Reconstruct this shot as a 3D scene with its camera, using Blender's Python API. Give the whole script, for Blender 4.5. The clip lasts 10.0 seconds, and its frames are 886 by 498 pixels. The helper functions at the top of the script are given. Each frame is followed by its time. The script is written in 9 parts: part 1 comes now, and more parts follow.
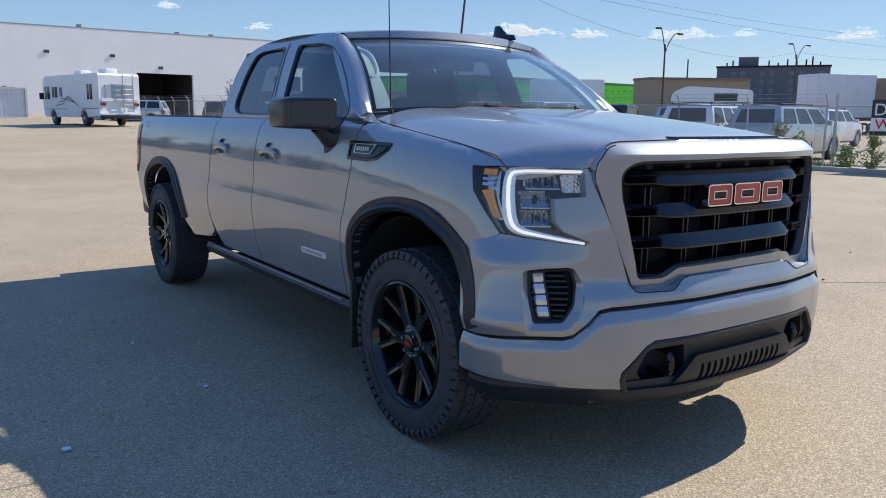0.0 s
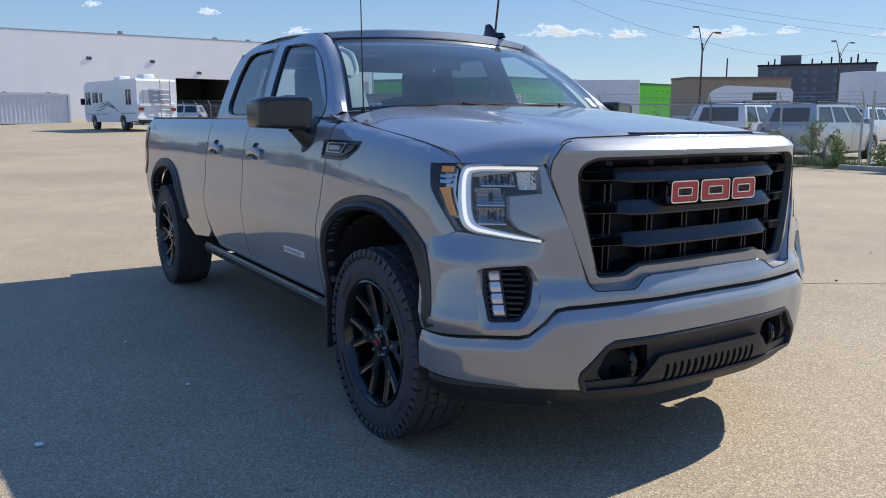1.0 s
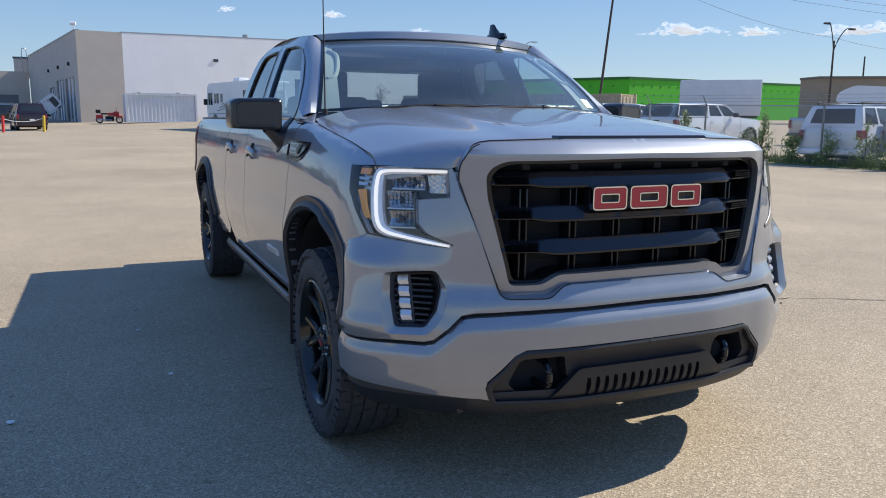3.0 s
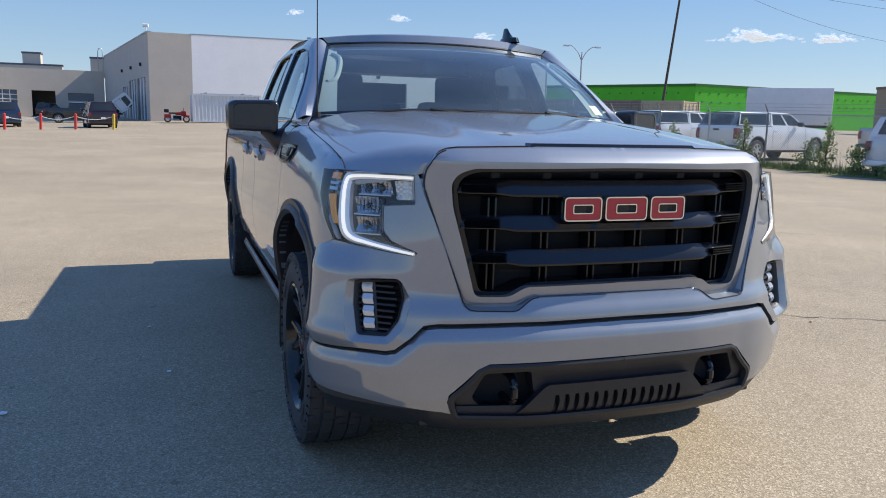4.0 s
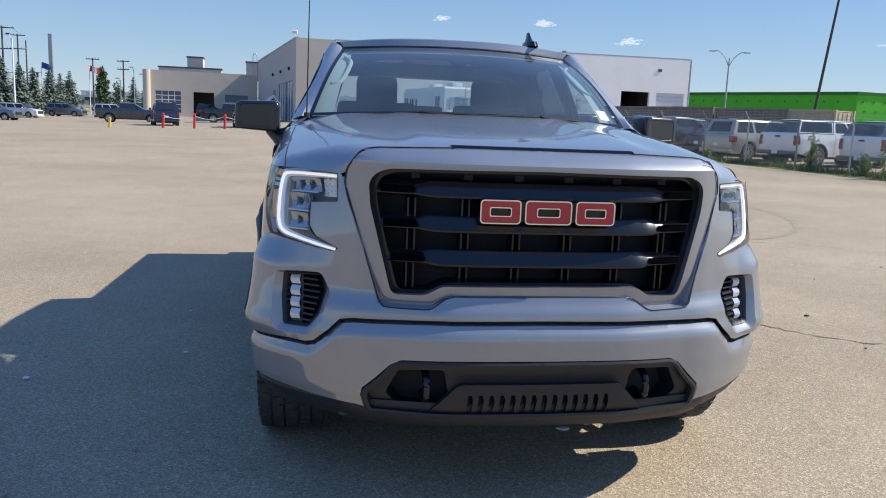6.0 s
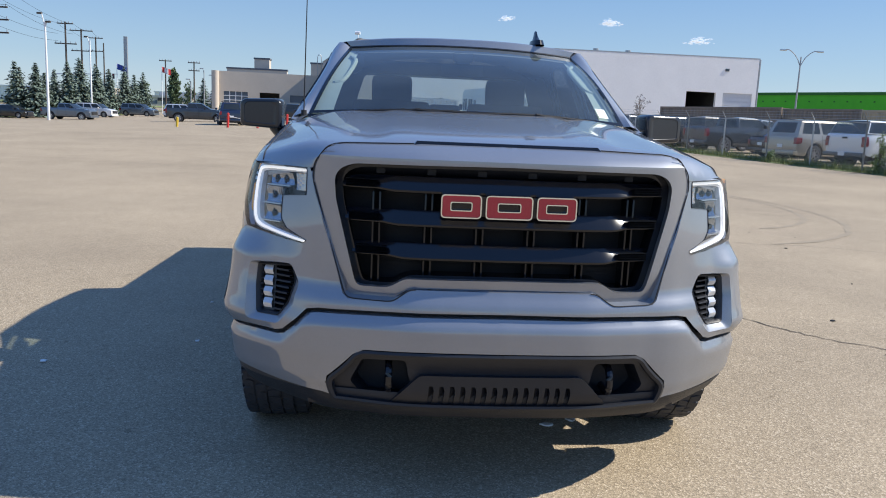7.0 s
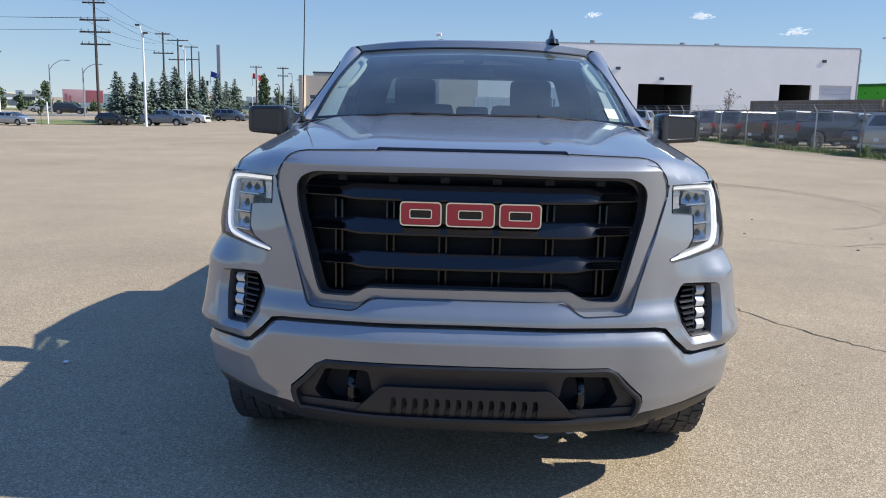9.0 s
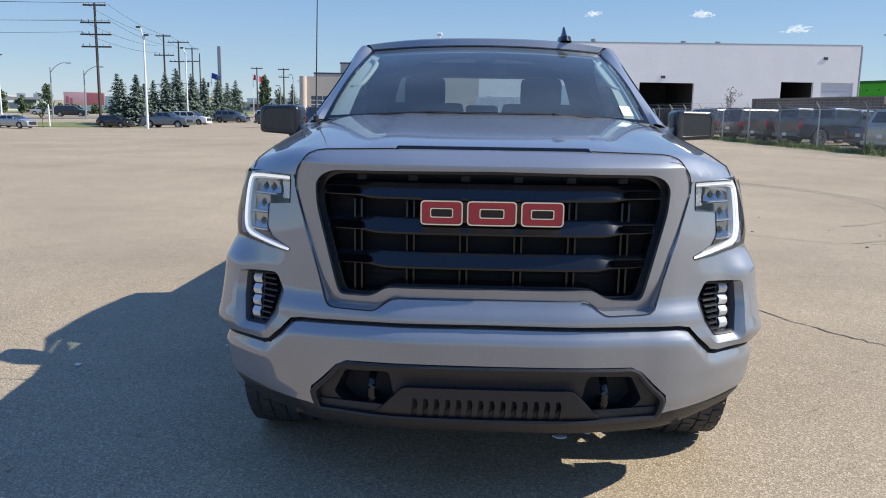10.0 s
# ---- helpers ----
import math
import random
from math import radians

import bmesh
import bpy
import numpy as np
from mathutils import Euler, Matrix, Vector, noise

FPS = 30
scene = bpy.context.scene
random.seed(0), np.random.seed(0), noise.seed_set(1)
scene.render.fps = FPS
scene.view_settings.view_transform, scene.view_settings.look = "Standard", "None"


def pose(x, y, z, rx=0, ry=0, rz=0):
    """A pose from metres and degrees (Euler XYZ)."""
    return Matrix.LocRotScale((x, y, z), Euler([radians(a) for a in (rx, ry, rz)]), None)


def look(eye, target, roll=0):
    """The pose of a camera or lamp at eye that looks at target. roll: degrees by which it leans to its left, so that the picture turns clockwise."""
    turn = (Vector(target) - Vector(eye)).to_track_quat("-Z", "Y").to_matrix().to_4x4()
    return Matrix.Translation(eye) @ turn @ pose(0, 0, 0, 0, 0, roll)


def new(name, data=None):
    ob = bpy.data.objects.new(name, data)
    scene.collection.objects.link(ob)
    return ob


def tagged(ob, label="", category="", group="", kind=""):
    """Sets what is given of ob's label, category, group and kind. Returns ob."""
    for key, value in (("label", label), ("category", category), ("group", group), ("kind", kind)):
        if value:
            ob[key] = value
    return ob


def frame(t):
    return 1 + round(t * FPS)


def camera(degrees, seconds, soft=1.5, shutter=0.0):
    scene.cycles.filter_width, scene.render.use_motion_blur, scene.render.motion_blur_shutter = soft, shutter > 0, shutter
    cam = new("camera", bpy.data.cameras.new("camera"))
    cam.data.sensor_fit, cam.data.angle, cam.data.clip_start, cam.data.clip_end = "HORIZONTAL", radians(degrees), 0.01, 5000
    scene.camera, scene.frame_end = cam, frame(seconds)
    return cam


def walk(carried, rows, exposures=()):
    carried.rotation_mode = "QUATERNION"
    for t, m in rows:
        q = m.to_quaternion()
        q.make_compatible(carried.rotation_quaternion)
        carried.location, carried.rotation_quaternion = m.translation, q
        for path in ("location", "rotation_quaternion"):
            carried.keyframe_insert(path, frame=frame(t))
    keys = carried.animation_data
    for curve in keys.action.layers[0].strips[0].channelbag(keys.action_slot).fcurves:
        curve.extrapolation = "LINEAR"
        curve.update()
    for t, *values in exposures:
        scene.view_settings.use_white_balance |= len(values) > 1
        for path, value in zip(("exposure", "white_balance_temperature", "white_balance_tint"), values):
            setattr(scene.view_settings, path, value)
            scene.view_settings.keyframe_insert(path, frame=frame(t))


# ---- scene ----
from mathutils import geometry

PATH = [
    (0, (-2.739, -2.826, 1.392), (-1.614, -1.207, 1.056), 0.6),
    (0.5, (-2.614, -2.894, 1.386), (-1.522, -1.251, 1.056), 0.4),
    (1, (-2.48, -2.974, 1.375), (-1.434, -1.302, 1.044), 0.1),
    (1.5, (-2.318, -3.005, 1.371), (-1.331, -1.297, 1.04), -0.2),
    (2, (-2.149, -3.059, 1.383), (-1.227, -1.316, 1.05), -0.2),
    (2.5, (-1.979, -3.216, 1.382), (-1.124, -1.44, 1.049), 0.0),
    (4, (-1.494, -3.341, 1.392), (-0.844, -1.477, 1.069), 1.3),
    (4.5, (-1.302, -3.457, 1.396), (-0.733, -1.566, 1.077), 1.7),
    (5, (-1.133, -3.566, 1.389), (-0.65, -1.652, 1.072), 1.9),
    (6.5, (-0.602, -3.598, 1.406), (-0.369, -1.638, 1.082), 2.4),
    (7, (-0.439, -3.686, 1.401), (-0.282, -1.719, 1.075), 2.4),
    (7.5, (-0.297, -3.643, 1.407), (-0.21, -1.671, 1.08), 2.2),
    (8, (-0.165, -3.583, 1.418), (-0.144, -1.61, 1.09), 2.0),
    (8.5, (-0.055, -3.6, 1.432), (-0.086, -1.628, 1.1), 1.6),
    (9, (-0.003, -3.623, 1.432), (-0.065, -1.652, 1.099), 1.3),
    (9.5, (-0.026, -3.615, 1.43), (-0.098, -1.645, 1.095), 1.0),
    (10, (-0.071, -3.597, 1.423), (-0.137, -1.626, 1.09), 0.9),
]
cam = camera(59.4, 10.0, soft=1.0)
walk(cam, [(t, look(eye, target, roll)) for t, eye, target, roll in PATH])

# ---- world and sun ----
SUN_TO = Vector((1.11, 0.005, 1.0)).normalized()
world = bpy.data.worlds.new("sky")
scene.world = world
world.use_nodes = True
wn, wl = world.node_tree.nodes, world.node_tree.links
sky = wn.new("ShaderNodeTexSky")
sky.sky_type = "NISHITA"
sky.sun_disc = False
sky.sun_elevation = math.asin(SUN_TO.z)
sky.sun_rotation = math.atan2(SUN_TO.x, SUN_TO.y)
sky.air_density, sky.dust_density, sky.ozone_density = 1.0, 0.2, 3.0
wn["Background"].inputs["Strength"].default_value = 0.12
# clear northern summer sky: pale at the horizon, deeper blue overhead
wtc, wsep, wramp = wn.new("ShaderNodeTexCoord"), wn.new("ShaderNodeSeparateXYZ"), wn.new("ShaderNodeValToRGB")
wl.new(wtc.outputs["Generated"], wsep.inputs[0])
wl.new(wsep.outputs[2], wramp.inputs[0])
while len(wramp.color_ramp.elements) < 5:
    wramp.color_ramp.elements.new(0.5)
for el, (p, c) in zip(wramp.color_ramp.elements, ((0.0, (2.95, 3.8, 4.65)), (0.06, (2.1, 3.15, 4.4)), (0.16, (1.35, 2.5, 4.4)), (0.45, (0.88, 2.1, 5.1)), (1.0, (0.78, 1.98, 5.3)))):
    el.position, el.color = p, (*c, 1)
blend = wn.new("ShaderNodeMix")
blend.data_type = "RGBA"
blend.inputs[0].default_value = 0.75
wl.new(sky.outputs[0], blend.inputs[6])
wl.new(wramp.outputs[0], blend.inputs[7])
wl.new(blend.outputs[2], wn["Background"].inputs["Color"])
sun_data = bpy.data.lights.new("sun", "SUN")
sun_data.energy, sun_data.angle, sun_data.color = 5.0, radians(0.53), (1.0, 0.94, 0.83)
sun = new("sun", sun_data)
sun.rotation_euler = SUN_TO.to_track_quat("Z", "Y").to_euler()
sun.location = (30, 0, 40)
scene.view_settings.exposure = 0.40


# ---- materials ----
def mat(name, color, rough=0.6, metal=0.0, var=0.12, scale=8.0, bump=0.0, bump_scale=120.0, coat=0.0, rvar=0.0, spec=0.5, alpha=1.0, emit=0.0, per_object=0.0, trans=0.0, stretch=(1, 1, 1)):
    m = bpy.data.materials.new(name)
    m.use_nodes = True
    n, l = m.node_tree.nodes, m.node_tree.links
    b = n["Principled BSDF"]
    b.inputs["Roughness"].default_value = rough
    b.inputs["Metallic"].default_value = metal
    b.inputs["Specular IOR Level"].default_value = spec
    b.inputs["Coat Weight"].default_value = coat
    b.inputs["Coat Roughness"].default_value = 0.03
    b.inputs["Alpha"].default_value = alpha
    b.inputs["Transmission Weight"].default_value = trans
    b.inputs["Base Color"].default_value = (*color, 1)
    if emit:
        b.inputs["Emission Color"].default_value = (1.0, 0.98, 0.94, 1)
        b.inputs["Emission Strength"].default_value = emit
    tc = n.new("ShaderNodeTexCoord")
    src = tc.outputs["Object"]
    if stretch != (1, 1, 1):
        mp = n.new("ShaderNodeMapping")
        mp.inputs["Scale"].default_value = stretch
        l.new(src, mp.inputs[0])
        src = mp.outputs[0]
    col = None
    if var > 0:
        big = n.new("ShaderNodeTexNoise")
        big.inputs["Scale"].default_value, big.inputs["Detail"].default_value = scale, 6
        l.new(src, big.inputs["Vector"])
        small = n.new("ShaderNodeTexNoise")
        small.inputs["Scale"].default_value, small.inputs["Detail"].default_value = scale * 14, 3
        l.new(src, small.inputs["Vector"])
        add = n.new("ShaderNodeMath")
        add.operation = "ADD"
        l.new(big.outputs["Fac"], add.inputs[0]), l.new(small.outputs["Fac"], add.inputs[1])
        mr = n.new("ShaderNodeMapRange")
        mr.inputs[1].default_value, mr.inputs[2].default_value = 0.6, 1.4
        mr.inputs[3].default_value, mr.inputs[4].default_value = 1 - var, 1 + var
        l.new(add.outputs[0], mr.inputs[0])
        hsv = n.new("ShaderNodeHueSaturation")
        hsv.inputs["Color"].default_value = (*color, 1)
        val = mr.outputs[0]
        if per_object:
            oi = n.new("ShaderNodeObjectInfo")
            pr = n.new("ShaderNodeMapRange")
            pr.inputs[3].default_value, pr.inputs[4].default_value = 1 - per_object, 1 + per_object
            l.new(oi.outputs["Random"], pr.inputs[0])
            mu = n.new("ShaderNodeMath")
            mu.operation = "MULTIPLY"
            l.new(val, mu.inputs[0]), l.new(pr.outputs[0], mu.inputs[1])
            val = mu.outputs[0]
        l.new(val, hsv.inputs["Value"])
        l.new(hsv.outputs[0], b.inputs["Base Color"])
        if rvar:
            rr = n.new("ShaderNodeMapRange")
            rr.inputs[1].default_value, rr.inputs[2].default_value = 0.6, 1.4
            rr.inputs[3].default_value, rr.inputs[4].default_value = max(0.02, rough - rvar), rough + rvar
            l.new(add.outputs[0], rr.inputs[0])
            l.new(rr.outputs[0], b.inputs["Roughness"])
    if bump > 0:
        bn = n.new("ShaderNodeTexNoise")
        bn.inputs["Scale"].default_value, bn.inputs["Detail"].default_value = bump_scale, 4
        l.new(src, bn.inputs["Vector"])
        bp = n.new("ShaderNodeBump")
        bp.inputs["Strength"].default_value, bp.inputs["Distance"].default_value = bump, 0.01
        l.new(bn.outputs["Fac"], bp.inputs["Height"])
        l.new(bp.outputs[0], b.inputs["Normal"])
    return m


def glass(name, tint, clear=0.75, rough=0.0, dust_haze=0.0, least=0.085):
    """Thin pane: clear sheet mixed with a mirror gloss."""
    m = bpy.data.materials.new(name)
    m.use_nodes = True
    n, l = m.node_tree.nodes, m.node_tree.links
    n.remove(n["Principled BSDF"])
    tr, gl, mx, fr = n.new("ShaderNodeBsdfTransparent"), n.new("ShaderNodeBsdfGlossy"), n.new("ShaderNodeMixShader"), n.new("ShaderNodeLayerWeight")
    tr.inputs[0].default_value = (*[c * clear for c in tint], 1)
    gl.inputs["Roughness"].default_value = rough
    gl.inputs["Color"].default_value = (1, 1, 1, 1)
    # gloss rises towards grazing view, alike from both faces
    fr.inputs["Blend"].default_value = 0.5
    pw, sc = n.new("ShaderNodeMath"), n.new("ShaderNodeMapRange")
    pw.operation = "POWER"
    pw.inputs[1].default_value = 4.2
    sc.inputs[3].default_value, sc.inputs[4].default_value = least, 1.0
    l.new(fr.outputs["Facing"], pw.inputs[0]), l.new(pw.outputs[0], sc.inputs[0])
    l.new(sc.outputs[0], mx.inputs[0]), l.new(tr.outputs[0], mx.inputs[1]), l.new(gl.outputs[0], mx.inputs[2])
    out = mx.outputs[0]
    # pale bluish veil: a little dust, plus glare and sky reflection painted in
    if dust_haze:
        df, m2 = n.new("ShaderNodeBsdfDiffuse"), n.new("ShaderNodeMixShader")
        df.inputs[0].default_value = (0.42, 0.52, 0.58, 1)
        nz = n.new("ShaderNodeTexNoise")
        nz.inputs["Scale"].default_value = 3.0
        mr = n.new("ShaderNodeMapRange")
        mr.inputs[3].default_value, mr.inputs[4].default_value = dust_haze * 0.3, dust_haze * 1.9
        l.new(nz.outputs["Fac"], mr.inputs[0])
        l.new(mr.outputs[0], m2.inputs[0])
        l.new(out, m2.inputs[1]), l.new(df.outputs[0], m2.inputs[2])
        out = m2.outputs[0]
    l.new(out, n["Material Output"].inputs[0])
    return m


def ground_material():
    """Sun-bleached asphalt: pale aggregate over dark binder, tyre arcs, old patches and stains."""
    m = bpy.data.materials.new("bleached_asphalt")
    m.use_nodes = True
    n, l = m.node_tree.nodes, m.node_tree.links
    b = n["Principled BSDF"]
    b.inputs["Roughness"].default_value = 0.88
    b.inputs["Specular IOR Level"].default_value = 0.3
    tc = n.new("ShaderNodeTexCoord")

    def noise_tex(sc, det=6, rough=0.6, vec=None):
        t = n.new("ShaderNodeTexNoise")
        t.inputs["Scale"].default_value, t.inputs["Detail"].default_value, t.inputs["Roughness"].default_value = sc, det, rough
        l.new(vec or tc.outputs["Object"], t.inputs["Vector"])
        return t.outputs["Fac"]

    def ramp(src, stops):
        r = n.new("ShaderNodeValToRGB")
        e = r.color_ramp.elements
        while len(e) < len(stops):
            e.new(0.5)
        for el, (p, c) in zip(e, stops):
            el.position, el.color = p, (*c, 1)
        l.new(src, r.inputs[0])
        return r.outputs[0]

    def mix(mode, f, a, c):
        x = n.new("ShaderNodeMix")
        x.data_type, x.blend_type = "RGBA", mode
        if isinstance(f, float):
            x.inputs[0].default_value = f
        else:
            l.new(f, x.inputs[0])
        l.new(a, x.inputs[6]), l.new(c, x.inputs[7])
        return x.outputs[2]

    vo = n.new("ShaderNodeTexVoronoi")
    vo.inputs["Scale"].default_value = 150.0
    l.new(tc.outputs["Object"], vo.inputs["Vector"])
    sep = n.new("ShaderNodeSeparateColor")
    l.new(vo.outputs["Color"], sep.inputs[0])
    stone = ramp(sep.outputs[0], [(0.0, (0.235, 0.192, 0.135)), (0.45, (0.345, 0.280, 0.196)), (0.8, (0.42, 0.342, 0.242)), (1.0, (0.57, 0.48, 0.365))])
    grain = ramp(noise_tex(260, 3), [(0.32, (0.70, 0.695, 0.69)), (0.62, (1.05, 1.05, 1.045))])
    col = mix("MULTIPLY", 0.85, stone, grain)
    broad = ramp(noise_tex(0.35, 5, 0.55), [(0.33, (0.90, 0.895, 0.89)), (0.65, (1.09, 1.085, 1.07))])
    col = mix("MULTIPLY", 1.0, col, broad)
    mid = ramp(noise_tex(2.3, 7, 0.62), [(0.36, (0.90, 0.895, 0.89)), (0.6, (1.04, 1.04, 1.04))])
    col = mix("MULTIPLY", 0.5, col, mid)
    # long worn strips left by traffic
    mp = n.new("ShaderNodeMapping")
    mp.inputs["Scale"].default_value = (0.03, 0.14, 1)
    mp.inputs["Rotation"].default_value = (0, 0, radians(-6))
    l.new(tc.outputs["Object"], mp.inputs[0])
    strips = ramp(noise_tex(1.0, 4, 0.55, mp.outputs[0]), [(0.40, (0.78, 0.78, 0.78)), (0.50, (1.0, 1.0, 1.0)), (0.72, (1.06, 1.05, 1.04))])
    col = mix("MULTIPLY", 0.35, col, strips)
    spots = ramp(noise_tex(7.5, 2, 0.5), [(0.70, (1, 1, 1)), (0.755, (0.55, 0.53, 0.5))])
    col = mix("MULTIPLY", 0.6, col, spots)
    l.new(col, b.inputs["Base Color"])
    bp = n.new("ShaderNodeBump")
    bp.inputs["Strength"].default_value, bp.inputs["Distance"].default_value = 0.5, 0.004
    l.new(vo.outputs["Distance"], bp.inputs["Height"])
    l.new(bp.outputs[0], b.inputs["Normal"])
    return m


def paint_material(name, color):
    """Metallic car paint: flake under a clear coat, with a faint orange peel."""
    m = bpy.data.materials.new(name)
    m.use_nodes = True
    n, l = m.node_tree.nodes, m.node_tree.links
    b = n["Principled BSDF"]
    b.inputs["Metallic"].default_value = 0.42
    b.inputs["Roughness"].default_value = 0.49
    b.inputs["Coat Weight"].default_value = 1.0
    b.inputs["Coat Roughness"].default_value = 0.025
    b.inputs["Coat IOR"].default_value = 2.1
    tc = n.new("ShaderNodeTexCoord")
    fl = n.new("ShaderNodeTexVoronoi")
    fl.inputs["Scale"].default_value = 900
    l.new(tc.outputs["Object"], fl.inputs["Vector"])
    dust_haze = n.new("ShaderNodeTexNoise")
    dust_haze.inputs["Scale"].default_value, dust_haze.inputs["Detail"].default_value = 3.0, 8
    l.new(tc.outputs["Object"], dust_haze.inputs["Vector"])
    sp = n.new("ShaderNodeSeparateColor")
    l.new(fl.outputs["Color"], sp.inputs[0])
    ad = n.new("ShaderNodeMath")
    ad.operation = "ADD"
    l.new(sp.outputs[0], ad.inputs[0]), l.new(dust_haze.outputs["Fac"], ad.inputs[1])
    mr = n.new("ShaderNodeMapRange")
    mr.inputs[1].default_value, mr.inputs[2].default_value = 0.2, 1.6
    mr.inputs[3].default_value, mr.inputs[4].default_value = 0.82, 1.18
    l.new(ad.outputs[0], mr.inputs[0])
    hsv = n.new("ShaderNodeHueSaturation")
    hsv.inputs["Color"].default_value = (*color, 1)
    l.new(mr.outputs[0], hsv.inputs["Value"])
    l.new(hsv.outputs[0], b.inputs["Base Color"])
    pe = n.new("ShaderNodeTexNoise")
    pe.inputs["Scale"].default_value = 160
    l.new(tc.outputs["Object"], pe.inputs["Vector"])
    bp = n.new("ShaderNodeBump")
    bp.inputs["Strength"].default_value, bp.inputs["Distance"].default_value = 0.02, 0.002
    l.new(pe.outputs["Fac"], bp.inputs["Height"])
    l.new(bp.outputs[0], b.inputs["Coat Normal"])
    return m


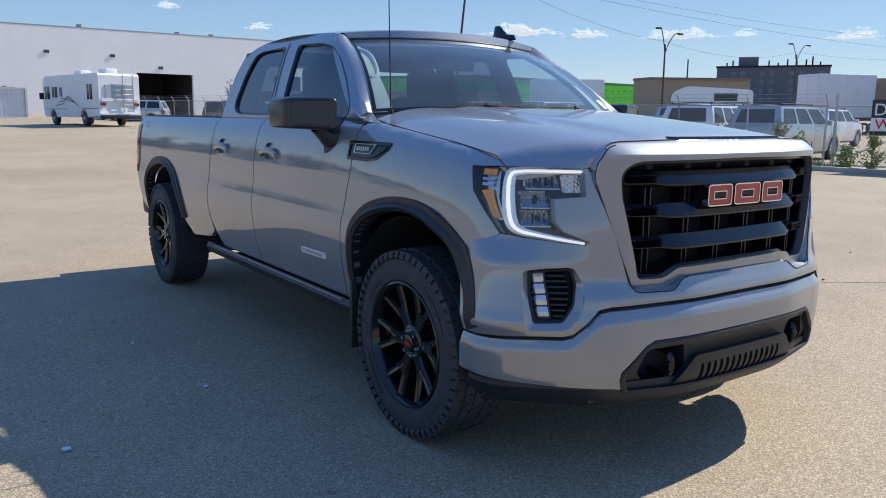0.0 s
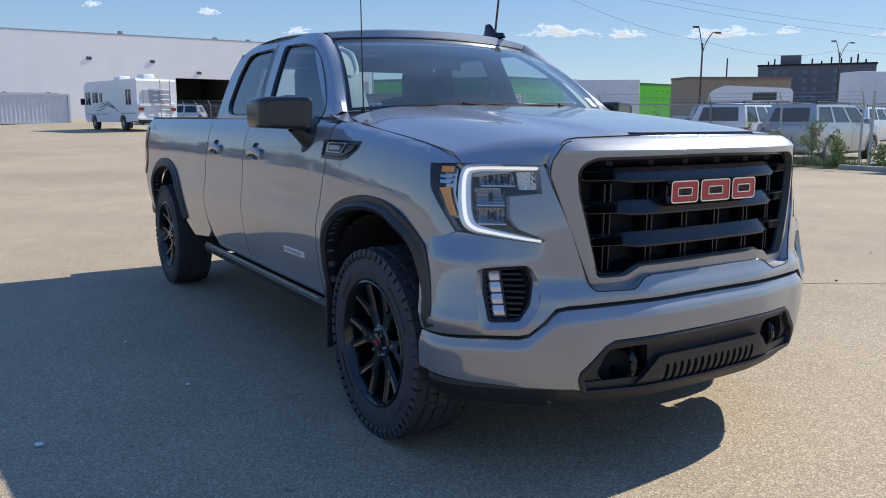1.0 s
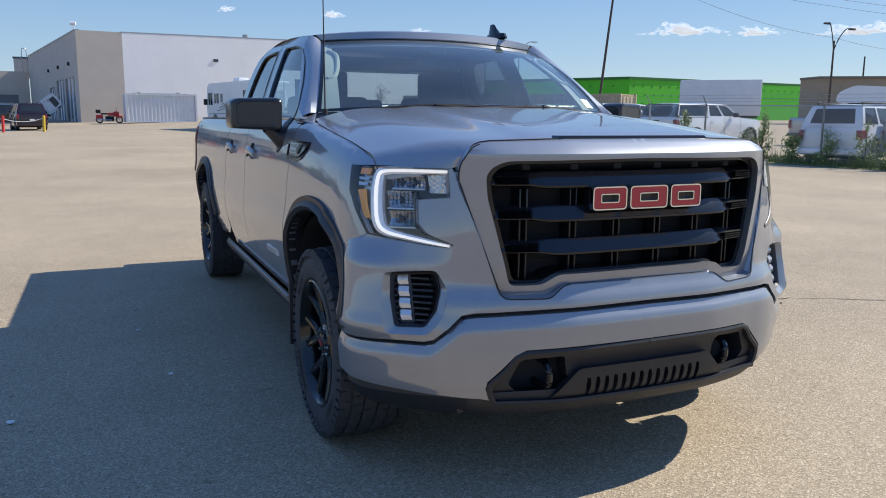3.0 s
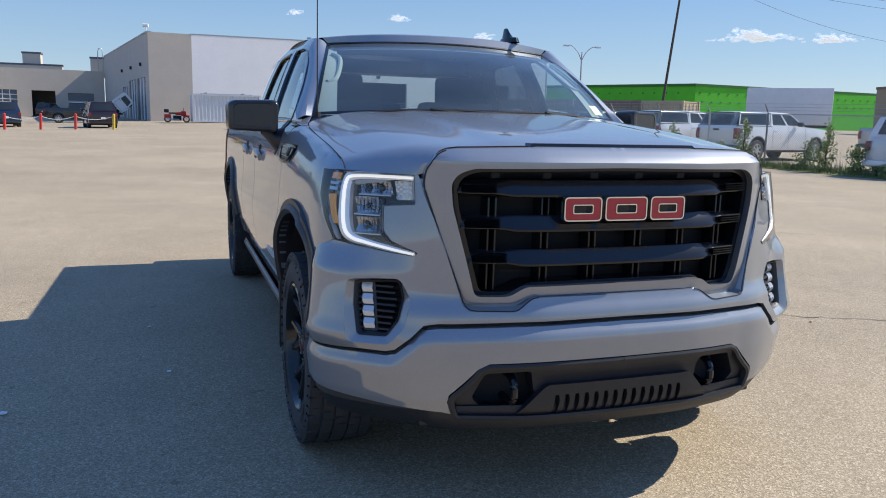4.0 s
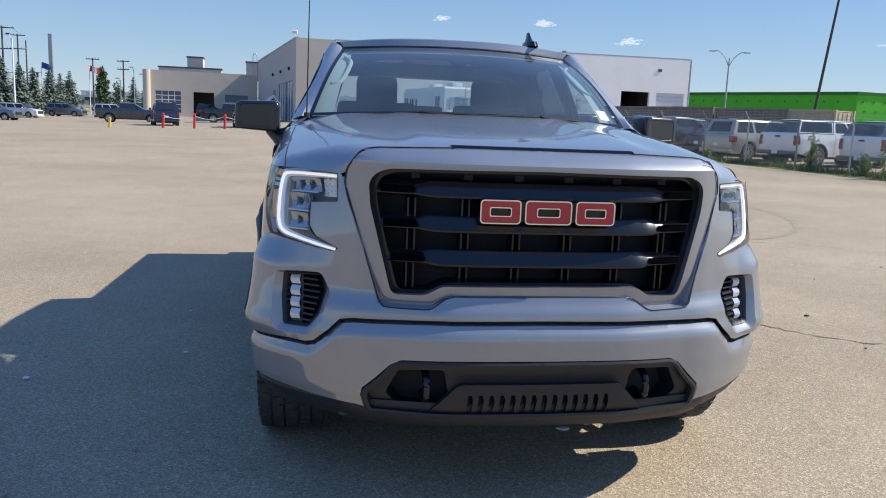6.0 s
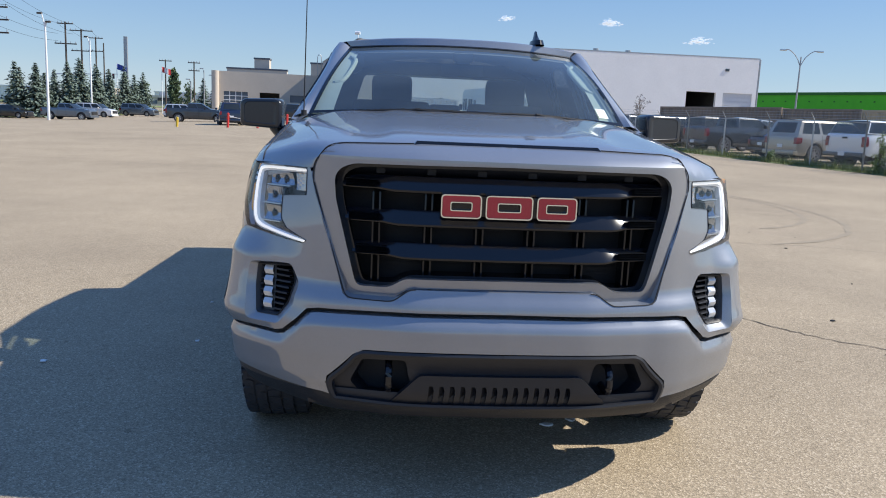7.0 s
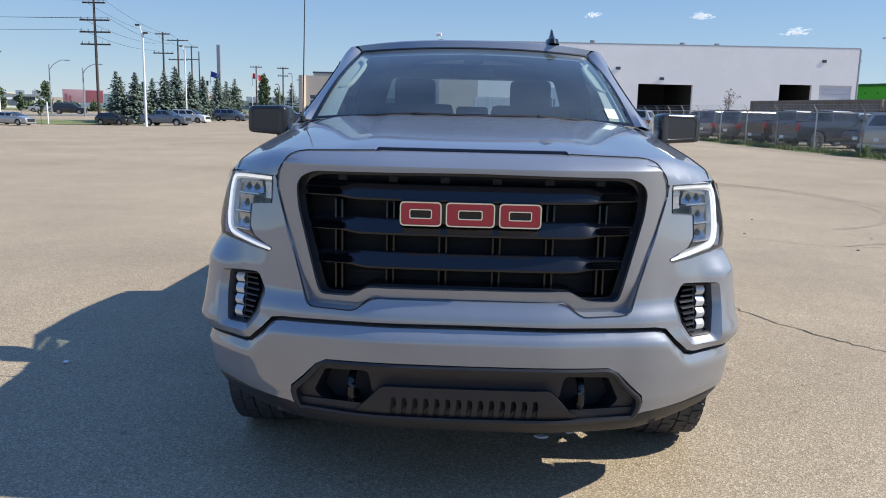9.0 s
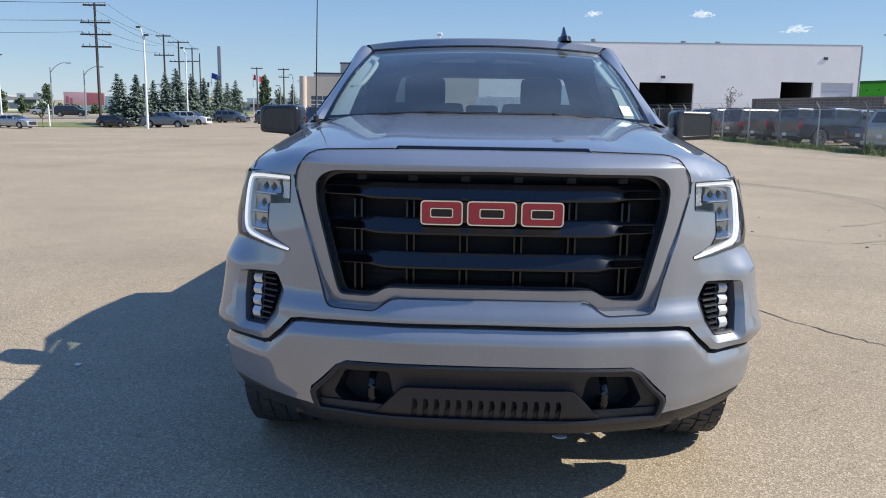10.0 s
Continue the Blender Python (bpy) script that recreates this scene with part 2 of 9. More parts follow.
M = {
    "ground": ground_material(),
    "paint": paint_material("steel_grey_paint", (0.192, 0.208, 0.240)),
    "plastic": mat("black_textured_plastic", (0.011, 0.013, 0.019), 0.46, var=0.2, scale=20, bump=0.15, bump_scale=900),
    "gloss": mat("gloss_black", (0.007, 0.008, 0.012), 0.15, var=0.1, coat=0.0, spec=0.5),
    "dark": mat("matt_black", (0.016, 0.017, 0.021), 0.8, var=0.2),
    "rubber": mat("tyre_rubber", (0.038, 0.040, 0.047), 0.72, var=0.3, scale=14, bump=0.3, bump_scale=300),
    "rim": mat("black_alloy", (0.006, 0.007, 0.009), 0.15, var=0.1, coat=0.2),
    "chrome": mat("chrome", (0.80, 0.81, 0.83), 0.09, 1.0, var=0.04),
    "satin": mat("satin_silver", (0.55, 0.56, 0.58), 0.28, 0.9, var=0.06),
    "red": mat("red_enamel", (0.42, 0.010, 0.032), 0.22, var=0.06, coat=0.6),
    "amber": mat("amber_lens", (0.95, 0.38, 0.03), 0.18, var=0.06, coat=0.5),
    "led": mat("lit_white_lamp", (0.9, 0.9, 0.9), 0.4, var=0, emit=0.5),
    "lens": glass("clear_lens", (0.97, 0.98, 1.0), 0.96, least=0.04),
    "glass": glass("window_glass", (0.80, 0.92, 0.90), 0.86),
    # last value: veil that puts glare and reflections into the pane's colour
    "windscreen": glass("windscreen_glass", (0.86, 0.95, 0.94), 0.88, 0.0, 0.06),
    "privacy": glass("dark_window_glass", (0.62, 0.72, 0.80), 0.22),
    "seat": mat("dark_seat_cloth", (0.022, 0.023, 0.026), 0.85, var=0.2, scale=30, bump=0.2, bump_scale=500),
    "trim": mat("pale_pillar_trim", (0.46, 0.50, 0.46), 0.7, var=0.06),
    "taillamp": mat("red_lamp_lens", (0.20, 0.010, 0.014), 0.2, var=0.08, coat=0.5),
    "sticker": mat("pale_sticker", (0.72, 0.78, 0.74), 0.5, var=0.04),
    "stucco_white": mat("white_stucco", (0.93, 0.90, 0.87), 0.9, var=0.05, scale=0.5, bump=0.2, bump_scale=30),
    "stucco_beige": mat("beige_stucco", (0.56, 0.49, 0.41), 0.9, var=0.07, scale=0.6, bump=0.2, bump_scale=30),
    "stucco_grey": mat("grey_beige_stucco", (0.50, 0.45, 0.40), 0.9, var=0.07, scale=0.6, bump=0.2, bump_scale=30),
    "metal_grey": mat("galvanised_metal", (0.42, 0.43, 0.44), 0.45, 0.7, var=0.12, scale=6),
    "roofing": mat("grey_roofing", (0.20, 0.20, 0.20), 0.9, var=0.12, scale=2),
    "shutter": mat("white_shutter", (0.62, 0.63, 0.66), 0.55, var=0.06, scale=3),
    # bay walls: the shade indoors is put into this near-black colour
    "shade_in": mat("interior_shade", (0.045, 0.045, 0.045), 0.9, var=0.2, scale=1),
    "white_box": mat("white_panel_paint", (0.74, 0.75, 0.77), 0.35, var=0.05, scale=2, coat=0.2),
    "teal": mat("teal_stripe", (0.10, 0.17, 0.18), 0.4, var=0.08),
    "container_white": mat("white_container_steel", (0.66, 0.67, 0.69), 0.5, var=0.08, scale=2),
    "container_tan": mat("tan_container_steel", (0.46, 0.37, 0.24), 0.6, var=0.14, scale=2),
    "container_brown": mat("brown_container_steel", (0.24, 0.185, 0.14), 0.65, var=0.18, scale=2),
    "green": mat("green_wall_sheathing", (0.075, 0.47, 0.012), 0.6, var=0.12, scale=0.6),
    "tan_brick": mat("tan_block_wall", (0.34, 0.27, 0.19), 0.9, var=0.12, scale=1.5),
    "hotel": mat("dark_grey_cladding", (0.115, 0.125, 0.145), 0.8, var=0.15, scale=0.4),
    "far_glass": mat("far_window_glass", (0.10, 0.13, 0.17), 0.15, var=0.1),
    "grass": mat("dry_grass", (0.165, 0.19, 0.065), 0.9, var=0.35, scale=1.2, per_object=0.1),
    "weeds": mat("weed_leaves", (0.24, 0.29, 0.10), 0.75, var=0.35, scale=2.0),
    "spruce": mat("spruce_needles", (0.135, 0.180, 0.145), 0.85, var=0.35, scale=2.0),
    "poplar": mat("poplar_leaves", (0.085, 0.125, 0.06), 0.8, var=0.35, scale=2.0),
    "bark": mat("bark", (0.11, 0.08, 0.06), 0.9, var=0.2, scale=6, bump=0.4, bump_scale=40),
    "pole_wood": mat("weathered_pole_wood", (0.075, 0.06, 0.05), 0.85, var=0.2, scale=3, stretch=(6, 6, 0.5)),
    "pole_white": mat("white_pole_paint", (0.74, 0.76, 0.78), 0.45, var=0.05),
    "concrete": mat("concrete", (0.36, 0.34, 0.31), 0.9, var=0.12, scale=2, bump=0.2, bump_scale=60),
    "road": mat("grey_road_asphalt", (0.20, 0.185, 0.165), 0.9, var=0.12, scale=0.4),
    "bollard_red": mat("red_bollard_paint", (0.55, 0.035, 0.03), 0.5, var=0.1),
    "bollard_yellow": mat("yellow_bollard_paint", (0.62, 0.42, 0.04), 0.5, var=0.1),
    "pink": mat("pink_sign_panel", (0.40, 0.24, 0.28), 0.6, var=0.12, scale=0.3),
    # clouds glow to lift their shaded undersides; bluish base offsets the warm sun
    "cloud": mat("cloud_glow_white", (0.56, 0.65, 0.78), 1.0, var=0.0, emit=0.38, alpha=0.19),
    "flag_red": mat("red_flag_cloth", (0.55, 0.03, 0.03), 0.8, var=0.08),
    "flag_white": mat("white_flag_cloth", (0.75, 0.75, 0.75), 0.8, var=0.05),
    "flag_blue": mat("blue_flag_cloth", (0.03, 0.06, 0.32), 0.8, var=0.1),
}
for key, color in {"white": (0.70, 0.71, 0.73), "charcoal": (0.042, 0.052, 0.068), "gold": (0.36, 0.33, 0.28), "silver": (0.42, 0.43, 0.44), "blue": (0.02, 0.032, 0.07), "black": (0.012, 0.012, 0.014), "slate": (0.14, 0.17, 0.21), "maroon": (0.03, 0.012, 0.016)}.items():
    M["car_" + key] = mat("car_paint_" + key, color, 0.3, 0.15 if key in ("white", "black") else 0.5, var=0.05, coat=1.0)
M["board_red"] = mat("faded_red_board", (0.26, 0.075, 0.10), 0.6, var=0.2, scale=0.5)
M["dry_twigs"] = mat("dry_twigs", (0.27, 0.24, 0.22), 0.9, var=0.2)
M["green_dark"] = mat("dark_green_trim", (0.02, 0.14, 0.012), 0.6, var=0.12)
M["amber_chrome"] = mat("amber_tinted_reflector", (0.66, 0.58, 0.50), 0.22, 0.8, var=0.1, scale=60)
M["band"] = mat("dark_roof_band", (0.19, 0.155, 0.125), 0.8, var=0.15)
M["signdark"] = mat("dark_sign_panel", (0.02, 0.022, 0.03), 0.5, var=0.08)
M["cell"] = mat("clear_lamp_cell", (0.58, 0.60, 0.63), 0.14, 0.35, var=0.1, scale=60, coat=1.0)
M["lampback"] = mat("lamp_housing", (0.022, 0.023, 0.026), 0.3, 0.0, var=0.15, scale=40)
M["reflector"] = mat("lamp_reflector", (0.42, 0.43, 0.45), 0.14, 0.95, var=0.12, scale=50)
M["guide"] = mat("clear_light_guide", (0.80, 0.81, 0.83), 0.16, 0.2, var=0.08, scale=60, coat=1.0)
M["mirror_black"] = mat("black_mirror_shell", (0.024, 0.027, 0.034), 0.2, var=0.1, spec=0.5)
M["rearglass"] = glass("rear_window_glass", (0.85, 0.95, 0.93), 0.85)
M["headliner"] = mat("grey_headliner", (0.14, 0.145, 0.14), 0.9, var=0.06)
M["disc"] = mat("brake_disc_steel", (0.30, 0.29, 0.28), 0.4, 0.9, var=0.15)
M["far_window"] = mat("car_window", (0.022, 0.028, 0.033), 0.06, var=0.1)


# ---- building blocks ----
def link(name, bm, material, smooth=35.0):
    me = bpy.data.meshes.new(name)
    bm.normal_update()
    bm.to_mesh(me)
    bm.free()
    if smooth:
        me.polygons.foreach_set("use_smooth", [True] * len(me.polygons))
        me.set_sharp_from_angle(angle=radians(smooth))
    me.materials.append(material)
    return new(name, me)


def part(name, bm, material, parent, label="", smooth=35.0):
    ob = link(name, bm, material, smooth)
    ob.parent = parent
    if label:
        ob["label"] = label
    return ob


def thing(name, label, category, at=(0, 0, 0), turn=0.0, group="", kind=""):
    ob = new(name)
    ob.empty_display_size = 0.2
    ob.location, ob.rotation_euler = at, (0, 0, radians(turn))
    return tagged(ob, label, category, group, kind)


def box(bm, x0, x1, y0, y1, z0, z1, m=None, bevel=0.0):
    v = [bm.verts.new(c) for c in ((x0, y0, z0), (x1, y0, z0), (x1, y1, z0), (x0, y1, z0), (x0, y0, z1), (x1, y0, z1), (x1, y1, z1), (x0, y1, z1))]
    f = [bm.faces.new([v[i] for i in q]) for q in ((3, 2, 1, 0), (4, 5, 6, 7), (0, 1, 5, 4), (1, 2, 6, 5), (2, 3, 7, 6), (3, 0, 4, 7))]
    if bevel:
        r = bmesh.ops.bevel(bm, geom=list({e for q in f for e in q.edges}), offset=bevel, segments=2, affect="EDGES", profile=0.6)
        v = list({w for q in r["faces"] for w in q.verts} | {w for w in v if w.is_valid})
    if m is not None:
        bmesh.ops.transform(bm, matrix=m, verts=v)
    return bm


def boxes(*args, bevel=0.0):
    bm = bmesh.new()
    for a in args:
        box(bm, *a, bevel=bevel)
    return bm


def rod(bm, a, b, r0, r1=None, seg=10):
    a, b = Vector(a), Vector(b)
    r1 = r0 if r1 is None else r1
    q = (b - a).to_track_quat("Z", "Y")
    rings = []
    for p, r in ((a, r0), (b, r1)):
        rings.append([bm.verts.new(p + q @ Vector((r * math.cos(2 * math.pi * i / seg), r * math.sin(2 * math.pi * i / seg), 0))) for i in range(seg)])
    for i in range(seg):
        j = (i + 1) % seg
        bm.faces.new((rings[0][i], rings[0][j], rings[1][j], rings[1][i]))
    bm.faces.new(rings[0][::-1]), bm.faces.new(rings[1])
    return bm


def rods(*args, seg=10):
    bm = bmesh.new()
    for a in args:
        rod(bm, *a, seg=seg)
    return bm


def tube(points, r, seg=8):
    """A round tube through points; r may be a list."""
    bm = bmesh.new()
    pts = [Vector(p) for p in points]
    rr = r if isinstance(r, (list, tuple)) else [r] * len(pts)
    rings = []
    for i, p in enumerate(pts):
        d = (pts[min(i + 1, len(pts) - 1)] - pts[max(i - 1, 0)]).normalized()
        up = Vector((0, 0, 1)) if abs(d.z) < 0.95 else Vector((1, 0, 0))
        s = d.cross(up).normalized()
        u = s.cross(d)
        rings.append([bm.verts.new(p + (s * math.cos(2 * math.pi * k / seg) + u * math.sin(2 * math.pi * k / seg)) * rr[i]) for k in range(seg)])
    for a, b in zip(rings, rings[1:]):
        for k in range(seg):
            j = (k + 1) % seg
            bm.faces.new((a[k], a[j], b[j], b[k]))
    bm.faces.new(rings[0][::-1]), bm.faces.new(rings[-1])
    bmesh.ops.recalc_face_normals(bm, faces=bm.faces[:])
    return bm


def spline(points, n):
    """n samples along a smooth curve through the points."""
    p = [np.array(q, float) for q in points]
    p = [2 * p[0] - p[1]] + p + [2 * p[-1] - p[-2]]
    out, segs = [], len(p) - 3
    for k in range(n):
        s = k / (n - 1) * segs
        i = min(int(s), segs - 1)
        t = s - i
        a, b, c, d = p[i:i + 4]
        out.append(0.5 * (2 * b + (c - a) * t + (2 * a - 5 * b + 4 * c - d) * t * t + (3 * b - a - 3 * c + d) * t ** 3))
    return out


def curve_of(table):
    """A smooth function through (argument, value) pairs."""
    xs, ys = [t[0] for t in table], [t[1] for t in table]
    d = [(ys[i + 1] - ys[i]) / (xs[i + 1] - xs[i]) for i in range(len(xs) - 1)]
    g = [d[0]] + [0.0 if a * b <= 0 else 2 * a * b / (a + b) for a, b in zip(d, d[1:])] + [d[-1]]

    def f(v):
        if v <= xs[0]:
            return ys[0]
        if v >= xs[-1]:
            return ys[-1]
        i = next(k for k in range(len(xs) - 1) if v <= xs[k + 1])
        h = xs[i + 1] - xs[i]
        t = (v - xs[i]) / h
        return (2 * t ** 3 - 3 * t * t + 1) * ys[i] + (t ** 3 - 2 * t * t + t) * h * g[i] + (3 * t * t - 2 * t ** 3) * ys[i + 1] + (t ** 3 - t * t) * h * g[i + 1]
    return f


def inside(p, poly):
    x, y, hit = p[0], p[1], False
    for (x1, y1), (x2, y2) in zip(poly, poly[1:] + poly[:1]):
        if (y1 > y) != (y2 > y) and x < (x2 - x1) * (y - y1) / (y2 - y1) + x1:
            hit = not hit
    return hit


def dense(poly, step):
    out = []
    for a, b in zip(poly, poly[1:] + poly[:1]):
        n = max(1, round(math.hypot(b[0] - a[0], b[1] - a[1]) / step))
        out += [(a[0] + (b[0] - a[0]) * i / n, a[1] + (b[1] - a[1]) * i / n) for i in range(n)]
    return out


def rounded(poly, r, n=4):
    """The polygon with its corners rounded off by r (or less on short sides)."""
    out = []
    for i, p in enumerate(poly):
        a, b, c = Vector(poly[i - 1]), Vector(p), Vector(poly[(i + 1) % len(poly)])
        ra, rc = min(r, (a - b).length * 0.45), min(r, (c - b).length * 0.45)
        p0, p2 = b + (a - b).normalized() * ra, b + (c - b).normalized() * rc
        for k in range(n + 1):
            t = k / n
            q = p0 * (1 - t) ** 2 + b * 2 * t * (1 - t) + p2 * t * t
            out.append((q.x, q.y))
    return out


def sheet(outline, fn, holes=(), step=0.03, depth=(0, 0, 0), lip=0.0):
    """A skin over a flat outline with holes, bent by fn(a, b) -> point; depth: how far its rims turn in."""
    loops = [dense(list(outline), step)] + [dense(list(h), step) for h in holes]
    pts, edges = [], []
    for lp in loops:
        s = len(pts)
        pts += lp
        edges += [(s + i, s + (i + 1) % len(lp)) for i in range(len(lp))]
    xs, ys = [p[0] for p in loops[0]], [p[1] for p in loops[0]]
    rim = np.array(pts)
    nx, ny = int((max(xs) - min(xs)) / step), int((max(ys) - min(ys)) / step)
    for i in range(1, nx + 1):
        for j in range(1, ny + 1):
            p = (min(xs) + (i - 0.5 * (j % 2)) * step, min(ys) + j * step)
            if inside(p, loops[0]) and not any(inside(p, h) for h in loops[1:]) and np.min(np.hypot(rim[:, 0] - p[0], rim[:, 1] - p[1])) > 0.45 * step:
                pts.append(p)
    v2, _, faces, *_ = geometry.delaunay_2d_cdt([Vector(p) for p in pts], edges, [], 0, 1e-6)
    bm = bmesh.new()
    vs = [bm.verts.new(fn(p.x, p.y)) for p in v2]
    for f in faces:
        c = sum((v2[i] for i in f), Vector((0, 0))) / len(f)
        if inside(c, loops[0]) and not any(inside(c, h) for h in loops[1:]):
            try:
                bm.faces.new([vs[i] for i in f])
            except ValueError:
                pass
    for v in [v for v in bm.verts if not v.link_faces]:
        bm.verts.remove(v)
    d = Vector(depth)
    bmesh.ops.recalc_face_normals(bm, faces=bm.faces[:])
    if d.length:
        mean = sum((f.normal * f.calc_area() for f in bm.faces), Vector())
        if mean.dot(d) > 0:
            bmesh.ops.reverse_faces(bm, faces=bm.faces[:])
        be = [e for e in bm.edges if e.is_boundary]
        r = bmesh.ops.extrude_edge_only(bm, edges=be)
        ev = [g for g in r["geom"] if isinstance(g, bmesh.types.BMVert)]
        bmesh.ops.translate(bm, vec=d, verts=ev)
    return bm


def mirror_x(bm):
    """Adds the mirror image across x = 0."""
    g = bmesh.ops.duplicate(bm, geom=bm.verts[:] + bm.edges[:] + bm.faces[:])["geom"]
    vs = [e for e in g if isinstance(e, bmesh.types.BMVert)]
    for v in vs:
        v.co.x = -v.co.x
    bmesh.ops.reverse_faces(bm, faces=[e for e in g if isinstance(e, bmesh.types.BMFace)])
    return bm


def flip_x(bm):
    for v in bm.verts:
        v.co.x = -v.co.x
    bmesh.ops.reverse_faces(bm, faces=bm.faces[:])
    return bm


def patch(rows):
    """A quad skin through rows of points."""
    bm = bmesh.new()
    g = [[bm.verts.new(p) for p in r] for r in rows]
    for a, b in zip(g, g[1:]):
        for i in range(len(a) - 1):
            bm.faces.new((a[i], a[i + 1], b[i + 1], b[i]))
    return bm


def lathe(profile, axis="X", seg=48):
    """A turned body round the axis from (along, radius) pairs."""
    bm = bmesh.new()
    rings = []
    for a, r in profile:
        ring = []
        for k in range(seg):
            t = 2 * math.pi * k / seg
            c, s = r * math.cos(t), r * math.sin(t)
            ring.append(bm.verts.new((a, c, s) if axis == "X" else (c, s, a)))
        rings.append(ring)
    for a, b in zip(rings, rings[1:]):
        for k in range(seg):
            j = (k + 1) % seg
            bm.faces.new((a[k], a[j], b[j], b[k]))
    bmesh.ops.recalc_face_normals(bm, faces=bm.faces[:])
    return bm


def lathe_at(c, r):
    """A small dome facing the front at c."""
    bm = lathe([(0.0, r), (-0.004, r * 0.95), (-0.009, r * 0.6), (-0.011, r * 0.02)], "Z", 14)
    bmesh.ops.transform(bm, matrix=Matrix.Translation(c) @ Matrix.Rotation(radians(-90), 4, "X"), verts=bm.verts[:])
    return bm


def smooth_step(a, b, v):
    t = min(1.0, max(0.0, (v - a) / (b - a)))
    return t * t * (3 - 2 * t)


def gz(x, y):
    """Height of the yard's surface: it climbs gently towards the service building."""
    f = smooth_step(-46, 2, x) * (1 - 0.35 * smooth_step(10, 15, x))
    z = 0.0165 * max(0.0, min(y, 88.0) - 8.0) * f * smooth_step(6, 20, y)
    z -= 0.35 * smooth_step(-36, -54, x) * smooth_step(40, 75, y) * (1 - smooth_step(86, 110, y))
    z -= 0.38 * smooth_step(25, 65, y) * (1 - smooth_step(-4, 12, x)) * smooth_step(-58, -42, x)
    return z + 0.016 * max(0.0, y - 88)


# ---- the yard's ground ----
def axis_lines(fine, coarse):
    return sorted(set([round(v, 3) for v in fine + coarse]))


xs = axis_lines([-60 + 2.0 * i for i in range(61)], [-3000, -1500, -700, -350, -200, -140, -100, -80, 75, 90, 110, 150, 220, 350, 700, 1500, 3000])
ys = axis_lines([-12 + 2.0 * i for i in range(69)], [-3000, -1200, -500, -200, -80, -40, -20, 140, 160, 190, 230, 300, 450, 700, 1200, 2000, 3500])
bm = patch([[(x, y, gz(x, y)) for x in xs] for y in ys])
ground = tagged(link("ground", bm, M["ground"], 60), "sun-bleached asphalt yard with pale aggregate and stains", "ground", kind="structure")

# hairline cracks: thin sunken dark seams
crack_mat = mat("crack_fill", (0.05, 0.045, 0.04), 0.95, var=0.2)


def crack(points, width):
    bm = bmesh.new()
    pts = spline(points, 60)
    rows = []
    for i, p in enumerate(pts):
        d = pts[min(i + 1, 59)] - pts[max(i - 1, 0)]
        s = np.array((-d[1], d[0])) / (np.hypot(*d) + 1e-9)
        w = width * (0.5 + 0.8 * random.random())
        j = np.array((random.uniform(-0.02, 0.02), random.uniform(-0.02, 0.02)))
        rows.append([(*(p + j + s * w), gz(*p) + 0.004), (*(p + j - s * w), gz(*p) + 0.004)])
    g = [[bm.verts.new(q) for q in r] for r in rows]
    for a, b in zip(g, g[1:]):
        bm.faces.new((a[0], a[1], b[1], b[0]))
    return bm


for pts in ([(1.75, 3.5), (2.04, 2.76), (2.2, 2.2), (2.51, 1.58), (2.9, 1.2), (3.5, 0.9), (4.6, 0.2)], [(2.4, 8.5), (3.2, 6.8), (4.2, 5.9), (5.3, 5.7), (7.0, 4.6)]):
    tagged(link("asphalt_crack", crack(pts, 0.006), crack_mat, 0), "thin dark crack across the asphalt", "crack", "cracks in the asphalt", "structure")

# faint tyre arcs
arc_mat = mat("tyre_mark", (0.272, 0.222, 0.156), 0.9, var=0.25, scale=5)
for cx, cy, r, a0, a1 in ((4.2, 11.0, 3.0, -70, 100), (3.6, 10.6, 3.9, -75, 80)):
    pts = [(cx + r * math.cos(radians(a0 + (a1 - a0) * k / 12)), cy + 1.25 * r * math.sin(radians(a0 + (a1 - a0) * k / 12))) for k in range(13)]
    tagged(link("tyre_mark", crack(pts, 0.05), arc_mat, 0), "faint curved tyre mark on the asphalt", "tyre mark", "tyre marks", "structure")


# ---- the service building ----
def wall_run(bm, a, b, z0, z1, thick, openings=(), z_end=None):
    """An upright wall from a to b with openings (from, to, sill, head) along it; its thickness goes to the left of a-b."""
    a, b = Vector(a), Vector(b)
    d = (b - a).normalized()
    n = Vector((-d.y, d.x))
    L = (b - a).length
    m = Matrix(((d.x, n.x, 0, a.x), (d.y, n.y, 0, a.y), (0, 0, 1, 0), (0, 0, 0, 1)))
    poly = [(0.0, z0), (0.0, z1), (L, z1 if z_end is None else z_end), (L, z0)]
    holes = []
    for o in sorted(openings, reverse=True):
        if o[2] <= z0:
            poly += [(o[1], z0), (o[1], o[3]), (o[0], o[3]), (o[0], z0)]
        else:
            holes.append([(o[0], o[2]), (o[1], o[2]), (o[1], o[3]), (o[0], o[3])])
    skin = sheet(poly, lambda x, z: m @ Vector((x, 0, z)), holes, step=4.0, depth=m.to_3x3() @ Vector((0, thick, 0)))
    me = bpy.data.meshes.new("run")
    skin.to_mesh(me)
    skin.free()
    bm.from_mesh(me)
    bpy.data.meshes.remove(me)
    return m


